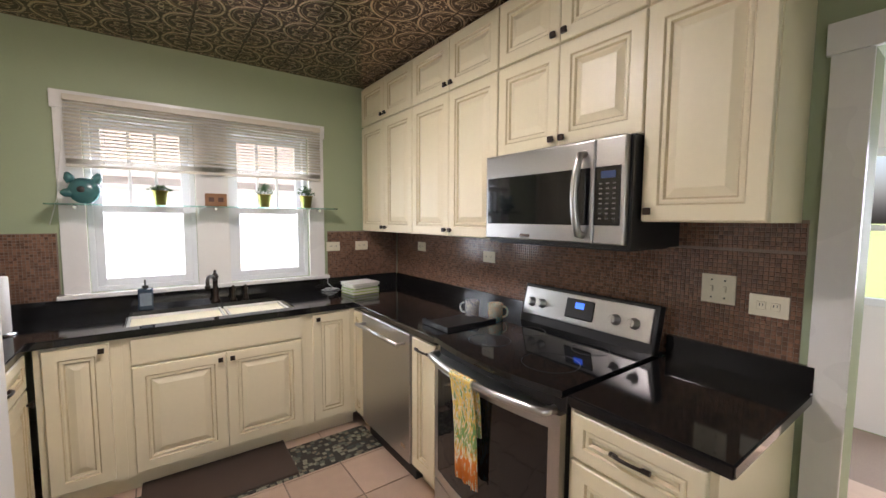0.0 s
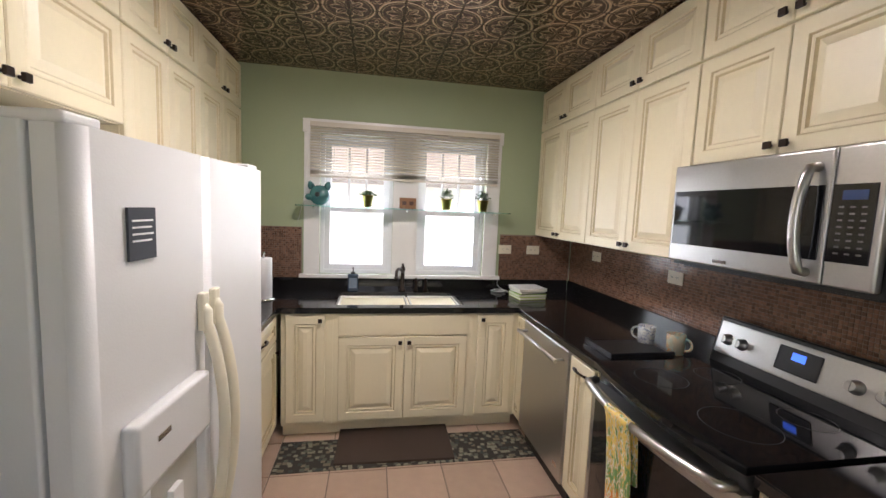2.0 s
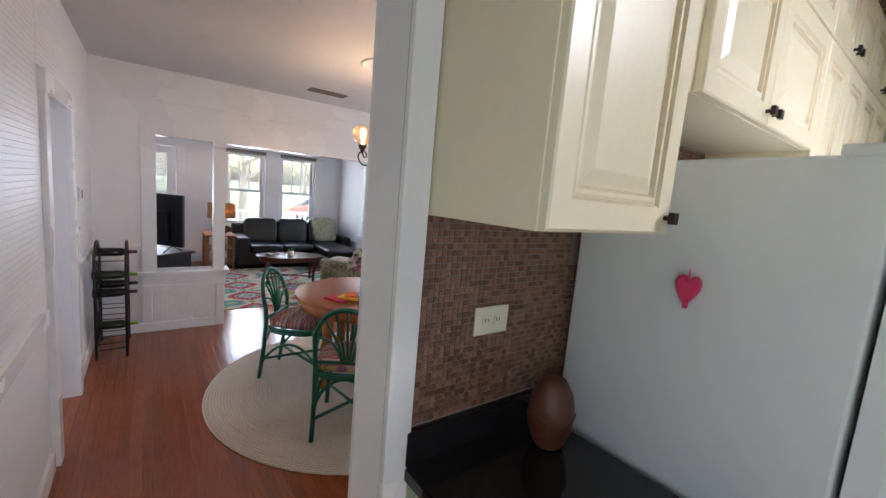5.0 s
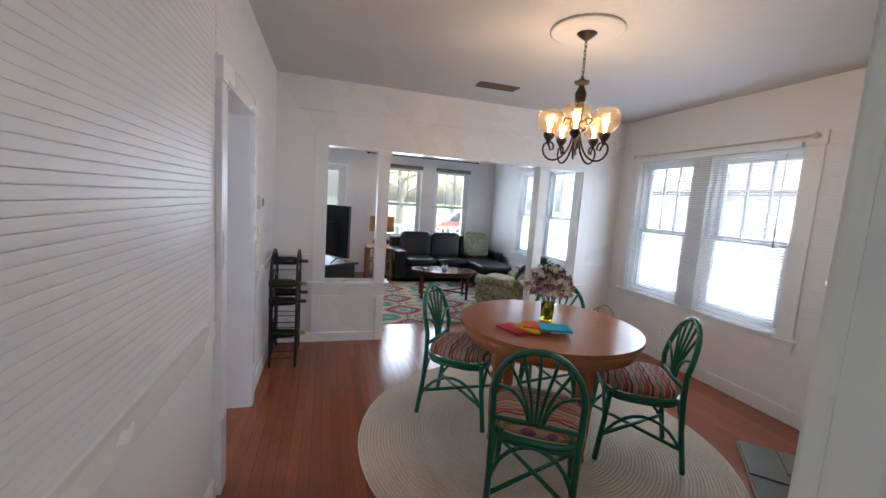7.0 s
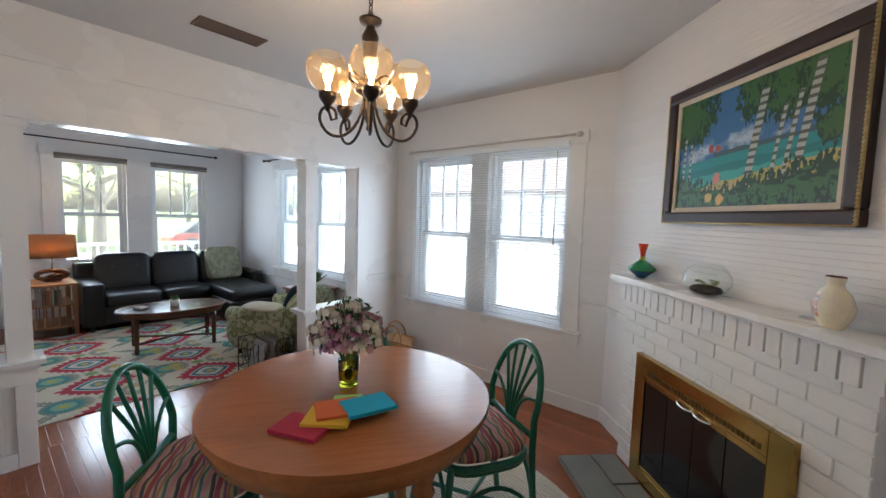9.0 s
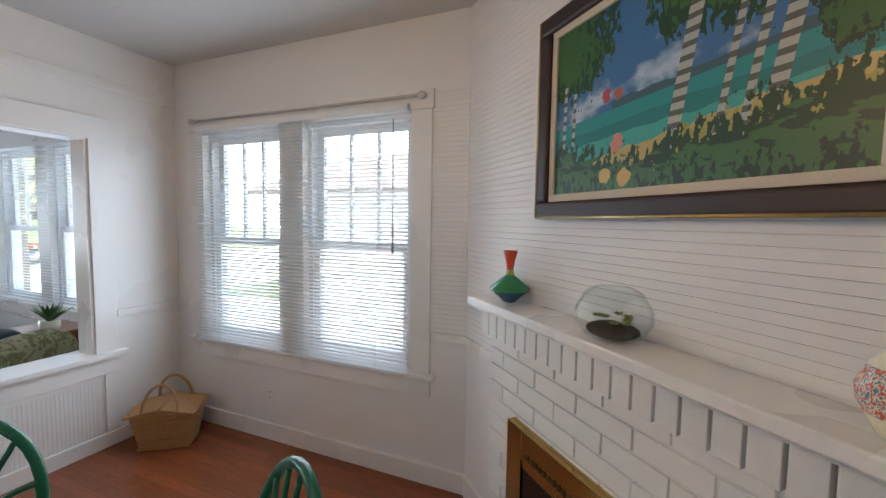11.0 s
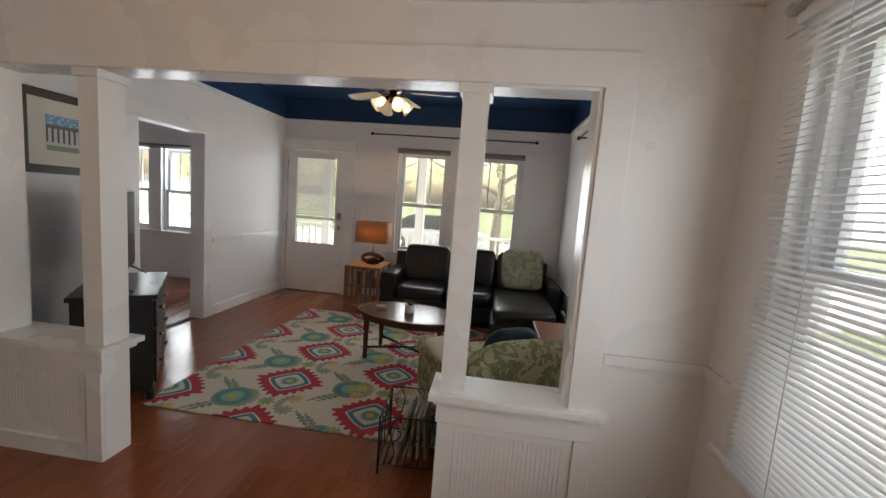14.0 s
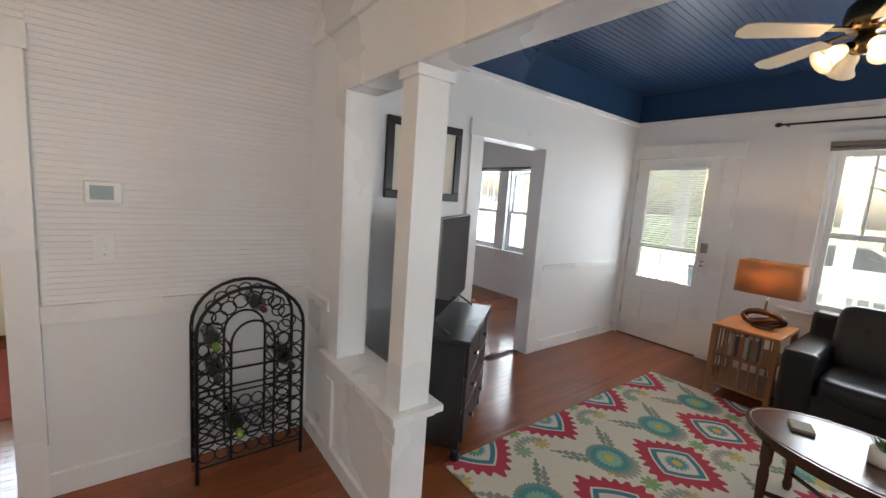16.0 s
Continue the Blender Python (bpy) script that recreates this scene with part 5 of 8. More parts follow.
EP = lambda y, z: pose(KR - 0.008, y, z, 0, 0, -90)
plate(EP(1.10, 1.227), 0.118, 0.115, "switch", label="almond double light switch on the mosaic")
plate(EP(0.938, 1.187), 0.118, 0.08, label="almond outlet set sideways on the mosaic")
plate(EP(2.44, 1.245), 0.115, 0.075, label="almond outlet set sideways on the mosaic")
plate(EP(3.27, 1.265), 0.115, 0.075, label="almond outlet set sideways on the mosaic")
plate(pose(1.335, N - 0.008, 1.262), 0.115, 0.075, label="almond outlet set sideways on the mosaic")
plate(pose(1.59, N - 0.008, 1.262), 0.115, 0.075, label="almond outlet set sideways on the mosaic")
plate(pose(KL + 0.008, 1.052, 1.255, 0, 0, 90), 0.122, 0.078, label="almond outlet set sideways on the mosaic")

# mats
BRMAT = mat("brown_rubber_mat", (0.055, 0.035, 0.025), 0.7, grain=0.15, scale=150, bump=0.3, stain=0.1)
km_ = part("kitchen_mat", bmesh.new(), BRMAT)
bmt = bmesh.new()
box(bmt, -0.375, 0.375, -0.215, 0.215, 0.0, 0.016, 0.006)
bmt.to_mesh(km_.data)
km_.matrix_basis = pose(0.392, 2.985, 0.004, 0, 0, -1.5)
tagged(km_, "dark brown cushioned mat before the sink", "mat")
PEBM = mat("patterned_grey_green_mat", (0.12, 0.12, 0.10), 0.85, grain=0.1)
x_, y_, z_ = coords(PEBM)
vv = PEBM.node_tree.nodes.new("ShaderNodeTexVoronoi")
vv.distance = 'CHEBYCHEV'
vv.inputs["Scale"].default_value = 32
tc_ = PEBM.node_tree.nodes.new("ShaderNodeTexCoord")
PEBM.node_tree.links.new(tc_.outputs["Object"], vv.inputs[0])
c_ = NX(PEBM.node_tree, vv.outputs["Color"])
d_ = NX(PEBM.node_tree, vv.outputs["Distance"])
paint(PEBM, (0.10, 0.11, 0.085), [(c_.gt(0.45), (0.17, 0.15, 0.105)), (c_.gt(0.62), (0.23, 0.23, 0.17)), (c_.lt(0.25), (0.045, 0.055, 0.05)), (d_.gt(0.42), (0.035, 0.03, 0.025))])
bm = bmesh.new()
box(bm, -0.34, 1.30, 2.74, 3.06, 0.0, 0.006, 0.002)
tagged(part("runner_mat", bm, PEBM), "grey-green pebble patterned runner under the sink mat", "mat")

# kitchen floor tiles
TP = 0.336
ft = mesh_of("floor_tile", lambda b: box(b, 0.004, TP - 0.004, 0.004, TP - 0.004, -0.006, 0.0, 0.0015), FLOORTILE)
for i in range(-5, 9):
    for j in range(-9, 4):
        x, y = 0.33 + i * TP, 2.722 + j * TP
        if x > KL - 0.1 and x < KR + 1.9 and y < N - 0.2 and y > S - 0.25:
            share("floor_tile", ft, kfloor, pose(x, y, 0.002))

# glass mosaic on the walls
def mosaic(name, m, u0, u1, z0, z1, parent=None, cut=()):
    vs, fs, base = [], [], 0
    p, g = 0.0165, 0.0012
    i = 0
    u = u0
    pieces = []
    while u + p <= u1 + 0.004:
        z = z0
        while z + p <= z1 + 0.004:
            if not any(a < u + p / 2 < b and c < z + p / 2 < d for a, b, c, d in cut):
                pieces.append((u, z))
            z += p
        u += p
    for u, z in pieces:
        k = len(vs)
        e = 0.0009
        for y, s in ((0.0, 0), (-0.0035, 0), (-0.005, e)):
            vs += [m @ Vector(q) for q in ((u + g + s, y, z + g + s), (u + p - g - s, y, z + g + s), (u + p - g - s, y, z + p - g - s), (u + g + s, y, z + p - g - s))]
        for a in (0, 4):
            fs += [(k + a + i, k + a + (i + 1) % 4, k + a + 4 + (i + 1) % 4, k + a + 4 + i) for i in range(4)]
        fs.append((k + 8, k + 9, k + 10, k + 11))
    me = bpy.data.meshes.new(name)
    me.from_pydata(vs, [], fs)
    me.materials.append(MOSAIC)
    ob = new(name, me)
    return tagged(ob, "small square brown iridescent glass mosaic tiles", "tile", kind="stuff")


def grout_back(m, u0, u1, z0, z1, lab):
    bm = bmesh.new()
    box(bm, u0, u1, -0.0022, 0.0, z0, z1, 0, m)
    setting("backsplash_grout", bm, GROUT, lab, "wall")


EM, NM = EAST(0, KR), pose(0, N, 0)
for m, u0, u1, z0, z1, cut in ((EM, -3.70, -0.845, 1.0, 1.39, ()), (EM, -2.02, -0.845, 1.39, 1.50, ()), (EM, -2.03, -1.28, 0.90, 1.0, ()),
                               (NM, -1.10, -0.335, 1.0, 1.40, ()), (NM, 1.29, 1.945, 1.0, 1.39, ()), (WSTM(0, KL), 1.38, 3.70, 1.0, 1.40, ())):
    grout_back(m, u0, u1, z0, z1, "dark grout bed of the mosaic")
    mosaic("mosaic_tiles", m, u0, u1, z0, z1)
WM = WSTM(0, KL)
grout_back(WM, 1.38, 2.40, 1.40, 1.86, "dark grout bed of the mosaic")
mosaic("mosaic_tiles", WM, 1.38, 2.26, 1.64, 1.86)
grout_back(WM, 0.82, 1.38, 1.0, 1.86, "dark grout bed of the mosaic")
mosaic("mosaic_tiles", WM, 1.15, 1.38, 1.005, 1.86)
mosaic("mosaic_tiles", WM, 0.82, 1.15, 1.2525, 1.535)
pm = mesh_of("mosaic_tile", lambda b: box(b, 0.0012, 0.0153, -0.005, 0, 0.0012, 0.0153, 0.0008), MOSAICP)
for i in range(20):
    for j in range(15):
        share("mosaic_tile", pm, bpy.data.objects["wall_partition"], WM @ pose(0.82 + i * 0.0165, 0, 1.005 + j * 0.0165))
# green paint on the kitchen face of the partition
bm = bmesh.new()
panel_wall(bm, S, N, 0, KC, -KL - 0.002, -KL, [(S + 0.06, 0.74, -0.1, 2.06)], WEST)
setting("wall_kitchen_west", bm, GREEN, "sage green paint on the kitchen side of the partition", "wall")

# ---- dining room ----
# strip floor, running east to west
def strips(name, x0, x1, y0, y1, cut=()):
    vs, fs = [], []
    w = 0.0572
    y = y0
    while y < y1:
        x = x0 - random.uniform(0, 0.9)
        while x < x1:
            l = random.uniform(0.6, 1.7)
            a, b = max(x, x0), min(x + l, x1)
            if b - a > 0.01:
                k = len(vs)
                g, e = 0.0004, 0.0009
                yb = min(y + w, y1)
                for z, s in ((-0.012, 0), (-0.0008, 0), (0.0, e)):
                    vs += [(a + g + s, y + g + s, z), (b - g - s, y + g + s, z), (b - g - s, yb - g - s, z), (a + g + s, yb - g - s, z)]
                for o in (0, 4):
                    fs += [(k + o + i, k + o + (i + 1) % 4, k + o + 4 + (i + 1) % 4, k + o + 4 + i) for i in range(4)]
                fs.append((k + 8, k + 9, k + 10, k + 11))
            x += l
        y += w
    me = bpy.data.meshes.new(name)
    me.from_pydata(vs, [], fs)
    me.materials.append(WOODFLOOR)
    ob = new(name, me)
    return tagged(ob, "glossy reddish brown narrow wooden floor strips", "floor", kind="stuff")


st_me = mesh_of("floor_strip", lambda b: box(b, 0.0004, 0.9996, 0.0004, 0.0568, -0.012, 0.0, 0.0009), WOODSTRIP)
for x0, x1, y0 in ((AX - 0.14, KL + 0.02, S - 0.14), (F, AX - 0.14, LS - 0.14)):
    y = y0
    while y < N:
        x = x0 - random.uniform(0, 0.9)
        while x < x1:
            l = random.uniform(0.9, 1.9)
            a, b = max(x, x0), min(x + l, x1)
            if b - a > 0.02:
                share("floor_strip", st_me, bpy.data.objects["floor"], Matrix.Translation((a, y, 0)) @ Matrix.Diagonal((b - a, 1, 1, 1)))
            x += l
        y += 0.0572
strips("floor_strips_bedrooms", F, KL - 0.2, -4.0, S - 0.14)

# horizontal boards on the walls
def boards(wall, m, rects, h=0.0255, round_=0.0034):
    """rects: (u0, u1, z0, z1); boards of the height h, each a piece of its own."""
    par = bpy.data.objects[wall]
    for u0, u1, z0, z1 in rects:
        n = max(1, int((z1 - z0) / h))
        hh = (z1 - z0) / n
        me = mesh_of("wall_board", lambda b: box(b, u0, u1, -0.009, 0.0, 0.0002, hh - 0.0002, round_), BOARD)
        for i in range(n):
            share("wall_board", me, par, m @ pose(0, 0, z0 + i * hh))


SM = pose(0, S, 0, 0, 0, 180)       # u = -x, front towards +y
boards("wall_dining_south", SM, [(1.27, 3.025, 0.875, DC), (3.03, 3.965, 2.025, DC), (3.965, 5.10, 0.875, DC)])
boards("wall_dining_north", pose(0, N, 0), [(-3.08, -2.865, 0.865, 2.16)])
boards("wall_chimney", DG, [(0.0, 2.25, 1.16, DC), (0.0, 0.42, 0.865, 1.16)], 0.0255, 0.0022)

# blinds and rod at the windows
blind("window_blind", "white mini blind lowered over both dining windows", NORTH, -4.80, -3.19, 2.075, 0.615, N - 0.05, 0.0215, SLAT, 17)
wd = thing("blind_wand", "slim clear wand with a tassel on the blind", "wand", pose(-3.27, N - 0.075, 0))
bm = bmesh.new()
tube(bm, [(0, 0, 2.0), (0, 0, 1.45)], 0.003, 6)
lathe(bm, [(0.004, 1.28), (0.009, 1.30), (0.004, 1.36), (0.008, 1.40), (0.003, 1.45)], 8)
part("wand", bm, mat("grey_cord", (0.35, 0.33, 0.30), 0.6, grain=0.1), wd)


def curtain_rod(m, u0, u1, z, v, label, brk=True):
    r = thing("curtain_rod", label, "curtain rod", m)
    bm = bmesh.new()
    tube(bm, [(u0, v, z), (u1, v, z)], 0.009, 10)
    part("rod", bm, BRONZE, r)
    for u in (u0, u1):
        bm = bmesh.new()
        lathe(bm, [(0, -0.03), (0.016, -0.018), (0.022, 0), (0.016, 0.018), (0, 0.03)], 12, pose(u, v, z, 0, 90))
        part("finial", bm, BRONZE, r)
    for u in ((u0 + 0.06, (u0 + u1) / 2, u1 - 0.06) if brk else ()):
        boxpart("bracket", (u - 0.006, u + 0.006, v, v + 0.07, z - 0.012, z + 0.004), BRONZE, r)
    return r


WROD = mat("white_enamel_rod", (0.6, 0.58, 0.55), 0.4, grain=0.05)
rr = curtain_rod(NORTH, -4.86, -3.12, 2.115, N - 0.045, "slim pale rod above the blinds", False)
for c in rr.children:
    c.data.materials[0] = WROD
boxpart("bracket", (-4.85, -4.84, N - 0.045, N - 0.026, 2.105, 2.12), WROD, rr)
boxpart("bracket", (-3.14, -3.13, N - 0.045, N - 0.026, 2.105, 2.12), WROD, rr)

# fireplace: painted bricks, each its own piece, on a mortar core
fp = thing("fireplace", "white painted brick fireplace with a dentil mantel", "fireplace", DG)
A0, A1 = 0.42, 1.755
F0, F1 = 0.615, 1.55                  # brass surround
bm = bmesh.new()
panel_wall(bm, A0 + 0.004, A1 - 0.004, 0, 1.10, -0.094, -0.001, [(F0 + 0.08, F1 - 0.08, -0.1, 0.66)])
part("mortar_core", bm, mat("painted_mortar", (0.74, 0.73, 0.71), 0.8, grain=0.05, scale=60, bump=0.4), fp)
BW, BH = 0.205, 0.068
bks = {}


def brick(u0, u1, z0, z1, d0=-0.1, d1=-0.09):
    k = (round(u1 - u0, 3), round(z1 - z0, 3), d1 - d0)
    if k not in bks:
        bks[k] = mesh_of("brick", lambda b: box(b, 0.004, k[0] - 0.004, d0, d1, 0.004, k[1] - 0.004, 0.003), BRICKW)
    share("brick", bks[k], fp, pose(u0, random.uniform(-0.0022, 0.0015), z0))


for j in range(15):
    z = j * BH
    u = A0 - (BW / 2 if j % 2 else 0)
    while u < A1:
        a, b = max(u, A0), min(u + BW, A1)
        if b - a > 0.03:
            if z + BH / 2 < 0.70 and b > F0 and a < F1:
                if a < F0 - 0.04:
                    brick(a, F0, z, z + BH)
                if b > F1 + 0.04:
                    brick(F1, b, z, z + BH)
            else:
                brick(a, b, z, z + BH)
        u += BW
for i in range(22):
    w = (A1 - A0 + 0.06) / 22
    u = A0 - 0.03 + i * w
    k = ("d",)
    if k not in bks:
        bks[k] = mesh_of("dentil_brick", lambda b: box(b, 0.004, w - 0.004, -0.132, -0.09, 0, 0.098, 0.004), BRICKW)
    share("dentil_brick", bks[k], fp, pose(u, 0, 1.005))
bm = bmesh.new()
box(bm, A0 - 0.055, A1 + 0.055, -0.155, 0, 1.104, 1.116, 0.003)
box(bm, A0 - 0.075, A1 + 0.075, -0.175, 0, 1.116, 1.15, 0.007)
part("mantel_shelf", bm, TRIM, fp, "white glossy mantel shelf")
boxpart("firebox", (F0 + 0.085, F1 - 0.085, -0.08, -0.002, 0.0, 0.655), mat("sooty_firebox", (0.01, 0.009, 0.008), 0.9, grain=0.4, scale=10), fp)
fs = thing("fireplace_screen", "polished brass fireplace surround with dark glass doors", "fireplace screen", DG)
bm = bmesh.new()
Z0 = 0.035
box(bm, F0, F0 + 0.09, -0.135, -0.10, Z0, 0.735, 0.004)
box(bm, F1 - 0.09, F1, -0.135, -0.10, Z0, 0.735, 0.004)
box(bm, F0 + 0.09, F1 - 0.09, -0.135, -0.10, 0.63, 0.735, 0.004)
box(bm, F0 + 0.09, F1 - 0.09, -0.135, -0.10, Z0, 0.10, 0.004)
part("brass_frame", bm, BRASS, fs)
bm = bmesh.new()
for k in range(30):
    box(bm, F0 + 0.12 + k * 0.0235, F0 + 0.135 + k * 0.0235, -0.1375, -0.134, 0.645, 0.668)
part("louvre", bm, mat("dark_brass", (0.16, 0.10, 0.03), 0.4, metal=1.0, grain=0.2), fs)
SMK = mat("smoked_glass", (0.012, 0.010, 0.009), 0.06, grain=0.2, stain=0.3)
for k in range(4):
    a = F0 + 0.094 + k * 0.1868
    d = boxpart("glass_door", (a + 0.003, a + 0.1845, -0.128, -0.12, 0.105, 0.625), SMK, fs, "dark smoked glass door", 0.001)
    for z0, z1 in ((0.60, 0.628), (0.102, 0.12)):
        boxpart("door_rail", (a + 0.001, a + 0.1865, -0.131, -0.119, z0, z1), BRASS, d, "", 0.002)
for a in (0.97, 1.08):
    bm = bmesh.new()
    tube(bm, bez((a, -0.13, 0.612), (a + 0.03, -0.155, 0.605), (a + 0.08, -0.155, 0.605), (a + 0.11, -0.13, 0.612), 8), 0.006, 8)
    part("handle", bm, CHROME, fs, "bright curved handle")
# slate hearth
hs = thing("hearth", "irregular dark slate hearth laid in front of the fireplace", "hearth", DG)
sl = [(0.46, 0.86, -0.50, -0.30), (0.86, 1.22, -0.50, -0.28), (1.22, 1.55, -0.50, -0.32), (1.55, 1.82, -0.50, -0.26), (0.46, 0.74, -0.30, -0.136), (0.74, 1.12, -0.29, -0.136), (1.12, 1.50, -0.30, -0.136), (1.50, 1.82, -0.28, -0.136)]
for i, (a, b, c, d) in enumerate(sl):
    bm = bmesh.new()
    jt = lambda: random.uniform(-0.012, 0.012)
    prism(bm, [(a + 0.006, c + 0.006), ((a + b) / 2 + jt(), c + 0.006 + abs(jt())), (b - 0.006, c + 0.008), (b - 0.006 + jt() * 0.4, (c + d) / 2), (b - 0.007, d - 0.006), ((a + b) / 2 + jt(), d - 0.008), (a + 0.006, d - 0.006)], 0.0, 0.028 + random.uniform(-0.004, 0.004))
    part("slate_slab", bm, SLATE, hs)
boxpart("mortar_bed", (0.46, 1.82, -0.50, -0.14, 0.0, 0.018), GROUT, hs)

# the painting over the mantel
PA0, PA1, PZ0, PZ1 = 0.625, 1.60, 1.475, 2.165
pg = thing("painting", "tropical beach painting in an ornate dark wooden frame", "painting", DG)
bm = bmesh.new()
for a, b, c, d in ((PA0, PA1, PZ0, PZ0 + 0.058), (PA0, PA1, PZ1 - 0.058, PZ1), (PA0, PA0 + 0.058, PZ0 + 0.058, PZ1 - 0.058), (PA1 - 0.058, PA1, PZ0 + 0.058, PZ1 - 0.058)):
    box(bm, a, b, -0.05, -0.008, c, d, 0.012)
part("frame", bm, FRAMEWOOD, pg, "dark stained moulded frame")
GILT = mat("gilt_edge", (0.55, 0.42, 0.18), 0.35, metal=1.0, grain=0.2)
bd = mesh_of("bead", lambda b: lathe(b, [(0, -0.006), (0.0055, -0.003), (0.0055, 0.003), (0, 0.006)], 6), GILT)
bm = bmesh.new()
tube(bm, [(PA0 + 0.005, -0.048, PZ0 + 0.004), (PA1 - 0.005, -0.048, PZ0 + 0.004)], 0.005, 6)
tube(bm, [(PA1 - 0.004, -0.048, PZ0 + 0.005), (PA1 - 0.004, -0.048, PZ1 - 0.005)], 0.005, 6)
tube(bm, [(PA0 + 0.004, -0.048, PZ0 + 0.005), (PA0 + 0.004, -0.048, PZ1 - 0.005)], 0.005, 6)
part("gilt_edge", bm, GILT, pg, "beaded gilt edge")
i = 0
z = PZ0 + 0.01
while z < PZ1:
    share("bead", bd, pg, pose(PA1 - 0.004, -0.052, z))
    z += 0.0135
bm = bmesh.new()
for a, b, c, d in ((PA0 + 0.058, PA1 - 0.058, PZ0 + 0.058, PZ0 + 0.082), (PA0 + 0.058, PA1 - 0.058, PZ1 - 0.082, PZ1 - 0.058), (PA0 + 0.058, PA0 + 0.082, PZ0 + 0.082, PZ1 - 0.082), (PA1 - 0.082, PA1 - 0.058, PZ0 + 0.082, PZ1 - 0.082)):
    box(bm, a, b, -0.036, -0.01, c, d, 0.003)
part("linen_liner", bm, mat("linen_liner", (0.62, 0.56, 0.45), 0.8, grain=0.1, scale=200), pg, "pale linen liner")


def tropical():
    """A painted beach: sky, clouds, sea, far hill, sand, palms and leaves, as colour fields."""
    m = mat("oil_on_canvas", (0.3, 0.4, 0.4), 0.35, grain=0.1)
    x, y, z = coords(m)
    nt = m.node_tree
    u, w = x, z                      # u 0..1 across, w 0..1 up

    def noise(sc, det=4, sx=1.0, sz=1.0):
        mp = nt.nodes.new("ShaderNodeMapping")
        mp.inputs["Scale"].default_value = (sx, 1, sz)
        tc = nt.nodes.new("ShaderNodeTexCoord")
        nt.links.new(tc.outputs["Object"], mp.inputs[0])
        nz = nt.nodes.new("ShaderNodeTexNoise")
        nz.inputs["Scale"].default_value, nz.inputs["Detail"].default_value = sc, det
        nt.links.new(mp.outputs[0], nz.inputs[0])
        return NX(nt, nz.outputs[0])
    n1, n2, n3, n4 = noise(5), noise(14), noise(30, 3, 2.0, 0.6), noise(9, 5, 1, 2)
    L = []
    hz = w + u * -0.09
    L.append(((n1 + n2 * 0.25 + (w + u * -0.5 - 0.38).ab() * -0.5).smooth(0.60, 0.80), (0.46, 0.56, 0.66)))
    L.append(((hz + n2 * 0.05).lt(0.475) * u.gt(0.30), (0.05, 0.11, 0.14)))
    L.append((hz.lt(0.41), (0.03, 0.27, 0.28)))
    L.append(((hz + n4 * 0.05).lt(0.36), (0.02, 0.20, 0.20)))
    L.append(((hz + n4 * 0.06).lt(0.30), (0.06, 0.36, 0.32)))
    L.append(((w + n2 * 0.10 + u * -0.20).lt(0.20), (0.48, 0.38, 0.13)))
    L.append(((w + n3 * 0.30 + u * -0.22).lt(0.27) * u.gt(0.5), (0.34, 0.33, 0.07)))
    fr = n3 * 0.6 + n2 * 0.4
    for c, h, rx, rz in ((0.60, 0.94, 0.15, 0.24), (0.74, 0.90, 0.15, 0.26), (0.92, 0.94, 0.13, 0.34), (0.07, 0.86, 0.20, 0.28), (0.96, 0.52, 0.08, 0.12)):
        d = (((u - c) / rx).op('POWER', 2) + ((w - h) / rz).op('POWER', 2)).op('SQRT')
        L.append(((d + fr * -2.2).lt(-0.02), (0.010, 0.050, 0.020)))
        L.append(((d + n3 * -2.4).lt(-0.45), (0.04, 0.12, 0.03)))
    for c, wd, top in ((0.555, 0.022, 0.90), (0.69, 0.010, 0.74), (0.755, 0.011, 0.80), (0.815, 0.020, 0.97), (0.07, 0.009, 0.66), (0.125, 0.008, 0.60)):
        lean = (w - 0.2) * (0.11 if c > 0.5 else 0.02)
        tr = (u - lean - c + 0.02).ab().lt(wd) * w.gt(0.14) * w.lt(top)
        L.append((tr, (0.10, 0.11, 0.09)))
        L.append((tr * ((w * 110).sin().gt(-0.2)), (0.42, 0.44, 0.40)))
    L.append(((w + n3 * 0.50 + n2 * 0.15 + (u - 0.42).ab() * -0.28).lt(0.50), (0.014, 0.055, 0.018)))
    L.append(((w + n4 * 0.60 + (u - 0.5).ab() * -0.16).lt(0.42), (0.05, 0.14, 0.04)))
    L.append(((w + n3 * 0.80).lt(0.42), (0.010, 0.040, 0.016)))
    for c, h, r, col in ((0.27, 0.52, 0.035, (0.45, 0.07, 0.08)), (0.33, 0.51, 0.025, (0.42, 0.10, 0.06)), (0.33, 0.26, 0.045, (0.60, 0.25, 0.20)), (0.28, 0.09, 0.04, (0.62, 0.45, 0.12)), (0.36, 0.07, 0.035, (0.62, 0.40, 0.10))):
        d = (((u - c) * 1.5).op('POWER', 2) + (w - h).op('POWER', 2)).op('SQRT')
        L.append(((d + n2 * 0.09).lt(r + 0.045), col))
    paint(m, (0.05, 0.16, 0.36), L)
    emboss(m, n3, 0.002, 0.4)
    return m


bm = bmesh.new()
box(bm, 0, 1, -0.02, 0.0, 0, 1)
cv = part("canvas", bm, tropical(), pg, "painted palms, sea, clouds and flowers")
cv.matrix_basis = Matrix.Translation((PA0 + 0.08, -0.008, PZ0 + 0.08)) @ Matrix.Diagonal((PA1 - PA0 - 0.16, 1, PZ1 - PZ0 - 0.16, 1))

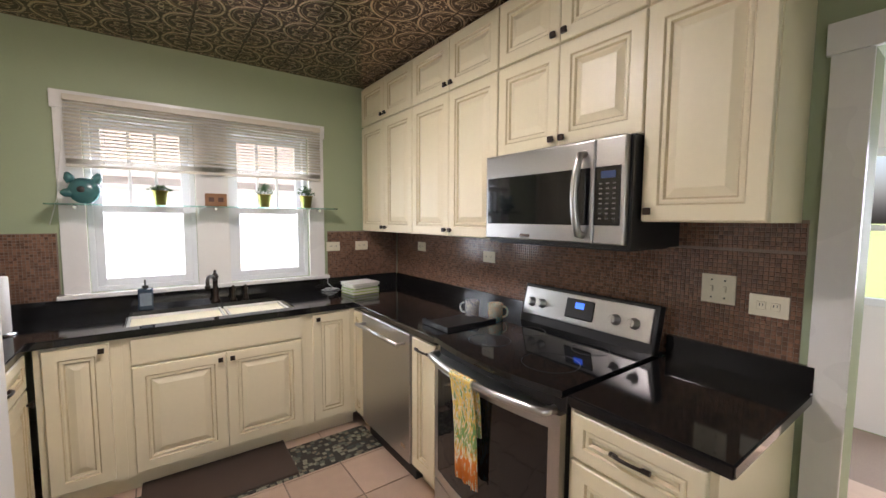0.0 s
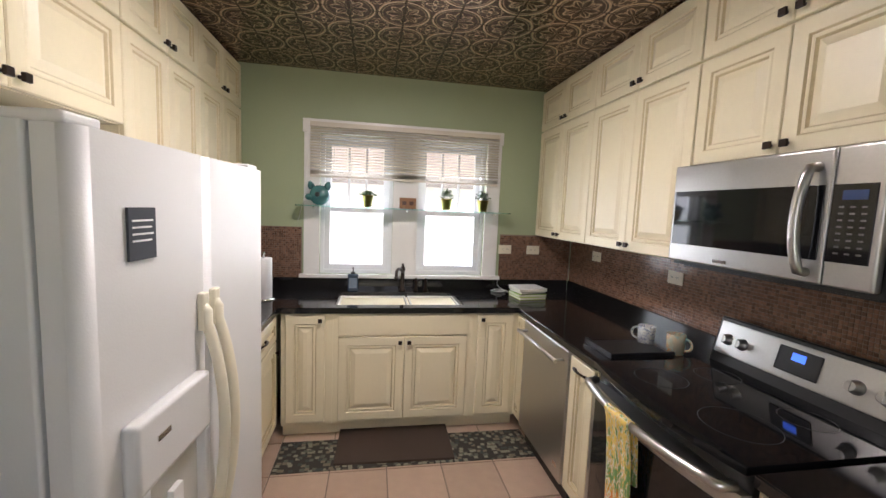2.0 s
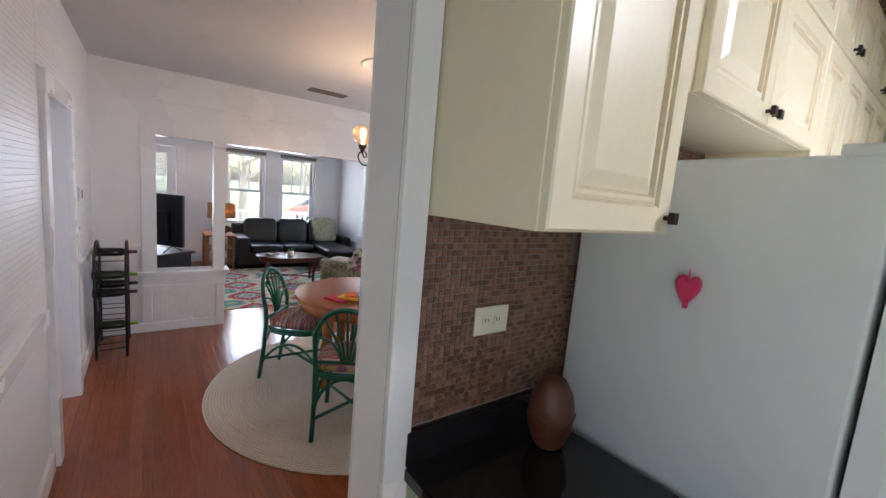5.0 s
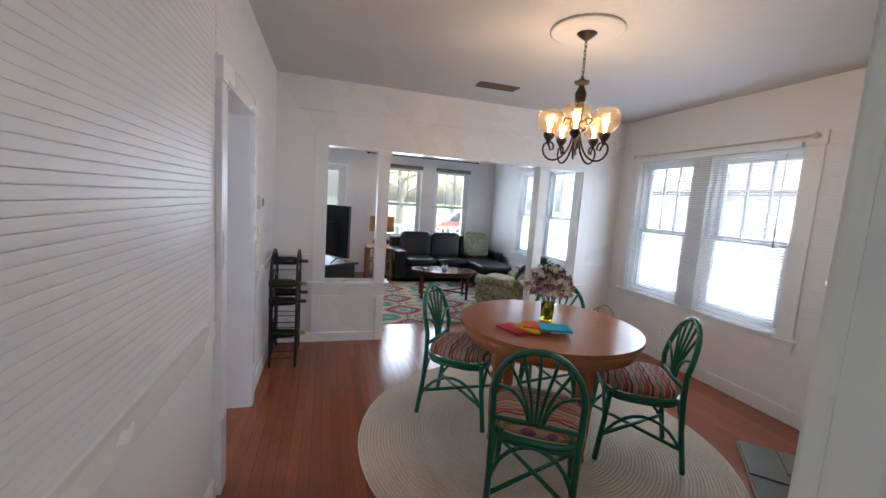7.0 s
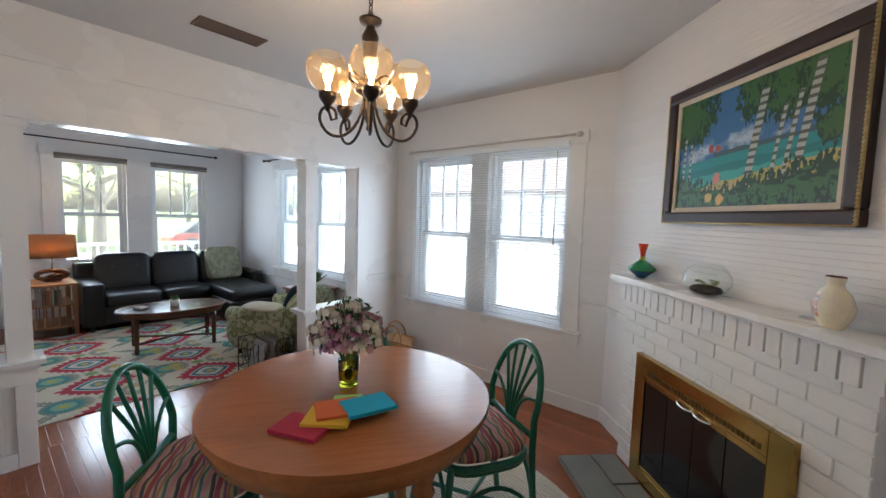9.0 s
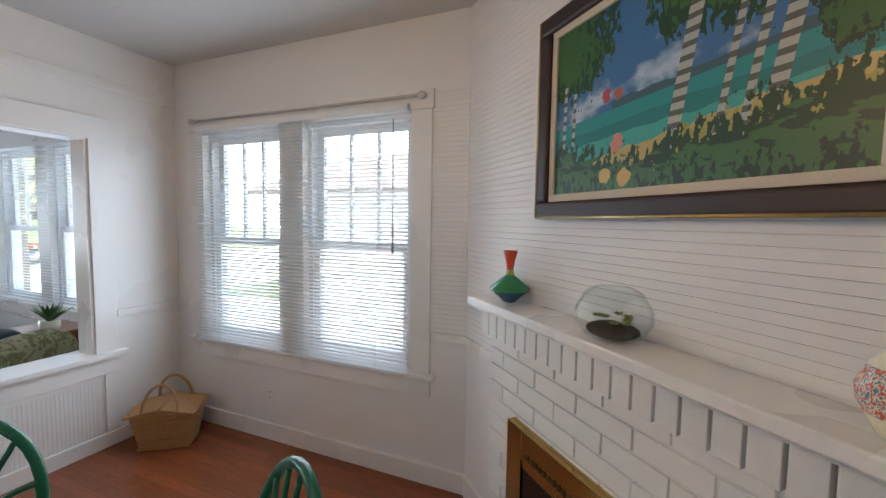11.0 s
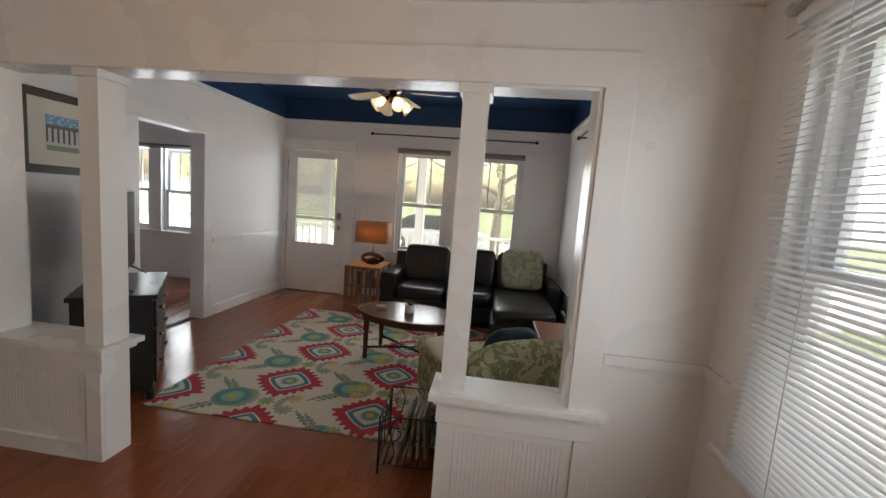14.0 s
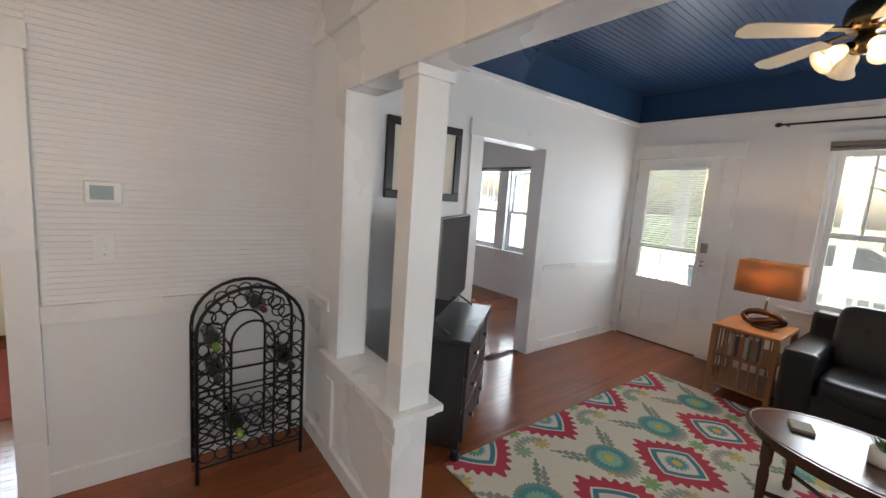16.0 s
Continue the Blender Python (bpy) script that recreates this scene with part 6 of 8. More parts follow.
# mantel ornaments
vs_ = thing("glass_vase", "green art glass vase with a red flared neck", "vase", DG @ pose(0.52, -0.08, 1.151))
gm = mat("banded_art_glass", (0.02, 0.25, 0.07), 0.1, coat=0.5)
x_, y_, z_ = coords(gm)
paint(gm, (0.02, 0.26, 0.08), [(z_.lt(0.045), (0.01, 0.07, 0.13)), (z_.gt(0.105), (0.35, 0.40, 0.03)), (z_.gt(0.125), (0.60, 0.05, 0.01))])
bm = bmesh.new()
lathe(bm, [(0.022, 0), (0.03, 0.004), (0.035, 0.012), (0.075, 0.045), (0.078, 0.055), (0.05, 0.08), (0.018, 0.105), (0.013, 0.125), (0.018, 0.16), (0.028, 0.20), (0.025, 0.20), (0.010, 0.13), (0, 0.12)], 28)
part("body", bm, gm, vs_)
tb = thing("terrarium", "clear glass bowl terrarium with succulents and dark driftwood", "terrarium", DG @ pose(1.052, -0.095, 1.151) @ Matrix.Diagonal((0.9, 0.9, 0.85, 1)))
bm = bmesh.new()
lathe(bm, [(0.05, 0), (0.085, 0.02), (0.11, 0.06), (0.108, 0.10), (0.08, 0.15), (0.055, 0.165), (0.052, 0.163), (0.076, 0.148), (0.104, 0.10), (0.106, 0.06), (0.08, 0.024), (0.045, 0.005)], 28)
gb_ = part("bowl", bm, pane_glass("clear_bowl_glass"), tb)
gb_.visible_shadow = False
bm = bmesh.new()
cushion(bm, 0.15, 0.12, 0.05, pose(0, 0, 0.03), 0.7)
part("soil", bm, mat("dark_soil", (0.03, 0.02, 0.012), 0.9, grain=0.5, scale=80, bump=1.0), tb)
bm = bmesh.new()
for i in range(9):
    a = i * 0.9
    c = Vector((0.05 * math.cos(a), 0.035 * math.sin(a), 0.055 + 0.008 * (i % 3)))
    for k in range(7):
        b = k * 0.9 + a
        d = Vector((math.cos(b), math.sin(b), 0.6)) * 0.02
        s = Vector((-math.sin(b), math.cos(b), 0)) * 0.007
        bm.faces.new([bm.verts.new(p) for p in (c, c + d * 0.5 + s, c + d, c + d * 0.5 - s)])
part("succulents", bm, mat("yellow_green_leaf", (0.20, 0.25, 0.04), 0.5, grain=0.2, rnd=0.35, island=True), tb)
bm = bmesh.new()
tube(bm, [(-0.06, -0.03, 0.03), (0.0, -0.045, 0.036), (0.05, -0.03, 0.03), (0.078, -0.01, 0.036)], 0.012, 8)
part("driftwood", bm, mat("black_driftwood", (0.02, 0.015, 0.012), 0.7, grain=0.4, scale=40, bump=1.0), tb)
cvz = thing("ceramic_vase", "cream ceramic flat vase with painted flowers", "vase", DG @ pose(1.595, -0.095, 1.151) @ Matrix.Diagonal((0.8, 0.8, 0.8, 1)))
cm = mat("painted_cream_ceramic", (0.72, 0.64, 0.46), 0.25)
x_, y_, z_ = coords(cm)
nn = cm.node_tree.nodes.new("ShaderNodeTexNoise")
nn.inputs["Scale"].default_value = 26
q = NX(cm.node_tree, nn.outputs[0])
zone = x_.lt(-0.02) * z_.gt(0.04) * z_.lt(0.13)
paint(cm, (0.74, 0.67, 0.50), [(zone * q.gt(0.53), (0.55, 0.12, 0.08)), (zone * q.lt(0.43), (0.16, 0.20, 0.28)), (z_.gt(0.205), (0.10, 0.05, 0.03))])
bm = bmesh.new()
lathe(bm, [(0.04, 0), (0.045, 0.004), (0.075, 0.06), (0.08, 0.09), (0.06, 0.14), (0.034, 0.165), (0.032, 0.18), (0.038, 0.205), (0.036, 0.21), (0.026, 0.18), (0, 0.17)], 26)
for v in bm.verts:
    v.co.y *= 0.6
part("body", bm, cm, cvz)

# jute rug, braided rings
jr = thing("round_rug", "large round braided jute rug under the dining table", "rug", pose(-3.22, 1.72, 0.0))
bm = bmesh.new()
lathe(bm, [(1.14, 0.0005), (1.145, 0.004), (1.135, 0.008), (0.0, 0.008)], 72, None, False)
part("backing", bm, JUTE, jr)
for i in range(58):
    r = 1.135 - i * 0.0194
    n = max(18, int(2 * math.pi * r / 0.07))
    if r > 0.05:
        bm = bmesh.new()
        tube(bm, [(r * math.cos(2 * math.pi * k / n), r * math.sin(2 * math.pi * k / n), 0.0085 + 0.0012 * (k % 2)) for k in range(n)], 0.0102, 6, True)
        for v in bm.verts:
            v.co.z = 0.0085 + (v.co.z - 0.0085) * 0.25
        part("braid_ring", bm, JUTE, jr)

# round table
tbm = pose(-3.25, 1.74, 0.012)
tbl = thing("dining_table", "round honey-brown oak pedestal dining table", "table", tbm)
bm = bmesh.new()
prism(bm, [(0.562 * math.cos(2 * math.pi * i / 80), 0.562 * math.sin(2 * math.pi * i / 80)) for i in range(80)], 0.712, 0.738)
bmesh.ops.bevel(bm, geom=[e for e in bm.edges if e.is_manifold and abs(e.verts[0].co.z - e.verts[1].co.z) < 1e-5 and e.verts[0].co.xy.length > 0.53 and e.verts[1].co.xy.length > 0.53 and e.verts[0].co.z > 0.73], offset=0.008, segments=2, affect='EDGES')
part("tabletop", bm, TABLEWOOD, tbl, "glossy round wooden top", pose(0, 0, 0, 0, 0, 55))
bm = bmesh.new()
lathe(bm, [(0.50, 0.635), (0.53, 0.64), (0.54, 0.712), (0.51, 0.712)], 60)
part("apron", bm, TABLEWOOD, tbl)
for i in range(4):
    a = radians(i * 90 + 10)
    bm = bmesh.new()
    lathe(bm, [(0.024, 0), (0.034, 0.02), (0.028, 0.06), (0.038, 0.2), (0.042, 0.35), (0.03, 0.40), (0.044, 0.43), (0.032, 0.46), (0.045, 0.5), (0.045, 0.64)], 16)
    part("leg", bm, TABLEWOOD, tbl, "", pose(0.36 * math.cos(a), 0.36 * math.sin(a), 0))

# chairs of bent green rattan
STRIPE = mat("striped_woven_fabric", (0.4, 0.2, 0.2), 0.9, grain=0.1)
x_, y_, z_ = coords(STRIPE)
s_ = (y_ * 9.0)
f_ = s_.fr()
zz = ((x_ * 55).sin() * 0.04)
ff = f_ + zz
paint(STRIPE, (0.42, 0.30, 0.17), [(f_.lt(0.16), (0.30, 0.06, 0.07)), (ff.gt(0.22) * ff.lt(0.34), (0.07, 0.05, 0.06)), (f_.gt(0.40) * f_.lt(0.52), (0.48, 0.20, 0.22)),
                                 (ff.gt(0.58) * ff.lt(0.68), (0.09, 0.15, 0.14)), (f_.gt(0.74) * f_.lt(0.80), (0.36, 0.13, 0.06)), (ff.gt(0.86) * ff.lt(0.95), (0.20, 0.08, 0.14))])


def dining_chair(m):
    c = thing("dining_chair", "green painted rattan chair with striped cushion", "chair", m, "chairs round the table")
    bm = bmesh.new()                                    # back hoop and rear legs, one bent pole
    hoop = [(-0.185, 0.25, 0.0), (-0.185, 0.215, 0.25), (-0.19, 0.20, 0.45)]
    arch = [(-0.195 * math.cos(a) * (1 + 0.10 * math.sin(a)), 0.20 + 0.075 * math.sin(a) ** 1.0, 0.58 + 0.28 * math.sin(a)) for a in (math.pi * i / 18 for i in range(19))]
    hoop = hoop + [(-0.195, 0.20, 0.53)] + arch + [(0.195, 0.20, 0.53)] + [(-x, y, z) for x, y, z in hoop[::-1]]
    tube(bm, hoop, 0.0155, 10)
    part("back_hoop", bm, RATTAN, c)
    for s in (-1, 1):
        bm = bmesh.new()
        tube(bm, [(s * 0.20, -0.23, 0.0), (s * 0.19, -0.20, 0.25), (s * 0.19, -0.185, 0.43)], 0.016, 10)
        part("leg", bm, RATTAN, c)
    bm = bmesh.new()
    tube(bm, [(0.215 * math.copysign(abs(math.cos(a)) ** 0.6, math.cos(a)), 0.21 * math.copysign(abs(math.sin(a)) ** 0.6, math.sin(a)), 0.42) for a in (2 * math.pi * i / 28 for i in range(28))], 0.016, 8, True)
    tube(bm, [(0.205 * math.copysign(abs(math.cos(a)) ** 0.6, math.cos(a)), 0.20 * math.copysign(abs(math.sin(a)) ** 0.6, math.sin(a)), 0.393) for a in (2 * math.pi * i / 28 for i in range(28))], 0.012, 8, True)
    part("seat_frame", bm, RATTAN, c)
    bm = bmesh.new()
    cushion(bm, 0.43, 0.42, 0.10, pose(0, 0, 0.463), 0.55, 12)
    part("cushion", bm, STRIPE, c, "multicoloured striped woven cushion")
    for s in (-1, 1):                                   # curved braces and crossed stretchers
        bm = bmesh.new()
        tube(bm, bez((s * 0.195, -0.215, 0.13), (s * 0.19, -0.1, 0.36), (s * 0.19, 0.1, 0.36), (s * 0.185, 0.23, 0.13), 10), 0.010, 8)
        part("side_brace", bm, RATTAN, c)
        bm = bmesh.new()
        tube(bm, [(s * 0.195, -0.22, 0.15), (-s * 0.186, 0.232, 0.15 + 0.012 * s)], 0.011, 8)
        part("stretcher", bm, RATTAN, c)
        bm = bmesh.new()
        y = -0.2 if s < 0 else 0.215
        tube(bm, bez((-0.19, y, 0.16), (-0.17, y, 0.36), (-0.05, y, 0.40), (0, y, 0.40), 6) + bez((0, y, 0.40), (0.05, y, 0.40), (0.17, y, 0.36), (0.19, y, 0.16), 6)[1:], 0.010, 8)
        part("end_brace", bm, RATTAN, c)
    for k, (t, b) in enumerate(((-0.13, -0.03), (-0.07, -0.015), (0.0, 0.0), (0.07, 0.015), (0.13, 0.03))):      # fan of spindles
        zt = 0.58 + 0.28 * math.sqrt(max(0, 1 - (t / 0.205) ** 2)) - 0.015
        bm = bmesh.new()
        tube(bm, bez((b, 0.20, 0.50), (b * 1.2, 0.205, 0.62), (t * 0.8, 0.235, 0.72), (t, 0.195 + 0.075 * (zt - 0.58) / 0.28, zt), 10), 0.008, 8)
        part("spindle", bm, RATTAN, c)
    for s in (-1, 1):
        bm = bmesh.new()
        tube(bm, bez((s * 0.03, 0.20, 0.50), (s * 0.06, 0.20, 0.62), (s * 0.12, 0.205, 0.66), (s * 0.19, 0.215, 0.66), 8), 0.008, 8)
        part("spindle", bm, RATTAN, c)
    bm = bmesh.new()
    tube(bm, [(-0.19, 0.20, 0.50), (0, 0.195, 0.50), (0.19, 0.20, 0.50)], 0.012, 8)
    part("back_rail", bm, RATTAN, c)
    return c


def chair_at(bx, by):
    """A chair whose back stands at (bx, by), turned to the table."""
    d = Vector((-3.25 - bx, 1.74 - by))
    a = math.atan2(d.y, d.x)
    d.normalize()
    return pose(bx + d.x * 0.24, by + d.y * 0.24, 0.012, 0, 0, math.degrees(a) + 90)


chair0 = dining_chair(chair_at(-3.74, 1.12))
for p in ((-2.86, 2.44), (-2.50, 1.25), (-3.86, 2.22)):
    copy_thing(chair0, chair_at(*p))

# flowers and napkins
fv = thing("flower_vase", "yellow-green glass vase with mixed cream and mauve flowers", "flowers", pose(-3.29, 1.75, 0.751))
bm = bmesh.new()
lathe(bm, [(0.036, 0), (0.04, 0.004), (0.042, 0.06), (0.046, 0.115), (0.042, 0.115), (0.038, 0.06), (0.034, 0.012), (0, 0.010)], 24)
part("vase", bm, glass("yellow_green_glass", (0.75, 0.72, 0.05)), fv)
FL = [mat("cream_petals", (0.66, 0.58, 0.44), 0.7, grain=0.1, rnd=0.15, island=True), mat("mauve_petals", (0.34, 0.10, 0.18), 0.7, grain=0.15, rnd=0.3, island=True),
      mat("dusky_pink_petals", (0.45, 0.24, 0.25), 0.7, grain=0.1, rnd=0.25, island=True), LEAFG]
bm = bmesh.new()
for i in range(12):
    a = i * 2.4
    tube(bm, [(0.01 * math.cos(a), 0.01 * math.sin(a), 0.02), (0.03 * math.cos(a), 0.03 * math.sin(a), 0.12), (0.09 * math.cos(a), 0.09 * math.sin(a), 0.24)], 0.003, 5)
part("stems", bm, LEAFG, fv)


def bloom(c, r, m_, n=26):
    bm = bmesh.new()
    for i in range(n):
        a, t = i * 2.4, 0.25 + 0.75 * i / n
        d = Vector((math.cos(a) * t, math.sin(a) * t, 1.25 - t)).normalized()
        s = Vector((-math.sin(a), math.cos(a), 0))
        p = c + d * r * (0.45 + 0.5 * t)
        up = (Vector((0, 0, 1)) - d * d.z * 0.7) * r * 0.5
        q = [p - s * r * 0.28 - up * 0.5, p + s * r * 0.28 - up * 0.5, p + s * r * 0.33 + up * 0.4 + d * r * 0.12, p + up * 0.7 + d * r * 0.16, p - s * r * 0.33 + up * 0.4 + d * r * 0.12]
        f = bm.faces.new([bm.verts.new(v) for v in q])
        f.smooth = True
    part("bloom", bm, m_, fv)


for i in range(58):
    a = i * 2.399
    t = math.sqrt((i + 0.5) / 58)
    el = 1.95 * t
    R = 0.115 + random.uniform(-0.015, 0.015)
    c = Vector((R * math.sin(el) * math.cos(a), R * math.sin(el) * math.sin(a), 0.205 + 0.95 * R * math.cos(el)))
    bloom(c, random.choice((0.028, 0.034, 0.04)) if i % 7 else 0.052, FL[0] if i % 7 == 0 else random.choice(FL[1:3] + [FL[0], FL[2]]), 16)
bm = bmesh.new()
for i in range(260):
    a, b = random.uniform(0, 6.28), random.uniform(0, 1.9)
    R = random.uniform(0.08, 0.165)
    c = Vector((R * math.sin(b) * math.cos(a), R * math.sin(b) * math.sin(a), 0.205 + R * math.cos(b)))
    q = Euler((random.uniform(-2, 2), random.uniform(-2, 2), a)).to_matrix()
    s = random.uniform(0.012, 0.022)
    bm.faces.new([bm.verts.new(c + q @ Vector(v)) for v in ((-s, 0, 0), (0, -s * 0.4, 0.002), (s, 0, 0), (0, s * 0.4, 0.002))])
part("foliage", bm, LEAFG, fv)

nap = [((0.42, 0.02, 0.05), (-3.07, 1.42, 0.0), 22), ((0.70, 0.42, 0.02), (-3.06, 1.50, 0.010), 40), ((0.62, 0.12, 0.02), (-3.07, 1.545, 0.020), 62), ((0.50, 0.10, 0.24), (-3.04, 1.60, 0.012), 30), ((0.35, 0.55, 0.12), (-3.12, 1.625, 0.002), 50), ((0.02, 0.36, 0.52), (-3.01, 1.645, 0.022), 72)]
NAPN = ("red", "yellow", "orange", "pink", "lime green", "turquoise blue")
for (col, p, r), nm in zip(nap, NAPN):
    n = thing("napkin", "folded " + nm + " cotton napkin on the dining table", "napkin", pose(p[0] - 0.03, p[1] + 0.02, 0.751 + p[2], 0, 0, r), "napkins on the table")
    mm = mat("cotton_" + nm.replace(" ", "_"), col, 0.9, grain=0.08, scale=180, bump=0.3, stain=0.05)
    s = 0.078 if nm not in ("lime green", "pink") else 0.055
    for k in range(3):
        bm = bmesh.new()
        box(bm, -s * (1.3 if nm in ("red", "turquoise blue") else 1), s * (1.0 - 0.02 * k), -s * 0.85, s * (0.85 - 0.02 * k), k * 0.0045, k * 0.0045 + 0.004, 0.0015)
        part("fold", bm, mm, n)

# chandelier
cx, cy = -3.245, 1.80
ch = thing("chandelier", "bronze scroll chandelier with five lit glass globes", "chandelier", pose(cx, cy, 0))
bm = bmesh.new()
lathe(bm, [(0.006, 2.47), (0.03, 2.485), (0.065, 2.515), (0.068, DC - 0.001)], 24)
part("canopy", bm, BRONZE, ch)
bm = bmesh.new()
for i in range(9):
    z = 2.475 - i * 0.024
    pts = [(0.008 * math.cos(a), 0, z + 0.017 * math.sin(a)) for a in (2 * math.pi * k / 10 for k in range(10))]
    if i % 2:
        pts = [(0, x, zz_) for x, _, zz_ in pts]
    tube(bm, pts, 0.0025, 5, True)
part("chain", bm, BRONZE, ch)
bm = bmesh.new()
lathe(bm, [(0, 1.80), (0.012, 1.81), (0.008, 1.83), (0.018, 1.85), (0.022, 1.90), (0.012, 1.93), (0.055, 1.95), (0.06, 1.962), (0.018, 1.975), (0.024, 2.02), (0.03, 2.12), (0.034, 2.17), (0.02, 2.20), (0.014, 2.215), (0.042, 2.225), (0.046, 2.236), (0.016, 2.25), (0.008, 2.27)], 22)
part("column", bm, BRONZE, ch)
GLOBE = pane_glass("amber_seeded_glass", 0.007)
for _n in GLOBE.node_tree.nodes:
    if _n.type == 'BSDF_TRANSLUCENT':
        _n.inputs[0].default_value = (1.0, 0.82, 0.60, 1)
    elif _n.type == 'BSDF_TRANSPARENT':
        _n.inputs[0].default_value = (1.0, 0.93, 0.82, 1)
FILA = glow("warm_bulb", (1.0, 0.66, 0.32), 18)
for i in range(5):
    a = radians(72 * i + 35)
    am = pose(0, 0, 0, 0, 0, math.degrees(a))
    bm = bmesh.new()
    tube(bm, bez((0.02, 0, 1.95), (0.03, 0, 1.76), (0.165, 0, 1.72), (0.195, 0, 1.82), 12) + bez((0.195, 0, 1.82), (0.205, 0, 1.885), (0.125, 0, 1.895), (0.132, 0, 1.835), 8)[1:] + [(0.15, 0, 1.825), (0.166, 0, 1.87)], 0.006, 8)
    tube(bm, bez((0.024, 0, 2.0), (0.09, 0, 2.06), (0.10, 0, 1.98), (0.06, 0, 1.985), 8), 0.005, 7)
    arm = part("arm", bm, BRONZE, ch, "curled bronze arm", am)
    bm = bmesh.new()
    lathe(bm, [(0.006, 1.885), (0.012, 1.905), (0.032, 1.935), (0.034, 1.955), (0.02, 1.958)], 16, pose(0.166, 0, -0.03))
    part("cup", bm, BRONZE, arm)
    bm = bmesh.new()
    prof = [(0.03, 1.958), (0.06, 1.978), (0.079, 2.01), (0.082, 2.045), (0.07, 2.08), (0.05, 2.098)]
    lathe(bm, prof + [(r - 0.002, z) for r, z in prof[::-1]], 24, pose(0.166, 0, -0.03))
    g_ = part("globe", bm, GLOBE, arm, "seeded amber glass globe")
    g_.visible_shadow = False
    bm = bmesh.new()
    lathe(bm, [(0.008, 1.96), (0.008, 1.99), (0.017, 2.008), (0.016, 2.022), (0, 2.032)], 14, pose(0.166, 0, -0.03))
    b_ = part("bulb", bm, FILA, arm, "glowing warm bulb")
    b_.visible_shadow = False
    bulb_light(cx + 0.166 * math.cos(a), cy + 0.166 * math.sin(a), 2.0, BULB, (1.0, 0.66, 0.36))
md = part("ceiling_medallion", bmesh.new(), PLASTER)
bm = bmesh.new()
lathe(bm, [(0.21, DC), (0.215, DC - 0.008), (0.20, DC - 0.014), (0.185, DC - 0.006), (0.12, DC - 0.006), (0.10, DC - 0.018), (0.07, DC - 0.02), (0.0, DC - 0.02)], 48, pose(cx, cy, 0))
bm.to_mesh(md.data)
bm.free()
tagged(md, "round plaster ceiling medallion above the chandelier", "medallion")
vt = thing("ceiling_vent", "brown louvred ceiling vent", "vent", pose(-4.53, 1.79, DC, 0, 0, 0))
VB = mat("brown_vent_enamel", (0.12, 0.075, 0.05), 0.5, grain=0.1)
bm = bmesh.new()
for b in ((-0.075, 0.075, -0.19, -0.175), (-0.075, 0.075, 0.175, 0.19), (-0.075, -0.06, -0.175, 0.175), (0.06, 0.075, -0.175, 0.175)):
    box(bm, *b, -0.008, 0, 0.002)
part("frame", bm, VB, vt)
boxpart("backing", (-0.06, 0.06, -0.175, 0.175, -0.0015, 0), BLACKPLASTIC, vt)
for i in range(7):
    boxpart("slat", (-0.052 + i * 0.0165, -0.040 + i * 0.0165, -0.175, 0.175, -0.006, -0.002), VB, vt)

# wine rack against the wall
wr = thing("wine_rack", "black wrought iron arched wine rack holding a few bottles", "wine rack", pose(-4.74, S + 0.03, 0))
RW2, RD, H1 = 0.245, 0.20, 0.74
for y in (0.03, 0.03 + RD):
    bm = bmesh.new()
    out = [(-RW2, y, 0), (-RW2, y, H1)] + [(-RW2 * math.cos(a), y, H1 + 0.22 * math.sin(a)) for a in (math.pi * i / 14 for i in range(1, 14))] + [(RW2, y, H1), (RW2, y, 0)]
    tube(bm, out, 0.009, 8)
    inn = [(-0.10, y, 0.08), (-0.10, y, 0.68)] + [(-0.10 * math.cos(a), y, 0.68 + 0.11 * math.sin(a)) for a in (math.pi * i / 10 for i in range(1, 10))] + [(0.10, y, 0.68), (0.10, y, 0.08)]
    tube(bm, inn, 0.006, 8)
    part("arch_frame", bm, BLACKMETAL, wr)
    for z in (0.08, 0.20, 0.34, 0.47, 0.56):
        bm = bmesh.new()
        tube(bm, [(-RW2, y, z), (RW2, y, z)], 0.005, 6)
        part("cross_bar", bm, BLACKMETAL, wr)
    rng = {}

    def ring(x, z, r):
        k = (r, y)
        if k not in rng:
            rng[k] = mesh_of("ring", lambda b: tube(b, [(r * math.cos(t), 0, r * math.sin(t)) for t in (2 * math.pi * i / 14 for i in range(14))], 0.0042, 5, True), BLACKMETAL)
        share("ring", rng[k], wr, pose(x, y, z))
    for j in range(8):
        z = 0.135 + j * 0.077
        for x in (-0.205, -0.137, 0.137, 0.205):
            ring(x, z, 0.035)
    for j in range(4):
        for x in (-0.065, 0.0, 0.065):
            if j < 3 or abs(x) > 0.1:
                ring(x, 0.135 + j * 0.072 if j < 3 else 0.42, 0.031)
    for i in range(9):
        a = math.pi * (i + 0.5) / 9
        ring(-0.172 * math.cos(a), 0.74 + 0.165 * math.sin(a), 0.033)
for x in (-RW2, RW2, -0.10, 0.10):
    for z in (0.08, 0.34, 0.56, 0.74):
        bm = bmesh.new()
        tube(bm, [(x, 0.03, z if abs(x) > 0.2 else min(z, 0.66)), (x, 0.03 + RD, z if abs(x) > 0.2 else min(z, 0.66))], 0.004, 6)
        part("depth_bar", bm, BLACKMETAL, wr)
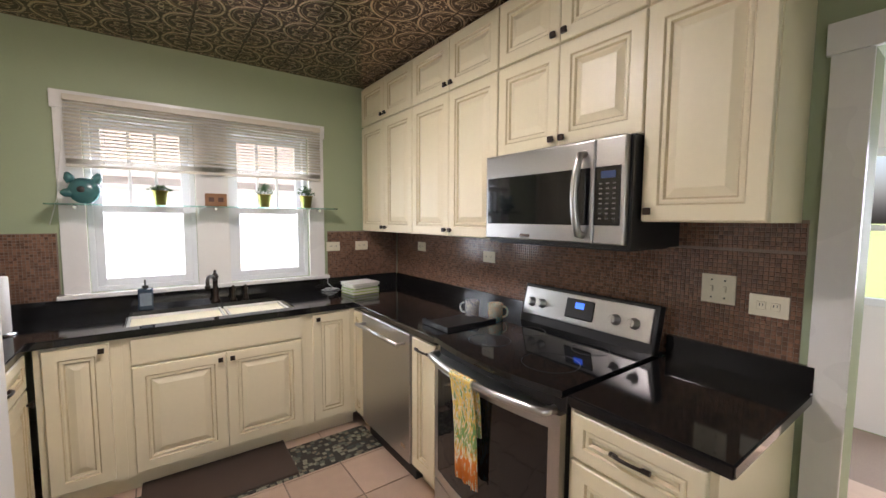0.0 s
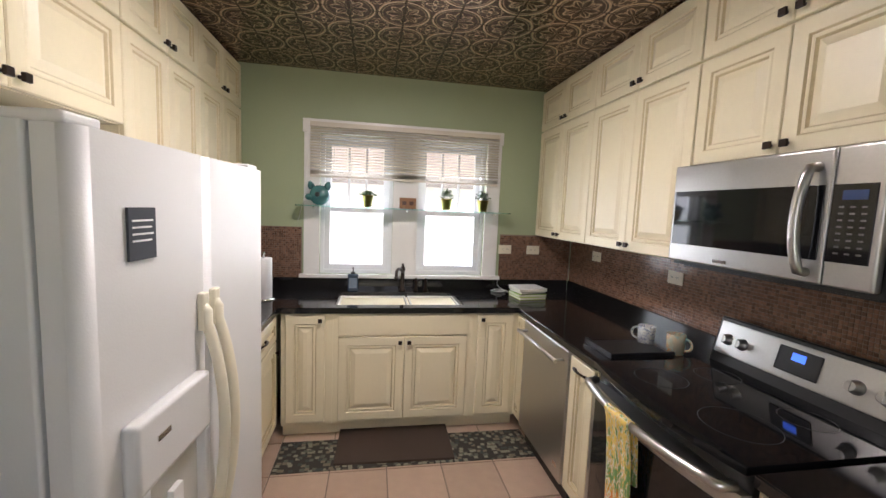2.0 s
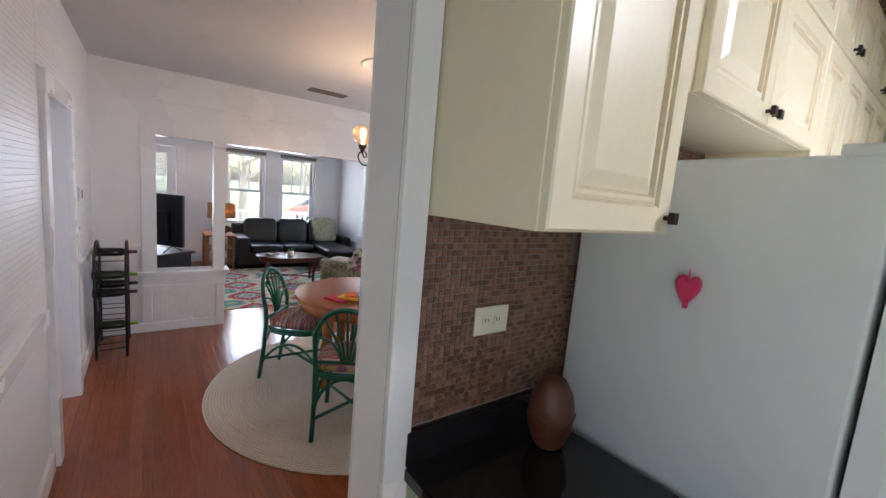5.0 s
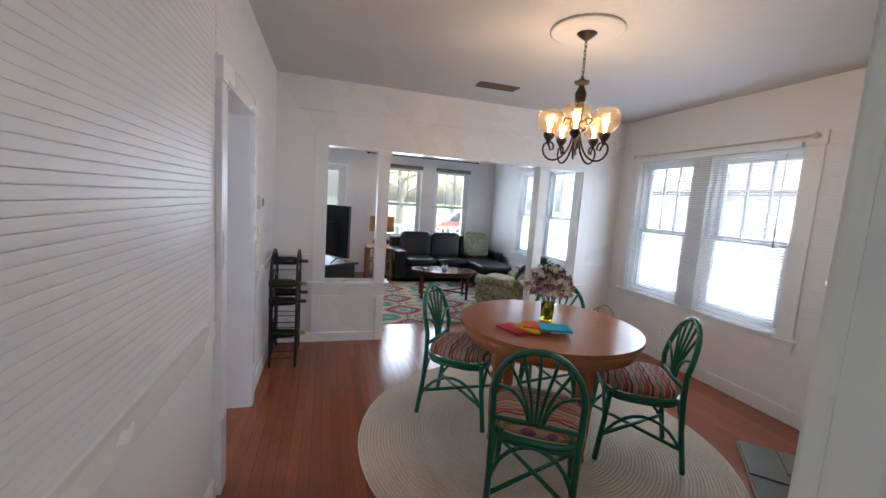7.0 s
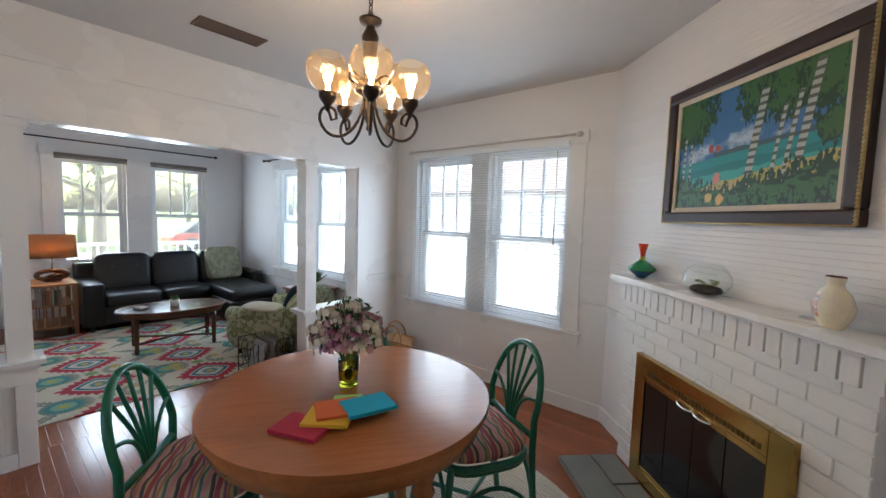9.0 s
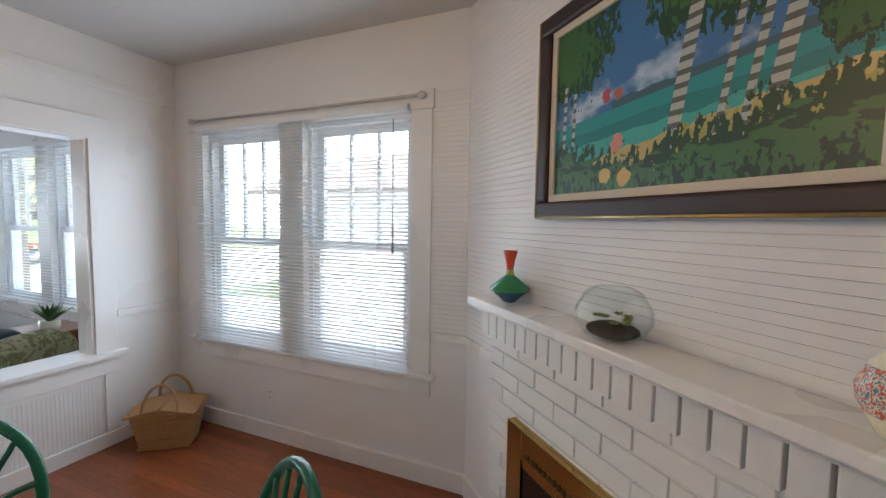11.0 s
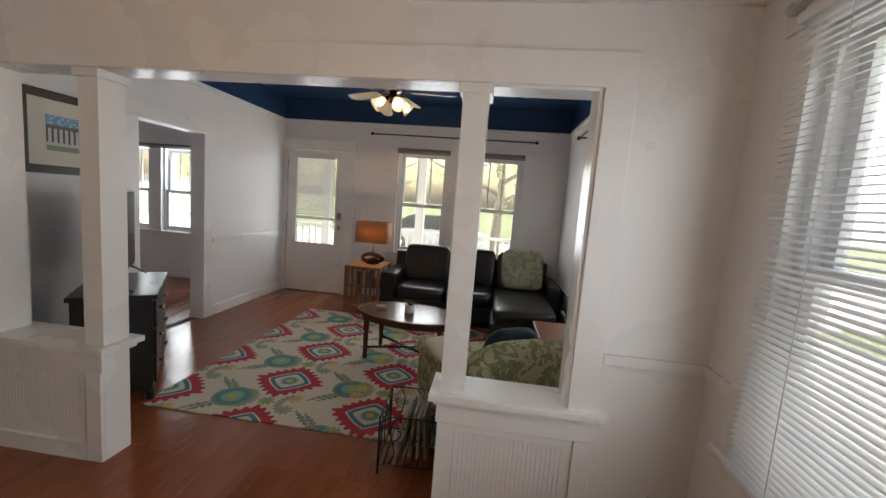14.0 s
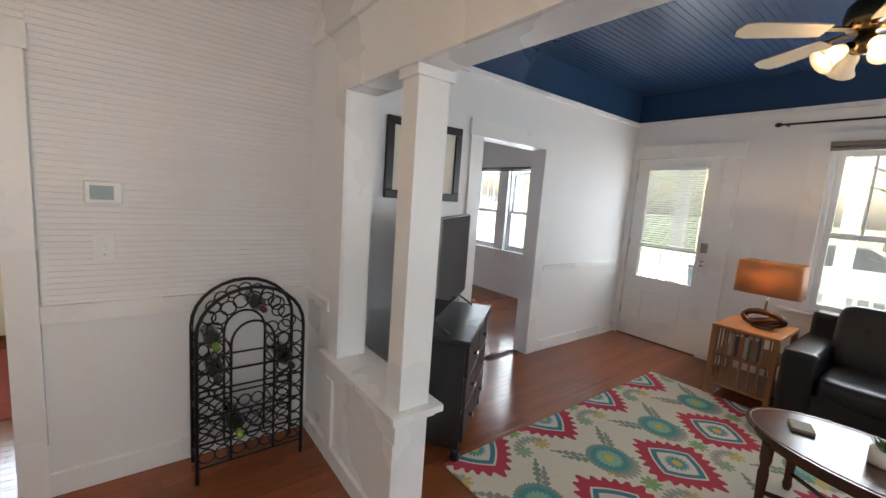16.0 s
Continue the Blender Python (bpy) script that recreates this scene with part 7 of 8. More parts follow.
for x, z, c, cc in ((-0.03, 0.86, (0.012, 0.012, 0.010), (0.10, 0.02, 0.02)), (0.17, 0.70, (0.02, 0.03, 0.012), (0.16, 0.28, 0.03)), (-0.17, 0.545, (0.012, 0.010, 0.010), (0.03, 0.02, 0.02)), (0.16, 0.545, (0.015, 0.015, 0.012), (0.05, 0.03, 0.03)), (0.07, 0.235, (0.02, 0.03, 0.012), (0.22, 0.36, 0.04))):
    bo = thing("wine_bottle", "dark glass wine bottle lying in the iron rack", "bottle", pose(-4.74 + x, S + 0.04, z, -90), "bottles in the wine rack")
    bm = bmesh.new()
    lathe(bm, [(0.0, 0.004), (0.034, 0), (0.037, 0.006), (0.037, 0.17), (0.033, 0.19), (0.015, 0.225), (0.0135, 0.27)], 18)
    part("glass", bm, mat("bottle_glass", c, 0.08), bo)
    bm = bmesh.new()
    lathe(bm, [(0.0148, 0.235), (0.0148, 0.295), (0.0, 0.296)], 14)
    part("capsule", bm, mat("bottle_foil", cc, 0.35, grain=0.1), bo)

# picnic basket in the corner
WICK = mat("tan_wicker", (0.40, 0.22, 0.09), 0.7, grain=0.25, scale=45, bump=0.8, stretch=(1, 1, 3))
pb = thing("picnic_basket", "tan wicker picnic basket with two hoop handles", "basket", pose(-4.80, 3.42, 0, 0, 0, 35))
for k in range(13):
    t = k / 12
    w, d = 0.145 + 0.045 * t, 0.10 + 0.035 * t
    pts = [(w * math.copysign(abs(math.cos(a)) ** 0.5, math.cos(a)), d * math.copysign(abs(math.sin(a)) ** 0.5, math.sin(a)), 0.012 + 0.225 * t) for a in (2 * math.pi * i / 40 for i in range(40))]
    pts = [(x * (1 + 0.012 * (-1) ** (i + k)), y * (1 + 0.012 * (-1) ** (i + k)), z) for i, (x, y, z) in enumerate(pts)]
    bm = bmesh.new()
    tube(bm, pts, 0.0115, 6, True)
    part("wicker_band", bm, WICK, pb)
bm = bmesh.new()
box(bm, -0.145, 0.145, -0.10, 0.10, 0.0, 0.012, 0.003)
part("base", bm, WICK, pb)
for s in (-1, 1):
    bm = bmesh.new()
    prism(bm, [(0.004 * s, -0.145), (0.20 * s, -0.14), (0.205 * s, 0), (0.20 * s, 0.14), (0.004 * s, 0.145)], 0, 0.014)
    part("lid", bm, WICK, pb, "woven wicker lid flap", pose(0, 0, 0.262, 0, 11 * s))
    bm = bmesh.new()
    tube(bm, bez((-0.10, 0.138 * s, 0.20), (-0.12, 0.07 * s, 0.48), (0.12, 0.07 * s, 0.48), (0.10, 0.138 * s, 0.20), 14), 0.009, 8)
    part("handle", bm, WICK, pb, "bent hoop handle")

# switches and thermostat
SP = lambda x, z: pose(x, S + 0.008, z, 0, 0, 180)
plate(SP(-4.175, 1.135), 0.075, 0.115, "switch", WPLASTIC, "white single light switch on the board wall")
plate(pose(-4.22, N, 0.30), 0.07, 0.115, "outlet", WPLASTIC, "white wall outlet below the window")
th = thing("thermostat", "white thermostat with a grey screen", "thermostat", SP(-4.18, 1.375))
boxpart("case", (-0.065, 0.065, -0.03, 0, -0.05, 0.05), WPLASTIC, th, "", 0.008)
boxpart("screen", (-0.045, 0.035, -0.032, -0.029, -0.03, 0.03), mat("grey_lcd", (0.22, 0.27, 0.26), 0.2), th)

# ---- living room ----
rgm = part("area_rug", bmesh.new(), RUGMAT)
bm = bmesh.new()
box(bm, -8.02, -5.60, 0.655, 3.35, 0.0, 0.009, 0.003)
bm.to_mesh(rgm.data)
bm.free()
tagged(rgm, "cream area rug with red medallions and teal rosettes", "rug")

# front door
fd = thing("front_door", "white half-glazed front door, closed", "door", pose(F - 0.03, 0, 0, 0, 0, 90))
bm = bmesh.new()
panel_wall(bm, -0.155, 0.695, 0.012, 2.035, -0.022, 0.022, [(-0.02, 0.56, 0.72, 1.93)])
part("slab", bm, TRIM, fd)
bm = bmesh.new()
for a, b, c, d in ((-0.045, 0.585, 0.69, 0.72), (-0.045, 0.585, 1.93, 1.96), (-0.045, -0.02, 0.72, 1.93), (0.56, 0.585, 0.72, 1.93), (-0.02, 0.56, 1.06, 1.085)):
    box(bm, a, b, -0.032, 0.0, c, d, 0.004)
part("glazing_frame", bm, TRIM, fd)
p_ = boxpart("pane", (-0.02, 0.56, -0.004, 0.002, 0.72, 1.93), PANE, fd)
p_.visible_shadow = False
bm = bmesh.new()
for a, b, c, d in ((0.06, 0.48, 0.20, 0.215), (0.06, 0.48, 0.545, 0.56), (0.06, 0.075, 0.215, 0.545), (0.465, 0.48, 0.215, 0.545)):
    box(bm, a, b, -0.03, -0.02, c, d, 0.003)
part("panel_moulding", bm, TRIM, fd)
boxpart("deadbolt", (0.60, 0.66, -0.045, -0.022, 1.08, 1.18), mat("satin_nickel", (0.30, 0.28, 0.26), 0.35, metal=1.0, grain=0.1), fd, "dark nickel deadbolt", 0.006)
bm = bmesh.new()
lathe(bm, [(0.03, 0), (0.03, 0.008), (0.012, 0.012), (0.012, 0.035), (0.028, 0.045), (0.03, 0.06), (0, 0.07)], 18)
part("knob", bm, CHROME, fd, "", pose(0.63, -0.022, 0.97, 90))
for z in (0.25, 1.05, 1.80):
    boxpart("hinge", (-0.16, -0.148, -0.028, -0.02, z, z + 0.09), CHROME, fd)
blind("door_blind", "white mini blind lowered on the door glass", WEST, -0.01, 0.55, 1.945, 1.09, -F + 0.0 - 0.012, 0.024, SLAT, -46).parent = None
bm = bmesh.new()
box(bm, F - 0.12, F + 0.01, -0.16, 0.70, 0.0, 0.012, 0.003)
setting("door_sill", bm, DARKWOOD, "dark wooden door sill", "trim")
plate(pose(F, 0.98, 1.18, 0, 0, 90), 0.075, 0.115, "switch", WPLASTIC, "white single light switch by the front door")

# rods and raised blinds
curtain_rod(WEST, 1.08, 3.27, 2.295, -F - 0.075, "dark bronze curtain rod without curtains")
curtain_rod(NORTH, -7.95, -5.75, 2.235, N - 0.075, "dark bronze curtain rod without curtains")
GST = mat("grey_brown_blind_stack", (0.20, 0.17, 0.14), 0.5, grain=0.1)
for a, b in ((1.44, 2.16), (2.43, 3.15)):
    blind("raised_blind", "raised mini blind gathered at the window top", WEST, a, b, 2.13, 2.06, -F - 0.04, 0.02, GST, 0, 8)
blind("raised_blind", "lowered white mini blind on the side window", NORTH, -7.68, -5.98, 2.10, 0.67, N - 0.045, 0.026, SLAT, -8)
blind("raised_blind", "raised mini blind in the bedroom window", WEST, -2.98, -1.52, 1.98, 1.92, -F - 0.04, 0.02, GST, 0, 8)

# sectional sofa
sf = thing("sectional_sofa", "black leather sectional sofa with a chaise", "sofa", pose(0, 0, 0))
bm = bmesh.new()
box(bm, -8.72, -7.93, 1.56, 2.90, 0.08, 0.30, 0.02)
part("seat_base", bm, LEATHER, sf)
bm = bmesh.new()
box(bm, -8.72, -7.22, 2.86, 3.52, 0.08, 0.30, 0.02)
part("chaise_base", bm, LEATHER, sf)
for y0, y1 in ((1.74, 2.32), (2.32, 2.88)):
    bm = bmesh.new()
    cushion(bm, 0.70, y1 - y0 - 0.006, 0.17, pose(-8.20, (y0 + y1) / 2, 0.365), 0.28, 12)
    part("seat_cushion", bm, LEATHER, sf)
bm = bmesh.new()
cushion(bm, 1.33, 0.62, 0.17, pose(-7.88, 3.19, 0.365), 0.22, 14)
part("chaise_cushion", bm, LEATHER, sf, "long chaise cushion")
for y0, y1 in ((1.72, 2.31), (2.31, 2.89), (2.89, 3.48)):
    bm = bmesh.new()
    cushion(bm, 0.24, y1 - y0 - 0.008, 0.50, pose(-8.50, (y0 + y1) / 2, 0.63, 0, -10), 0.26, 14)
    bc = part("back_cushion", bm, LEATHER, sf)
    for dy in (-0.12, 0.12):
        bm = bmesh.new()
        lathe(bm, [(0.014, 0), (0.010, 0.005), (0, 0.006)], 10, pose(-8.392, (y0 + y1) / 2 + dy, 0.72, 0, 80))
        part("tuft_button", bm, LEATHER, bc)
bm = bmesh.new()
box(bm, -8.80, -8.60, 1.56, 3.55, 0.08, 0.76, 0.04)
part("back_frame", bm, LEATHER, sf)
for y0, y1 in ((1.54, 1.74), (3.50, 3.64)):
    bm = bmesh.new()
    box(bm, -8.74, -7.92 if y0 < 2 else -8.0, y0, y1, 0.07, 0.57, 0.035)
    part("arm", bm, LEATHER, sf)
for x, y in ((-7.97, 1.62), (-8.66, 1.62), (-7.28, 2.92), (-7.28, 3.46), (-8.66, 3.46)):
    bm = bmesh.new()
    lathe(bm, [(0.02, 0), (0.028, 0.09)], 12, pose(x, y, 0))
    part("foot", bm, BLACKWOOD, sf)


def fabric(name, base, c2, c3, sc):
    m = mat(name, base, 0.9, grain=0.1)
    x, y, z = coords(m)
    nt = m.node_tree
    n = nt.nodes.new("ShaderNodeTexNoise")
    n.inputs["Scale"].default_value, n.inputs["Detail"].default_value, n.inputs["Distortion"].default_value = sc, 2, 1.6
    tc = nt.nodes.new("ShaderNodeTexCoord")
    nt.links.new(tc.outputs["Object"], n.inputs[0])
    q = NX(nt, n.outputs[0])
    paint(m, base, [(q.gt(0.50), c2), (((q * 11).fr() - 0.5).ab().lt(0.10), c3)])
    nz = nt.nodes.new("ShaderNodeTexNoise")
    nz.inputs["Scale"].default_value = 300
    emboss(m, NX(nt, nz.outputs[0]), 0.002, 0.5)
    return m


PILO = fabric("medallion_pillow_print", (0.34, 0.33, 0.22), (0.20, 0.22, 0.14), (0.48, 0.45, 0.33), 9)
tpw = thing("throw_pillow", "olive and cream patterned square pillow on the chaise", "pillow", pose(-8.30, 3.22, 0.45, 0, -22, 8))
bm = bmesh.new()
cushion(bm, 0.15, 0.50, 0.50, pose(0, 0, 0.25), 0.28, 14)
part("pillow", bm, PILO, tpw)

# side table with lamp
stb = thing("side_table", "light oak spindle-sided table with books inside", "side table", pose(-8.29, 1.29, 0))
boxpart("top", (-0.29, 0.29, -0.22, 0.22, 0.575, 0.60), OAKWOOD, stb, "", 0.005)
boxpart("shelf", (-0.27, 0.27, -0.20, 0.20, 0.10, 0.12), OAKWOOD, stb, "", 0.003)
boxpart("shelf", (-0.27, 0.27, -0.20, 0.20, 0.345, 0.36), OAKWOOD, stb, "", 0.003)
for x in (-0.265, 0.265):
    for y in (-0.20, 0.20):
        boxpart("leg", (x - 0.018, x + 0.018, y - 0.018, y + 0.018, 0.0, 0.575), OAKWOOD, stb, "", 0.003)
    for y in (-0.12, -0.06, 0.0, 0.06, 0.12):
        boxpart("spindle", (x - 0.006, x + 0.006, y - 0.006, y + 0.006, 0.12, 0.575), OAKWOOD, stb)
for x in (-0.17, -0.09, 0.0, 0.09, 0.17):
    boxpart("spindle", (x - 0.006, x + 0.006, -0.206, -0.194, 0.12, 0.575), OAKWOOD, stb)
for i, c in enumerate(((0.35, 0.34, 0.30), (0.05, 0.06, 0.08), (0.30, 0.12, 0.06), (0.5, 0.48, 0.42), (0.06, 0.10, 0.09), (0.22, 0.20, 0.17))):
    bk = thing("book", "upright book on the side table's shelf", "book", pose(-8.06, 1.19 + i * 0.032, 0.361), "books in the side table")
    boxpart("cover", (-0.14, 0.0, 0, 0.028, 0, 0.17 + 0.01 * (i % 3)), mat("shelf_book", c, 0.5, grain=0.1), bk, "", 0.002)
    boxpart("page_block", (-0.135, 0.002, 0.004, 0.024, 0.17, 0.172 + 0.01 * (i % 3)), WPLASTIC, bk)
lp = thing("table_lamp", "lamp with a tan drum shade and knotted bronze base, lit", "lamp", pose(-8.28, 1.33, 0.60))
BB = mat("bronze_ring_base", (0.10, 0.05, 0.03), 0.25, metal=0.8, grain=0.2)
bm = bmesh.new()
tube(bm, [(0.02 * math.sin(2 * a), 0.13 * math.cos(a), 0.075 + 0.05 * math.sin(a)) for a in (2 * math.pi * i / 28 for i in range(28))], 0.024, 10, True)
tube(bm, [(0.05 * math.sin(a), 0.09 * math.cos(a), 0.06 + 0.03 * math.cos(a)) for a in (2 * math.pi * i / 24 for i in range(24))], 0.018, 10, True)
lathe(bm, [(0.075, 0), (0.08, 0.012), (0.06, 0.018)], 22)
part("base", bm, BB, lp)
bm = bmesh.new()
tube(bm, [(0, 0, 0.10), (0, 0, 0.34)], 0.008, 8)
part("stem", bm, CHROME, lp)
SHADE = mat("tan_linen_shade", (0.36, 0.22, 0.11), 0.8, grain=0.12, scale=150, stretch=(1, 1, 0.2))
SHADE.node_tree.nodes["Principled BSDF"].inputs["Transmission Weight"].default_value = 0.0
nt_ = SHADE.node_tree
trl, mxs = nt_.nodes.new("ShaderNodeBsdfTranslucent"), nt_.nodes.new("ShaderNodeMixShader")
trl.inputs[0].default_value = (0.50, 0.27, 0.12, 1)
mxs.inputs[0].default_value = 0.35
nt_.links.new(nt_.nodes["Principled BSDF"].outputs[0], mxs.inputs[1])
nt_.links.new(trl.outputs[0], mxs.inputs[2])
nt_.links.new(mxs.outputs[0], nt_.nodes["Material Output"].inputs[0])
bm = bmesh.new()
ring = [(0.12 * math.copysign(abs(math.cos(a)) ** 0.3, math.cos(a)), 0.215 * math.copysign(abs(math.sin(a)) ** 0.3, math.sin(a))) for a in (2 * math.pi * i / 48 for i in range(48))]
lo = [bm.verts.new((x, y, 0.275)) for x, y in ring]
hi = [bm.verts.new((x * 0.97, y * 0.97, 0.535)) for x, y in ring]
for i in range(48):
    bm.faces.new((lo[i], lo[(i + 1) % 48], hi[(i + 1) % 48], hi[i])).smooth = True
so = part("shade", bm, SHADE, lp, "tan linen drum shade")
so.modifiers.new("thick", 'SOLIDIFY').thickness = 0.002
bm = bmesh.new()
lathe(bm, [(0.012, 0.34), (0.014, 0.37), (0.03, 0.42), (0.02, 0.45), (0, 0.455)], 14)
part("bulb", bm, FILA, lp).visible_shadow = False
bulb_light(-8.28, 1.33, 1.02, 2.5, (1.0, 0.66, 0.36))

# coffee table
ctb = thing("coffee_table", "oval dark walnut coffee table with an inlaid rim", "coffee table", pose(-6.87, 2.13, 0.009, 0, 0, -8))
oval = lambda a, b, n=48: [(a * math.cos(2 * math.pi * i / n), b * math.sin(2 * math.pi * i / n)) for i in range(n)]
bm = bmesh.new()
prism(bm, oval(0.315, 0.505), 0.405, 0.425)
bmesh.ops.bevel(bm, geom=[e for e in bm.edges if abs(e.verts[0].co.z - e.verts[1].co.z) < 1e-5], offset=0.006, segments=2, affect='EDGES')
part("tabletop", bm, DARKWOOD, ctb, "polished oval top")
bm = bmesh.new()
tube(bm, [(x, y, 0.424) for x, y in oval(0.295, 0.485)], 0.004, 6, True)
part("rim", bm, OAKWOOD, ctb, "light inlaid rim")
bm = bmesh.new()
prism(bm, oval(0.27, 0.455), 0.35, 0.405)
part("apron", bm, DARKWOOD, ctb)
lg = [(-0.17, -0.34), (0.17, -0.34), (0.17, 0.34), (-0.17, 0.34)]
for x, y in lg:
    bm = bmesh.new()
    lathe(bm, [(0.016, 0), (0.022, 0.03), (0.018, 0.06), (0.024, 0.20), (0.018, 0.24), (0.026, 0.27), (0.026, 0.36)], 14, pose(x, y, 0))
    part("leg", bm, DARKWOOD, ctb)
for a, b in ((0, 2), (1, 3)):
    bm = bmesh.new()
    tube(bm, [(*lg[a], 0.10), (*lg[b], 0.10 + 0.003 * a)], 0.012, 8)
    part("stretcher", bm, DARKWOOD, ctb)
cst = thing("coaster_stack", "small stack of dark square coasters", "coaster", pose(-6.92, 1.85, 0.435, 0, 0, 20))
for i in range(3):
    boxpart("coaster", (-0.055, 0.055, -0.045, 0.045, i * 0.006, i * 0.006 + 0.005), mat("stone_coaster", (0.20, 0.16, 0.11), 0.6, grain=0.2), cst, "", 0.001)


def plant(m_, h, r, pot, label, leaf=0.11, n=16):
    p = thing("potted_plant", label, "plant", m_)
    bm = bmesh.new()
    lathe(bm, [(r * 0.8, 0), (r, 0.006), (r, h), (r * 0.86, h), (r * 0.84, h - 0.02), (0, h - 0.02)], 22)
    part("pot", bm, pot, p)
    bm = bmesh.new()
    for i in range(n):
        a, t = i * 2.4, 0.35 + 0.65 * (i % 5) / 4
        d = Vector((math.cos(a) * t, math.sin(a) * t, 1.15 - 0.5 * t)) * leaf
        s = Vector((-math.sin(a), math.cos(a), 0)) * leaf * 0.10
        c = Vector((0, 0, h - 0.015))
        q = [bm.verts.new(v) for v in (c - s * 0.4, c + s * 0.4, c + d * 0.55 + s, c + d + Vector((0, 0, -0.1 * leaf * t)), c + d * 0.55 - s)]
        bm.faces.new(q)
    o = part("leaves", bm, mat("aloe_leaf", (0.05, 0.13, 0.03), 0.45, grain=0.2, rnd=0.3, island=True), p)
    o.modifiers.new("thick", 'SOLIDIFY').thickness = 0.003
    return p


plant(pose(-6.85, 2.13, 0.4345), 0.075, 0.045, PORCELAIN, "small succulent in a white pot on the coffee table", 0.07)

# media console and television, across the corner
tvm = pose(-5.83, 0.32, 0, 0, 0, 37.8 + 180)     # front faces the sofa
cons = thing("media_console", "black painted media console with white knobs", "console", tvm)
boxpart("body", (-0.36, 0.36, -0.19, 0.21, 0.08, 0.69), BLACKWOOD, cons, "", 0.006)
boxpart("top", (-0.39, 0.39, -0.22, 0.225, 0.69, 0.72), BLACKWOOD, cons, "polished black top", 0.008)
for u0, u1 in ((-0.34, -0.005), (0.005, 0.34)):
    for z0, z1 in ((0.12, 0.29), (0.305, 0.48), (0.495, 0.67)):
        d = boxpart("drawer", (u0, u1, -0.208, -0.188, z0, z1), BLACKWOOD, cons, "", 0.005)
        bm = bmesh.new()
        lathe(bm, [(0.008, 0), (0.008, 0.012), (0.018, 0.02), (0.016, 0.028), (0, 0.031)], 14, pose((u0 + u1) / 2, -0.207, (z0 + z1) / 2, 90))
        part("knob", bm, CHROME, d, "pale metal knob")
for x in (-0.33, 0.33):
    for y in (-0.17, 0.18):
        bm = bmesh.new()
        lathe(bm, [(0.02, 0), (0.032, 0.02), (0.024, 0.05), (0.034, 0.085)], 12, pose(x, y, 0))
        part("foot", bm, BLACKWOOD, cons)
tv = thing("television", "black flat-screen television, switched off", "television", tvm @ pose(0, 0.02, 0.721))
boxpart("case", (-0.48, 0.48, -0.02, 0.012, 0.065, 0.63), BLACKPLASTIC, tv, "", 0.006)
boxpart("screen", (-0.47, 0.47, -0.0225, -0.019, 0.08, 0.62), BLACKGLASS, tv, "dark glossy screen")
boxpart("rear_housing", (-0.30, 0.30, 0.012, 0.05, 0.12, 0.45), BLACKPLASTIC, tv, "", 0.012)
for x in (-0.33, 0.33):
    bm = bmesh.new()
    tube(bm, [(x, -0.11, 0.006), (x, 0.0, 0.07), (x, 0.11, 0.006)], 0.007, 8)
    part("stand_foot", bm, BLACKPLASTIC, tv)

# framed picture on the living room's south wall
fpic = thing("framed_picture", "black framed drawing of a house with wide cream mat", "picture", pose(0, LS, 0, 0, 0, 180))
a0, a1, c0, c1 = 5.62, 6.26, 1.43, 1.975
bm = bmesh.new()
for a, b, c, d in ((a0, a1, c0, c0 + 0.055), (a0, a1, c1 - 0.055, c1), (a0, a0 + 0.055, c0 + 0.055, c1 - 0.055), (a1 - 0.055, a1, c0 + 0.055, c1 - 0.055)):
    box(bm, a, b, -0.03, -0.002, c, d, 0.006)
part("frame", bm, BLACKWOOD, fpic)
boxpart("mat_board", (a0 + 0.055, a1 - 0.055, -0.014, -0.004, c0 + 0.055, c1 - 0.055), mat("cream_mat_board", (0.72, 0.68, 0.58), 0.8, grain=0.03), fpic)
PRT = mat("house_drawing", (0.4, 0.45, 0.5), 0.5)
x_, y_, z_ = coords(PRT)
nn = PRT.node_tree.nodes.new("ShaderNodeTexNoise")
nn.inputs["Scale"].default_value = 16
q = NX(PRT.node_tree, nn.outputs[0])
zr, xr = z_, x_
paint(PRT, (0.14, 0.32, 0.55), [(q.gt(0.56) * z_.gt(1.74), (0.55, 0.62, 0.66)), (z_.lt(1.735 + 0), (0.60, 0.58, 0.52)), (z_.lt(1.735) * ((x_ * 28).fr().lt(0.42)) * z_.gt(1.64), (0.05, 0.06, 0.07)),
                                ((z_ - 1.745).ab().lt(0.012), (0.12, 0.10, 0.09)), (z_.lt(1.62), (0.22, 0.25, 0.18))])
boxpart("print", (a0 + 0.17, a1 - 0.17, -0.0165, -0.0135, c0 + 0.155, c1 - 0.155), PRT, fpic, "small print of a white house under blue sky")

# armchair
DAM = fabric("olive_damask", (0.44, 0.42, 0.27), (0.20, 0.21, 0.09), (0.36, 0.35, 0.20), 12)
acm = pose(-6.0, 2.90, 0.0, 0, 0, -62)       # front towards -y of its own frame
ac = thing("armchair", "olive damask armchair with rolled arms", "armchair", acm)
bm = bmesh.new()
box(bm, -0.36, 0.36, -0.34, 0.34, 0.10, 0.28, 0.03)
part("base", bm, DAM, ac)
bm = bmesh.new()
cushion(bm, 0.56, 0.60, 0.18, pose(0, -0.06, 0.36), 0.35, 12)
part("seat_cushion", bm, DAM, ac)
bm = bmesh.new()
cushion(bm, 0.84, 0.24, 0.54, pose(0, 0.33, 0.42, -10), 0.6, 16)
part("backrest", bm, DAM, ac, "curved rounded back")
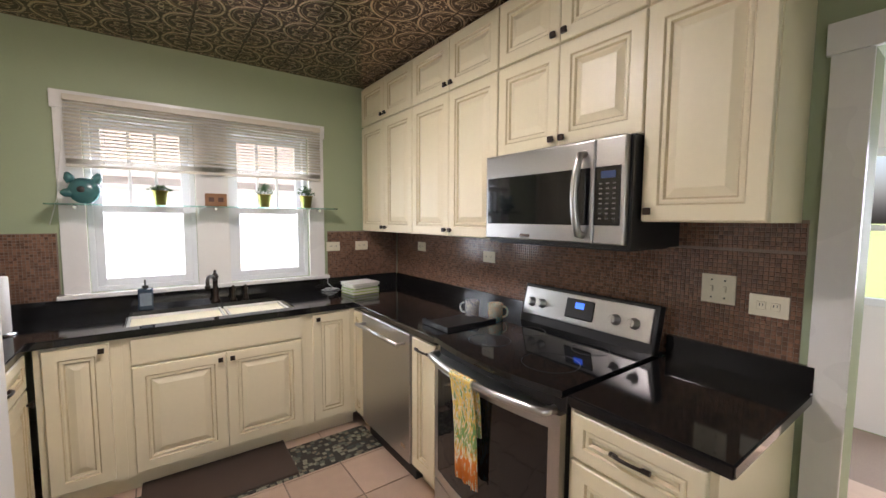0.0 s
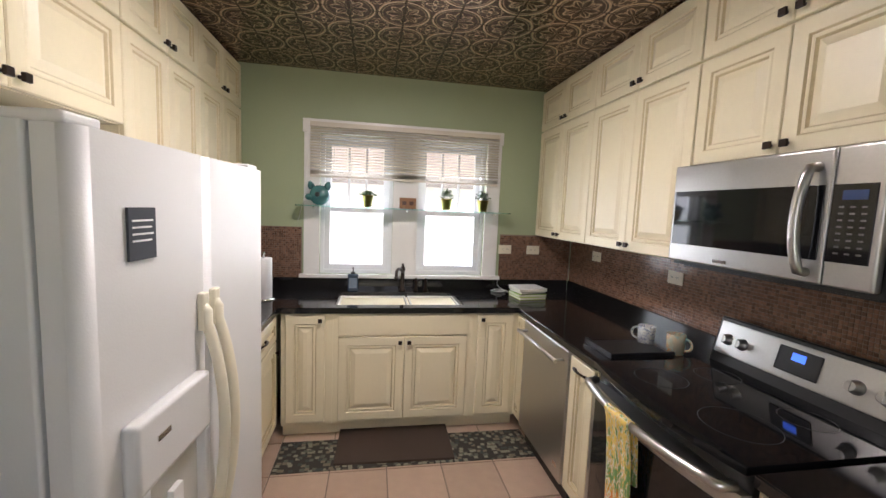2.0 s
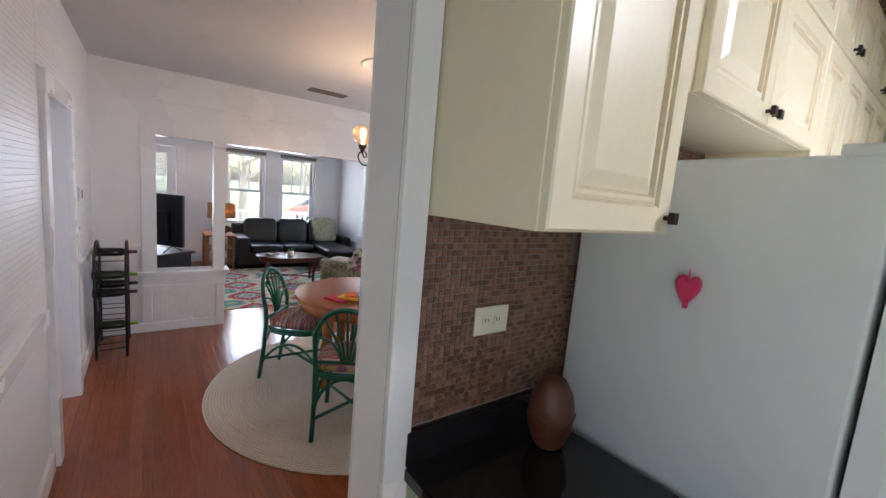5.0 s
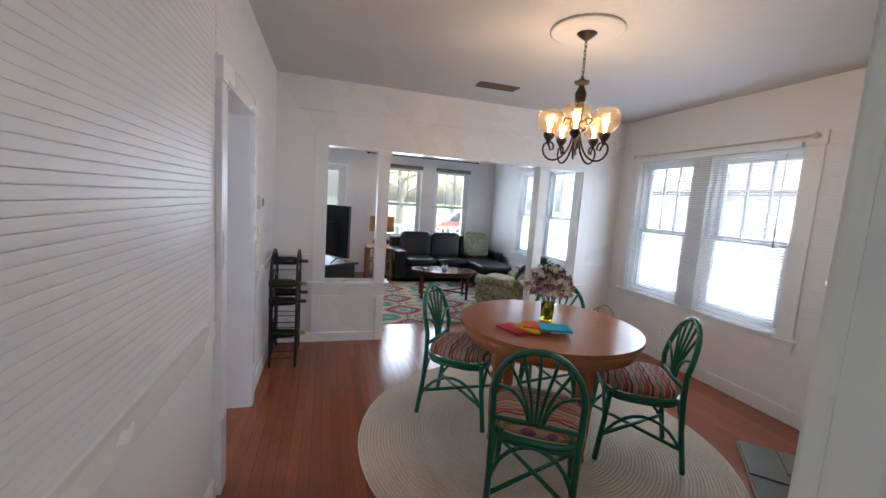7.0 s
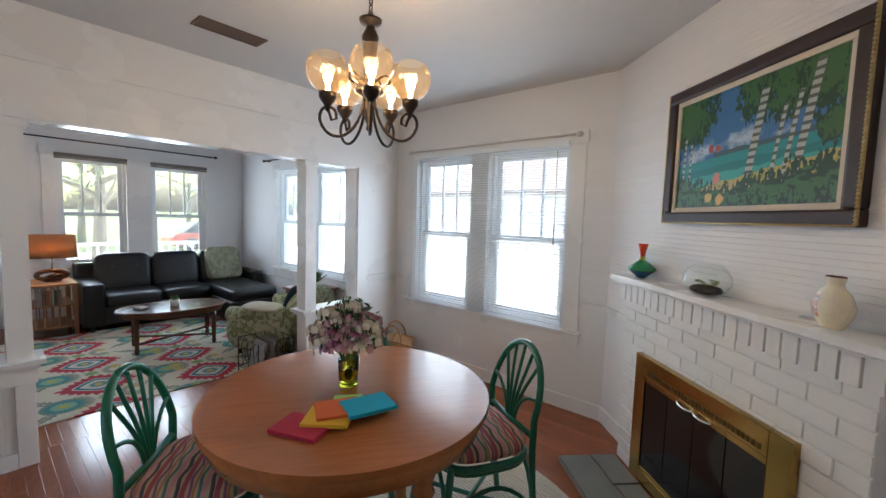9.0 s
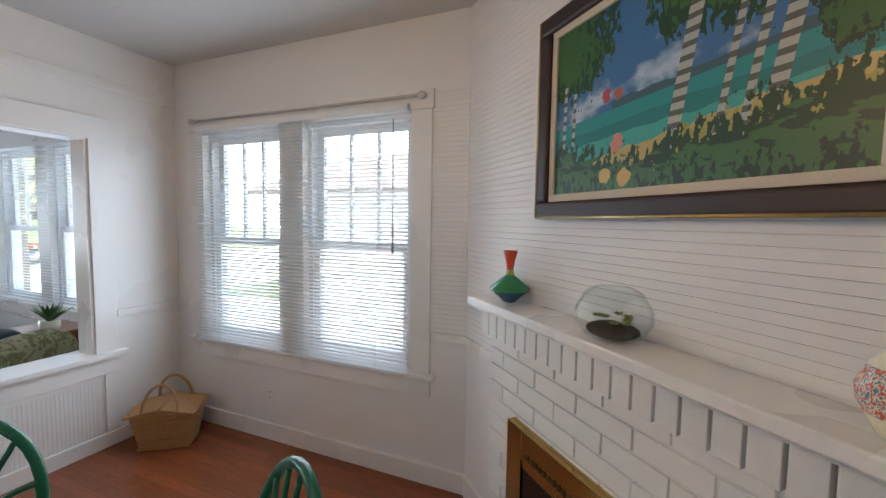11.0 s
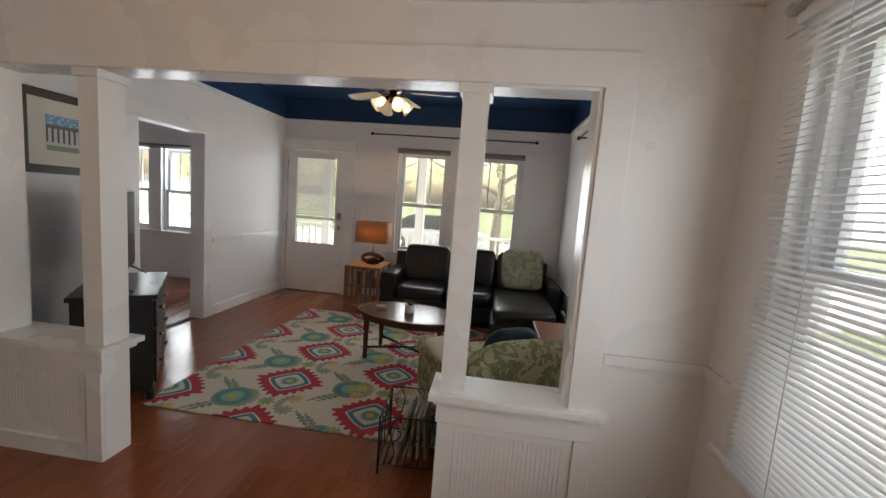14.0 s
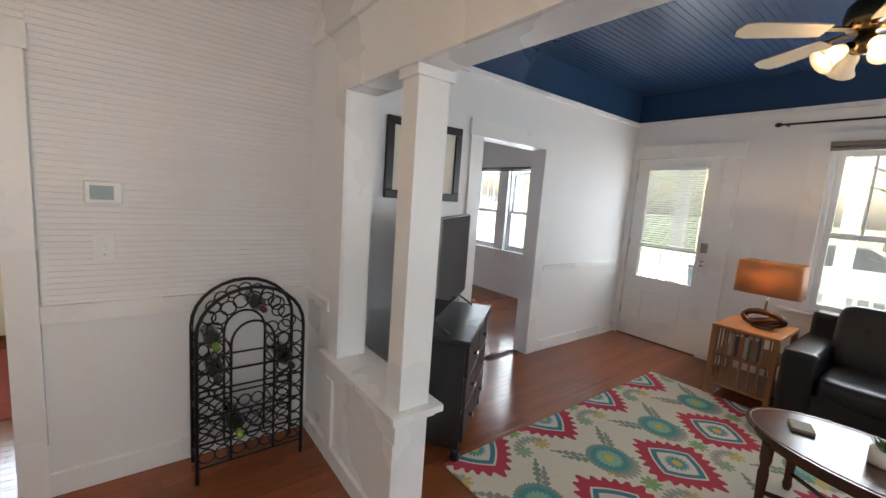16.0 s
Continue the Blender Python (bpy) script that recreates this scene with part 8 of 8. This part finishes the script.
for s in (-1, 1):
    bm = bmesh.new()
    cushion(bm, 0.19, 0.70, 0.40, pose(s * 0.36, -0.02, 0.28), 0.5, 12)
    tube(bm, [(s * 0.37, -0.34, 0.43), (s * 0.37, -0.1, 0.44), (s * 0.37, 0.28, 0.47)], 0.08, 14)
    part("arm", bm, DAM, ac, "rolled arm")
for x in (-0.3, 0.3):
    for y in (-0.29, 0.29):
        bm = bmesh.new()
        lathe(bm, [(0.016, 0), (0.026, 0.11)], 10, pose(x, y, 0.009))
        part("foot", bm, DARKWOOD, ac)
tlp = thing("throw_pillow", "dark teal velvet pillow on the armchair", "pillow", acm @ pose(0.02, 0.12, 0.385, -20, 0, 4))
bm = bmesh.new()
cushion(bm, 0.37, 0.14, 0.36, pose(0, 0, 0.165), 0.5, 14)
part("pillow", bm, mat("teal_velvet", (0.004, 0.022, 0.032), 0.7, grain=0.2, scale=60), tlp)
thb = thing("throw_blanket", "cream knitted blanket laid over the armchair's arm", "blanket", acm)
bm = bmesh.new()
cushion(bm, 0.22, 0.40, 0.06, pose(0.37, 0.02, 0.535, 0, 6), 0.6, 12)
part("blanket", bm, mat("cream_knit", (0.62, 0.57, 0.45), 0.95, grain=0.15, scale=60, bump=0.8), thb)

# end table with plant by the side window
et = thing("end_table", "reddish brown wooden end table by the window", "end table", pose(-6.30, 3.42, 0))
REDW = mat("reddish_cherry_wood", (0.22, 0.075, 0.03), 0.3, grain=0.25, scale=14, stretch=(1, 5, 5))
boxpart("top", (-0.25, 0.25, -0.24, 0.24, 0.545, 0.57), REDW, et, "", 0.006)
boxpart("drawer_box", (-0.22, 0.22, -0.21, 0.21, 0.42, 0.545), REDW, et, "", 0.003)
for x in (-0.21, 0.21):
    for y in (-0.2, 0.2):
        boxpart("leg", (x - 0.018, x + 0.018, y - 0.018, y + 0.018, 0, 0.42), REDW, et, "", 0.003)
plant(pose(-6.17, 3.42, 0.571), 0.085, 0.065, PORCELAIN, "spiky aloe in a low white bowl on the end table", 0.16, 22)

# wire magazine basket
mb = thing("magazine_basket", "black wire basket filled with magazines", "basket", pose(-5.50, 2.47, 0.0, 0, 0, 4))
bm = bmesh.new()
for z in (0.055, 0.32):
    tube(bm, [(-0.17, -0.17, z), (0.17, -0.17, z), (0.17, 0.17, z), (-0.17, 0.17, z)], 0.006, 6, True)
for sx in (-1, 1):
    for sy in (-1, 1):
        tube(bm, [(sx * 0.17, sy * 0.17, 0.0), (sx * 0.17, sy * 0.17, 0.32)], 0.006, 6)
part("frame", bm, BLACKMETAL, mb)
bm = bmesh.new()
for k in range(9):
    tube(bm, [(-0.17, -0.14 + k * 0.035, 0.055), (0.17, -0.14 + k * 0.035, 0.055)], 0.004, 6)
part("bottom_grid", bm, BLACKMETAL, mb)
for k in range(4):
    sm_ = pose(0, 0, 0, 0, 0, k * 90)
    for j in (-1, 0, 1):
        bm = bmesh.new()
        u = j * 0.10
        tube(bm, bez((u - 0.02, -0.17, 0.06), (u + 0.07, -0.17, 0.12), (u - 0.07, -0.17, 0.24), (u + 0.02, -0.17, 0.315), 10), 0.0035, 6)
        tube(bm, bez((u + 0.005, -0.17, 0.19), (u + 0.055, -0.17, 0.20), (u + 0.05, -0.17, 0.26), (u + 0.02, -0.17, 0.245), 8), 0.003, 6)
        part("wire_scroll", bm, BLACKMETAL, mb, "", sm_)
for i, c in enumerate(((0.45, 0.43, 0.40), (0.12, 0.11, 0.10), (0.35, 0.28, 0.22), (0.50, 0.48, 0.45), (0.22, 0.2, 0.2))):
    mz = thing("magazine", "worn magazine standing in the wire basket", "magazine", pose(-5.50, 2.37 + i * 0.045, 0.060, -14 + 5 * i, 0, 0), "magazines in the basket")
    boxpart("page_block", (-0.105, 0.105, -0.006, 0.006, 0, 0.235 + 0.012 * (i % 3)), mat("magazine_paper", c, 0.5, grain=0.3, scale=20), mz, "", 0.001)
    boxpart("cover", (-0.106, 0.106, -0.0075, -0.006, 0, 0.236 + 0.012 * (i % 3)), mat("magazine_cover", tuple(v * 0.7 for v in c), 0.3, grain=0.4, scale=12), mz)

# ceiling fan
fx, fy = -7.22, 1.76
fn = thing("ceiling_fan", "brass ceiling fan with pale blades and lit glass shades", "ceiling fan", pose(fx, fy, -0.045))
ABR = mat("antique_brass", (0.20, 0.14, 0.07), 0.25, metal=1.0, grain=0.15)
bm = bmesh.new()
lathe(bm, [(0.075, LC + 0.037), (0.07, LC + 0.012), (0.03, LC - 0.01), (0.02, LC - 0.055), (0.02, LC - 0.08)][::-1], 24)
part("canopy", bm, ABR, fn)
bm = bmesh.new()
lathe(bm, [(0.03, 2.47), (0.07, 2.475), (0.095, 2.50), (0.10, 2.55), (0.09, 2.60), (0.05, 2.65), (0.02, 2.665)], 28)
part("motor_housing", bm, ABR, fn)
bm = bmesh.new()
lathe(bm, [(0.0, 2.365), (0.02, 2.37), (0.05, 2.39), (0.055, 2.43), (0.03, 2.47)], 24)
part("light_hub", bm, ABR, fn)
BLADE = mat("pale_maple_blade", (0.52, 0.47, 0.36), 0.3, grain=0.12, scale=10, stretch=(0.5, 6, 1))
for i in range(5):
    bmx = pose(0, 0, 2.49, 0, 0, 72 * i + 25)
    bm = bmesh.new()
    prism(bm, [(0.18, -0.05), (0.25, -0.058), (0.52, -0.068), (0.575, -0.055), (0.595, 0), (0.575, 0.055), (0.52, 0.068), (0.25, 0.058), (0.18, 0.05)], -0.003, 0.004, pose(0, 0, -0.01, 10))
    bl = part("blade", bm, BLADE, fn, "pale wooden blade", bmx)
    bm = bmesh.new()
    box(bm, 0.085, 0.24, -0.018, 0.018, -0.004, 0.004, 0.002, pose(0, 0, -0.002, 6))
    part("blade_arm", bm, ABR, bl)
TULIP = mat("frosted_tulip_glass", (0.85, 0.78, 0.66), 0.35, grain=0.05)
TULIP.node_tree.nodes["Principled BSDF"].inputs["Transmission Weight"].default_value = 0.75
for i in range(4):
    a = radians(90 * i + 35)
    lm = pose(0.055 * math.cos(a), 0.055 * math.sin(a), 2.42, 0, 0, math.degrees(a)) @ pose(0, 0, 0, 0, 180 - 52, 0)
    bm = bmesh.new()
    lathe(bm, [(0.016, 0.0), (0.02, 0.03), (0.026, 0.035)], 14)
    ar = part("lamp_arm", bm, ABR, fn, "", lm)
    bm = bmesh.new()
    pf = [(0.026, 0.03), (0.04, 0.06), (0.042, 0.09), (0.052, 0.125), (0.068, 0.145)]
    lathe(bm, pf + [(r - 0.002, z) for r, z in pf[::-1]], 24)
    s_o = part("shade", bm, TULIP, ar, "frosted tulip glass shade")
    s_o.visible_shadow = False
    bm = bmesh.new()
    lathe(bm, [(0.012, 0.04), (0.026, 0.075), (0.028, 0.095), (0.016, 0.12), (0, 0.125)], 14)
    part("bulb", bm, FILA if i != 2 else PORCELAIN, ar).visible_shadow = False
    d = Vector((math.cos(a) * math.sin(radians(52)), math.sin(a) * math.sin(radians(52)), -math.cos(radians(52)))) * 0.13
    if i != 2:
        bulb_light(fx + 0.055 * math.cos(a) + d.x, fy + 0.055 * math.sin(a) + d.y, 2.375 + d.z, BULB * 0.17, (1.0, 0.78, 0.55))

# ---- side rooms ----
ds = thing("dresser", "cream painted dresser in the bedroom", "dresser", pose(-3.45, -2.72, 0, 0, 0, 180))
boxpart("body", (-0.5, 0.5, -0.22, 0.25, 0.06, 0.98), CREAM, ds, "", 0.006)
boxpart("top", (-0.53, 0.53, -0.25, 0.26, 0.98, 1.01), CREAM, ds, "", 0.006)
for k in range(4):
    d = boxpart("drawer", (-0.47, 0.47, -0.238, -0.218, 0.10 + k * 0.22, 0.30 + k * 0.22), CREAM, ds, "", 0.004)
    for x in (-0.25, 0.25):
        bow_pull(d, pose(x, -0.24, 0.20 + k * 0.22))
bm = bmesh.new()
box(bm, -4.4, -3.0, -2.3, -1.0, 0, 0.008, 0.003)
tagged(part("bedroom_rug", bm, mat("faded_red_rug", (0.30, 0.06, 0.035), 0.95, grain=0.3, scale=25)), "faded red rug on the bedroom floor", "rug")

# ---- outdoors ----
GRASS = mat("lawn_grass", (0.12, 0.16, 0.05), 0.9, grain=0.4, scale=40, bump=0.8, stain=0.3)
bm = bmesh.new()
box(bm, -400, 400, -400, 400, -0.62, -0.52)
setting("ground", bm, GRASS, "short lawn around the house", "ground")
bm = bmesh.new()
box(bm, -24.5, -18.0, -80, 80, -0.53, -0.50)
setting("road", bm, mat("pale_concrete_street", (0.55, 0.54, 0.51), 0.8, grain=0.2, scale=60, bump=0.4, stain=0.1), "sunlit pale concrete street", "road")
bm = bmesh.new()
box(bm, -12.2, 8, 4.05, 9.15, -0.53, -0.505)
box(bm, -18.0, -12.2, -60, 60, -0.53, -0.507)
setting("pavement", bm, mat("pale_concrete", (0.55, 0.54, 0.51), 0.8, grain=0.1, scale=30, stain=0.1), "pale concrete driveway beside the house", "pavement")
SID = mat("white_clapboard", (0.78, 0.77, 0.74), 0.6, grain=0.03, rnd=0.02)
ROOF = mat("brown_shingle", (0.16, 0.12, 0.10), 0.9, grain=0.3, scale=20, bump=0.6)
nh = thing("neighbour_house", "low white clapboard house with a brown shingle roof", "house", pose(-2.5, 9.2, -0.52))
wl = boxpart("wall", (-7, 7, 0, 7, 0, 2.65), SID, nh)
sdm = mesh_of("clapboard", lambda b: box(b, -7.02, 7.02, -0.02, 0.0, 0.004, 0.146, 0.003), SID)
for i in range(17):
    share("clapboard", sdm, wl, pose(0, 0, 0.1 + i * 0.15, 4))
bm = bmesh.new()
bm.faces.new([bm.verts.new(p) for p in ((-7.5, -0.5, 2.55), (7.5, -0.5, 2.55), (7.5, 3.5, 3.95), (-7.5, 3.5, 3.95))])
bm.faces.new([bm.verts.new(p) for p in ((-7.5, 7.5, 2.55), (-7.5, 3.5, 3.95), (7.5, 3.5, 3.95), (7.5, 7.5, 2.55))])
ro = part("roof", bm, ROOF, nh)
ro.modifiers.new("thick", 'SOLIDIFY').thickness = 0.12
# front porch
bm = bmesh.new()
box(bm, -11.4, F - 0.16, -4.2, 4.0, -0.52, -0.05)
setting("porch_floor", bm, mat("grey_porch_paint", (0.35, 0.36, 0.36), 0.6, grain=0.1, scale=20), "grey painted porch floor", "porch")
rl = thing("porch_railing", "white wooden porch railing", "railing", pose(-11.3, 0, -0.05))
for z in (0.12, 0.82):
    boxpart("rail", (-0.03, 0.03, -4.1, 3.95, z, z + 0.06), TRIM, rl)
bal = mesh_of("baluster", lambda b: box(b, -0.018, 0.018, -0.018, 0.018, 0.18, 0.82), TRIM)
for i in range(58):
    share("baluster", bal, rl, pose(0, -4.0 + i * 0.138, 0))
for y in (-4.1, -0.6, 1.35, 3.95):
    pst = thing("porch_post", "square white porch post", "post", pose(-11.3, y, -0.05), "porch posts")
    boxpart("shaft", (-0.08, 0.08, -0.08, 0.08, 0, 2.75), TRIM, pst, "", 0.005)
    boxpart("base", (-0.11, 0.11, -0.11, 0.11, 0, 0.14), TRIM, pst, "", 0.005)
bm = bmesh.new()
box(bm, -11.6, F - 0.16, -4.4, 4.2, 2.72, 2.85)
setting("porch_roof", bm, WHITE, "white boarded porch ceiling", "porch")
BARK = mat("grey_bark", (0.22, 0.18, 0.14), 0.9, grain=0.3, scale=25, bump=1.0)
LEAFT = mat("spring_foliage", (0.12, 0.19, 0.035), 0.5, grain=0.2, rnd=0.3, island=True)
_lt = LEAFT.node_tree
_tr, _mx = _lt.nodes.new("ShaderNodeBsdfTranslucent"), _lt.nodes.new("ShaderNodeMixShader")
_tr.inputs[0].default_value = (0.80, 0.90, 0.42, 1)
_mx.inputs[0].default_value = 0.85
_lt.links.new(_lt.nodes["Principled BSDF"].outputs[0], _mx.inputs[1])
_lt.links.new(_tr.outputs[0], _mx.inputs[2])
_lt.links.new(_mx.outputs[0], _lt.nodes["Material Output"].inputs[0])


def tree(x, y, h, r, label, clumps=46):
    t = thing("tree", label, "tree", pose(x, y, -0.53))
    bm = bmesh.new()
    tube(bm, [(0, 0, 0), (0.05, 0.02, h * 0.2), (0, 0.08, h * 0.45), (0.1, 0, h * 0.8)], 0.20, 10, r1=0.05)
    for i in range(9):
        a = i * 2.4
        z = h * (0.28 + 0.05 * i)
        tube(bm, bez((0, 0, z), (0.5 * math.cos(a), 0.5 * math.sin(a), z + 0.4), (r * 0.6 * math.cos(a), r * 0.6 * math.sin(a), z + 0.6), (r * 0.85 * math.cos(a), r * 0.85 * math.sin(a), z + 1.0), 8), 0.08, 7, r1=0.02)
    part("trunk", bm, BARK, t)
    vs, fs = [], []
    rd = random.Random(int(x * 7 + y))
    cl = [Vector((rd.gauss(0, r * 0.45), rd.gauss(0, r * 0.45), h * 0.62 + rd.gauss(0, h * 0.17))) for _ in range(clumps)]
    for c in cl:
        for _ in range(90):
            p = c + Vector((rd.gauss(0, 0.35), rd.gauss(0, 0.35), rd.gauss(0, 0.28)))
            q = Euler((rd.uniform(-1.5, 1.5), rd.uniform(-1.5, 1.5), rd.uniform(0, 6))).to_matrix()
            s = rd.uniform(0.05, 0.10)
            k = len(vs)
            vs += [p + q @ Vector(v) for v in ((-s, 0, 0), (0, -s * 0.45, 0.01), (s, 0, 0), (0, s * 0.45, 0.01))]
            fs.append((k, k + 1, k + 2, k + 3))
    me = bpy.data.meshes.new("crown")
    me.from_pydata(vs, [], fs)
    me.materials.append(LEAFT)
    o = new("crown", me)
    o.parent = t


tree(-15.6, 2.9, 6.0, 2.6, "young street tree with sparse spring leaves", 16)
tree(-16.5, 7.2, 6.5, 2.8, "spreading tree with thin bright green leaves", 26)
tree(-29, -4.0, 8.0, 3.4, "large tree across the street")
tree(-30, 4.5, 8.5, 3.6, "large tree across the street")
for _y, _h in ((-13.0, 8.5), (-8.5, 9.5), (0.3, 9.0), (9.5, 9.0), (14.5, 8.0)):
    tree(-31.0 + 0.1 * _y, _y, _h, 3.6, "large leafy tree across the street", 60)
tree(-17.0, -7.0, 6.0, 2.6, "young street tree with bright spring leaves")
tree(2.0, 18.5, 6.5, 2.8, "tree behind the neighbouring house")


def car(x, y, col, label):
    c = thing("parked_car", label, "car", pose(x, y, -0.5, 0, 0, 90))
    bm = bmesh.new()
    sec = [(-2.2, 0.35, 0.62, 0.80), (-2.0, 0.28, 0.80, 0.86), (-1.0, 0.25, 0.88, 0.88), (0.2, 0.25, 0.90, 0.88), (1.4, 0.25, 0.88, 0.88), (2.1, 0.28, 0.80, 0.84), (2.25, 0.38, 0.60, 0.72)]
    rings = [[bm.verts.new((a, s * w, z)) for s, z in ((-1, lo), (-1.02, (lo + hi) / 2), (-0.92, hi), (0.92, hi), (1.02, (lo + hi) / 2), (1, lo))] for a, lo, hi, w in sec]
    for p, q in zip(rings, rings[1:]):
        for i in range(6):
            bm.faces.new((p[i], p[(i + 1) % 6], q[(i + 1) % 6], q[i])).smooth = True
    bm.faces.new(rings[0])
    bm.faces.new(rings[-1][::-1])
    part("body", bm, mat("car_paint", col, 0.2, coat=0.6, grain=0.02), c)
    bm = bmesh.new()
    sec = [(-1.7, 0.88, 0.74), (-1.0, 1.38, 0.60), (0.3, 1.42, 0.60), (1.2, 0.90, 0.74)]
    rings = [[bm.verts.new(v) for v in ((a, -0.78, 0.86), (a, -w, z), (a, w, z), (a, 0.78, 0.86))] for a, z, w in sec]
    for p, q in zip(rings, rings[1:]):
        for i in range(3):
            bm.faces.new((p[i], p[i + 1], q[i + 1], q[i]))
    part("cabin", bm, BLACKGLASS, c, "dark glass cabin")
    for a in (-1.35, 1.4):
        for s in (-0.82, 0.82):
            bm = bmesh.new()
            lathe(bm, [(0.20, -0.10), (0.31, -0.09), (0.32, 0), (0.31, 0.09), (0.20, 0.10)], 20, pose(a, s, 0.32, 90))
            wh = part("wheel", bm, BLACKPLASTIC, c)
            bm = bmesh.new()
            lathe(bm, [(0.0, -0.105), (0.19, -0.102), (0.20, 0), (0.19, 0.102), (0, 0.105)], 16, pose(a, s, 0.32, 90))
            part("rim", bm, CHROME, wh)


car(-19.2, 0.6, (0.70, 0.70, 0.70), "white sedan parked along the street")
car(-24.6, 9.0, (0.45, 0.08, 0.04), "red sedan parked across the street")
bn = thing("trash_bin", "dark blue wheeled trash bin by the walk", "bin", pose(-13.2, -0.75, -0.53))
bm = bmesh.new()
box(bm, -0.25, 0.25, -0.25, 0.25, 0.06, 0.95, 0.04)
for v in bm.verts:
    if v.co.z < 0.3:
        v.co.x *= 0.8
        v.co.y *= 0.8
part("body", bm, mat("bin_plastic", (0.03, 0.06, 0.10), 0.5, grain=0.1), bn)
boxpart("lid", (-0.28, 0.28, -0.28, 0.28, 0.95, 1.02), BLACKPLASTIC, bn, "", 0.02)
for y in (-0.2, 0.2):
    bm = bmesh.new()
    lathe(bm, [(0.11, -0.03), (0.11, 0.03)], 14, pose(0.2, y, 0.11, 90))
    part("wheel", bm, BLACKPLASTIC, bn)
# back-room window
bm = bmesh.new()
box(bm, 4.22, 4.28, 0.2, 0.25, 0.9, 2.0)
box(bm, 4.22, 4.28, 1.05, 1.1, 0.9, 2.0)
box(bm, 4.22, 4.28, 0.25, 1.05, 0.9, 0.95)
box(bm, 4.22, 4.28, 0.25, 1.05, 1.95, 2.0)
box(bm, 4.22, 4.28, 0.25, 1.05, 1.43, 1.47)
setting("window_6", bm, VINYL, "white sash window of the back room", "window")
bw = tagged(new("window_7"), "white sash window above the bedroom dresser", "window", kind="structure")
sash(bw, pose(0, -2.97, 0, 0, 0, 180), 2.9, 3.9, 1.05, 1.53, 0.0, 0, VINYL)
sash(bw, pose(0, -2.97, 0, 0, 0, 180), 2.9, 3.9, 1.52, 2.0, 0.04, 2, VINYL)
# bright hazy sky low in the north
bm = bmesh.new()
box(bm, -110, 80, 70, 70.2, -0.5, 75)
setting("backdrop", bm, glow("bright_hazy_sky", (0.86, 0.93, 1.0), 1.1), "bright hazy white sky", "sky")
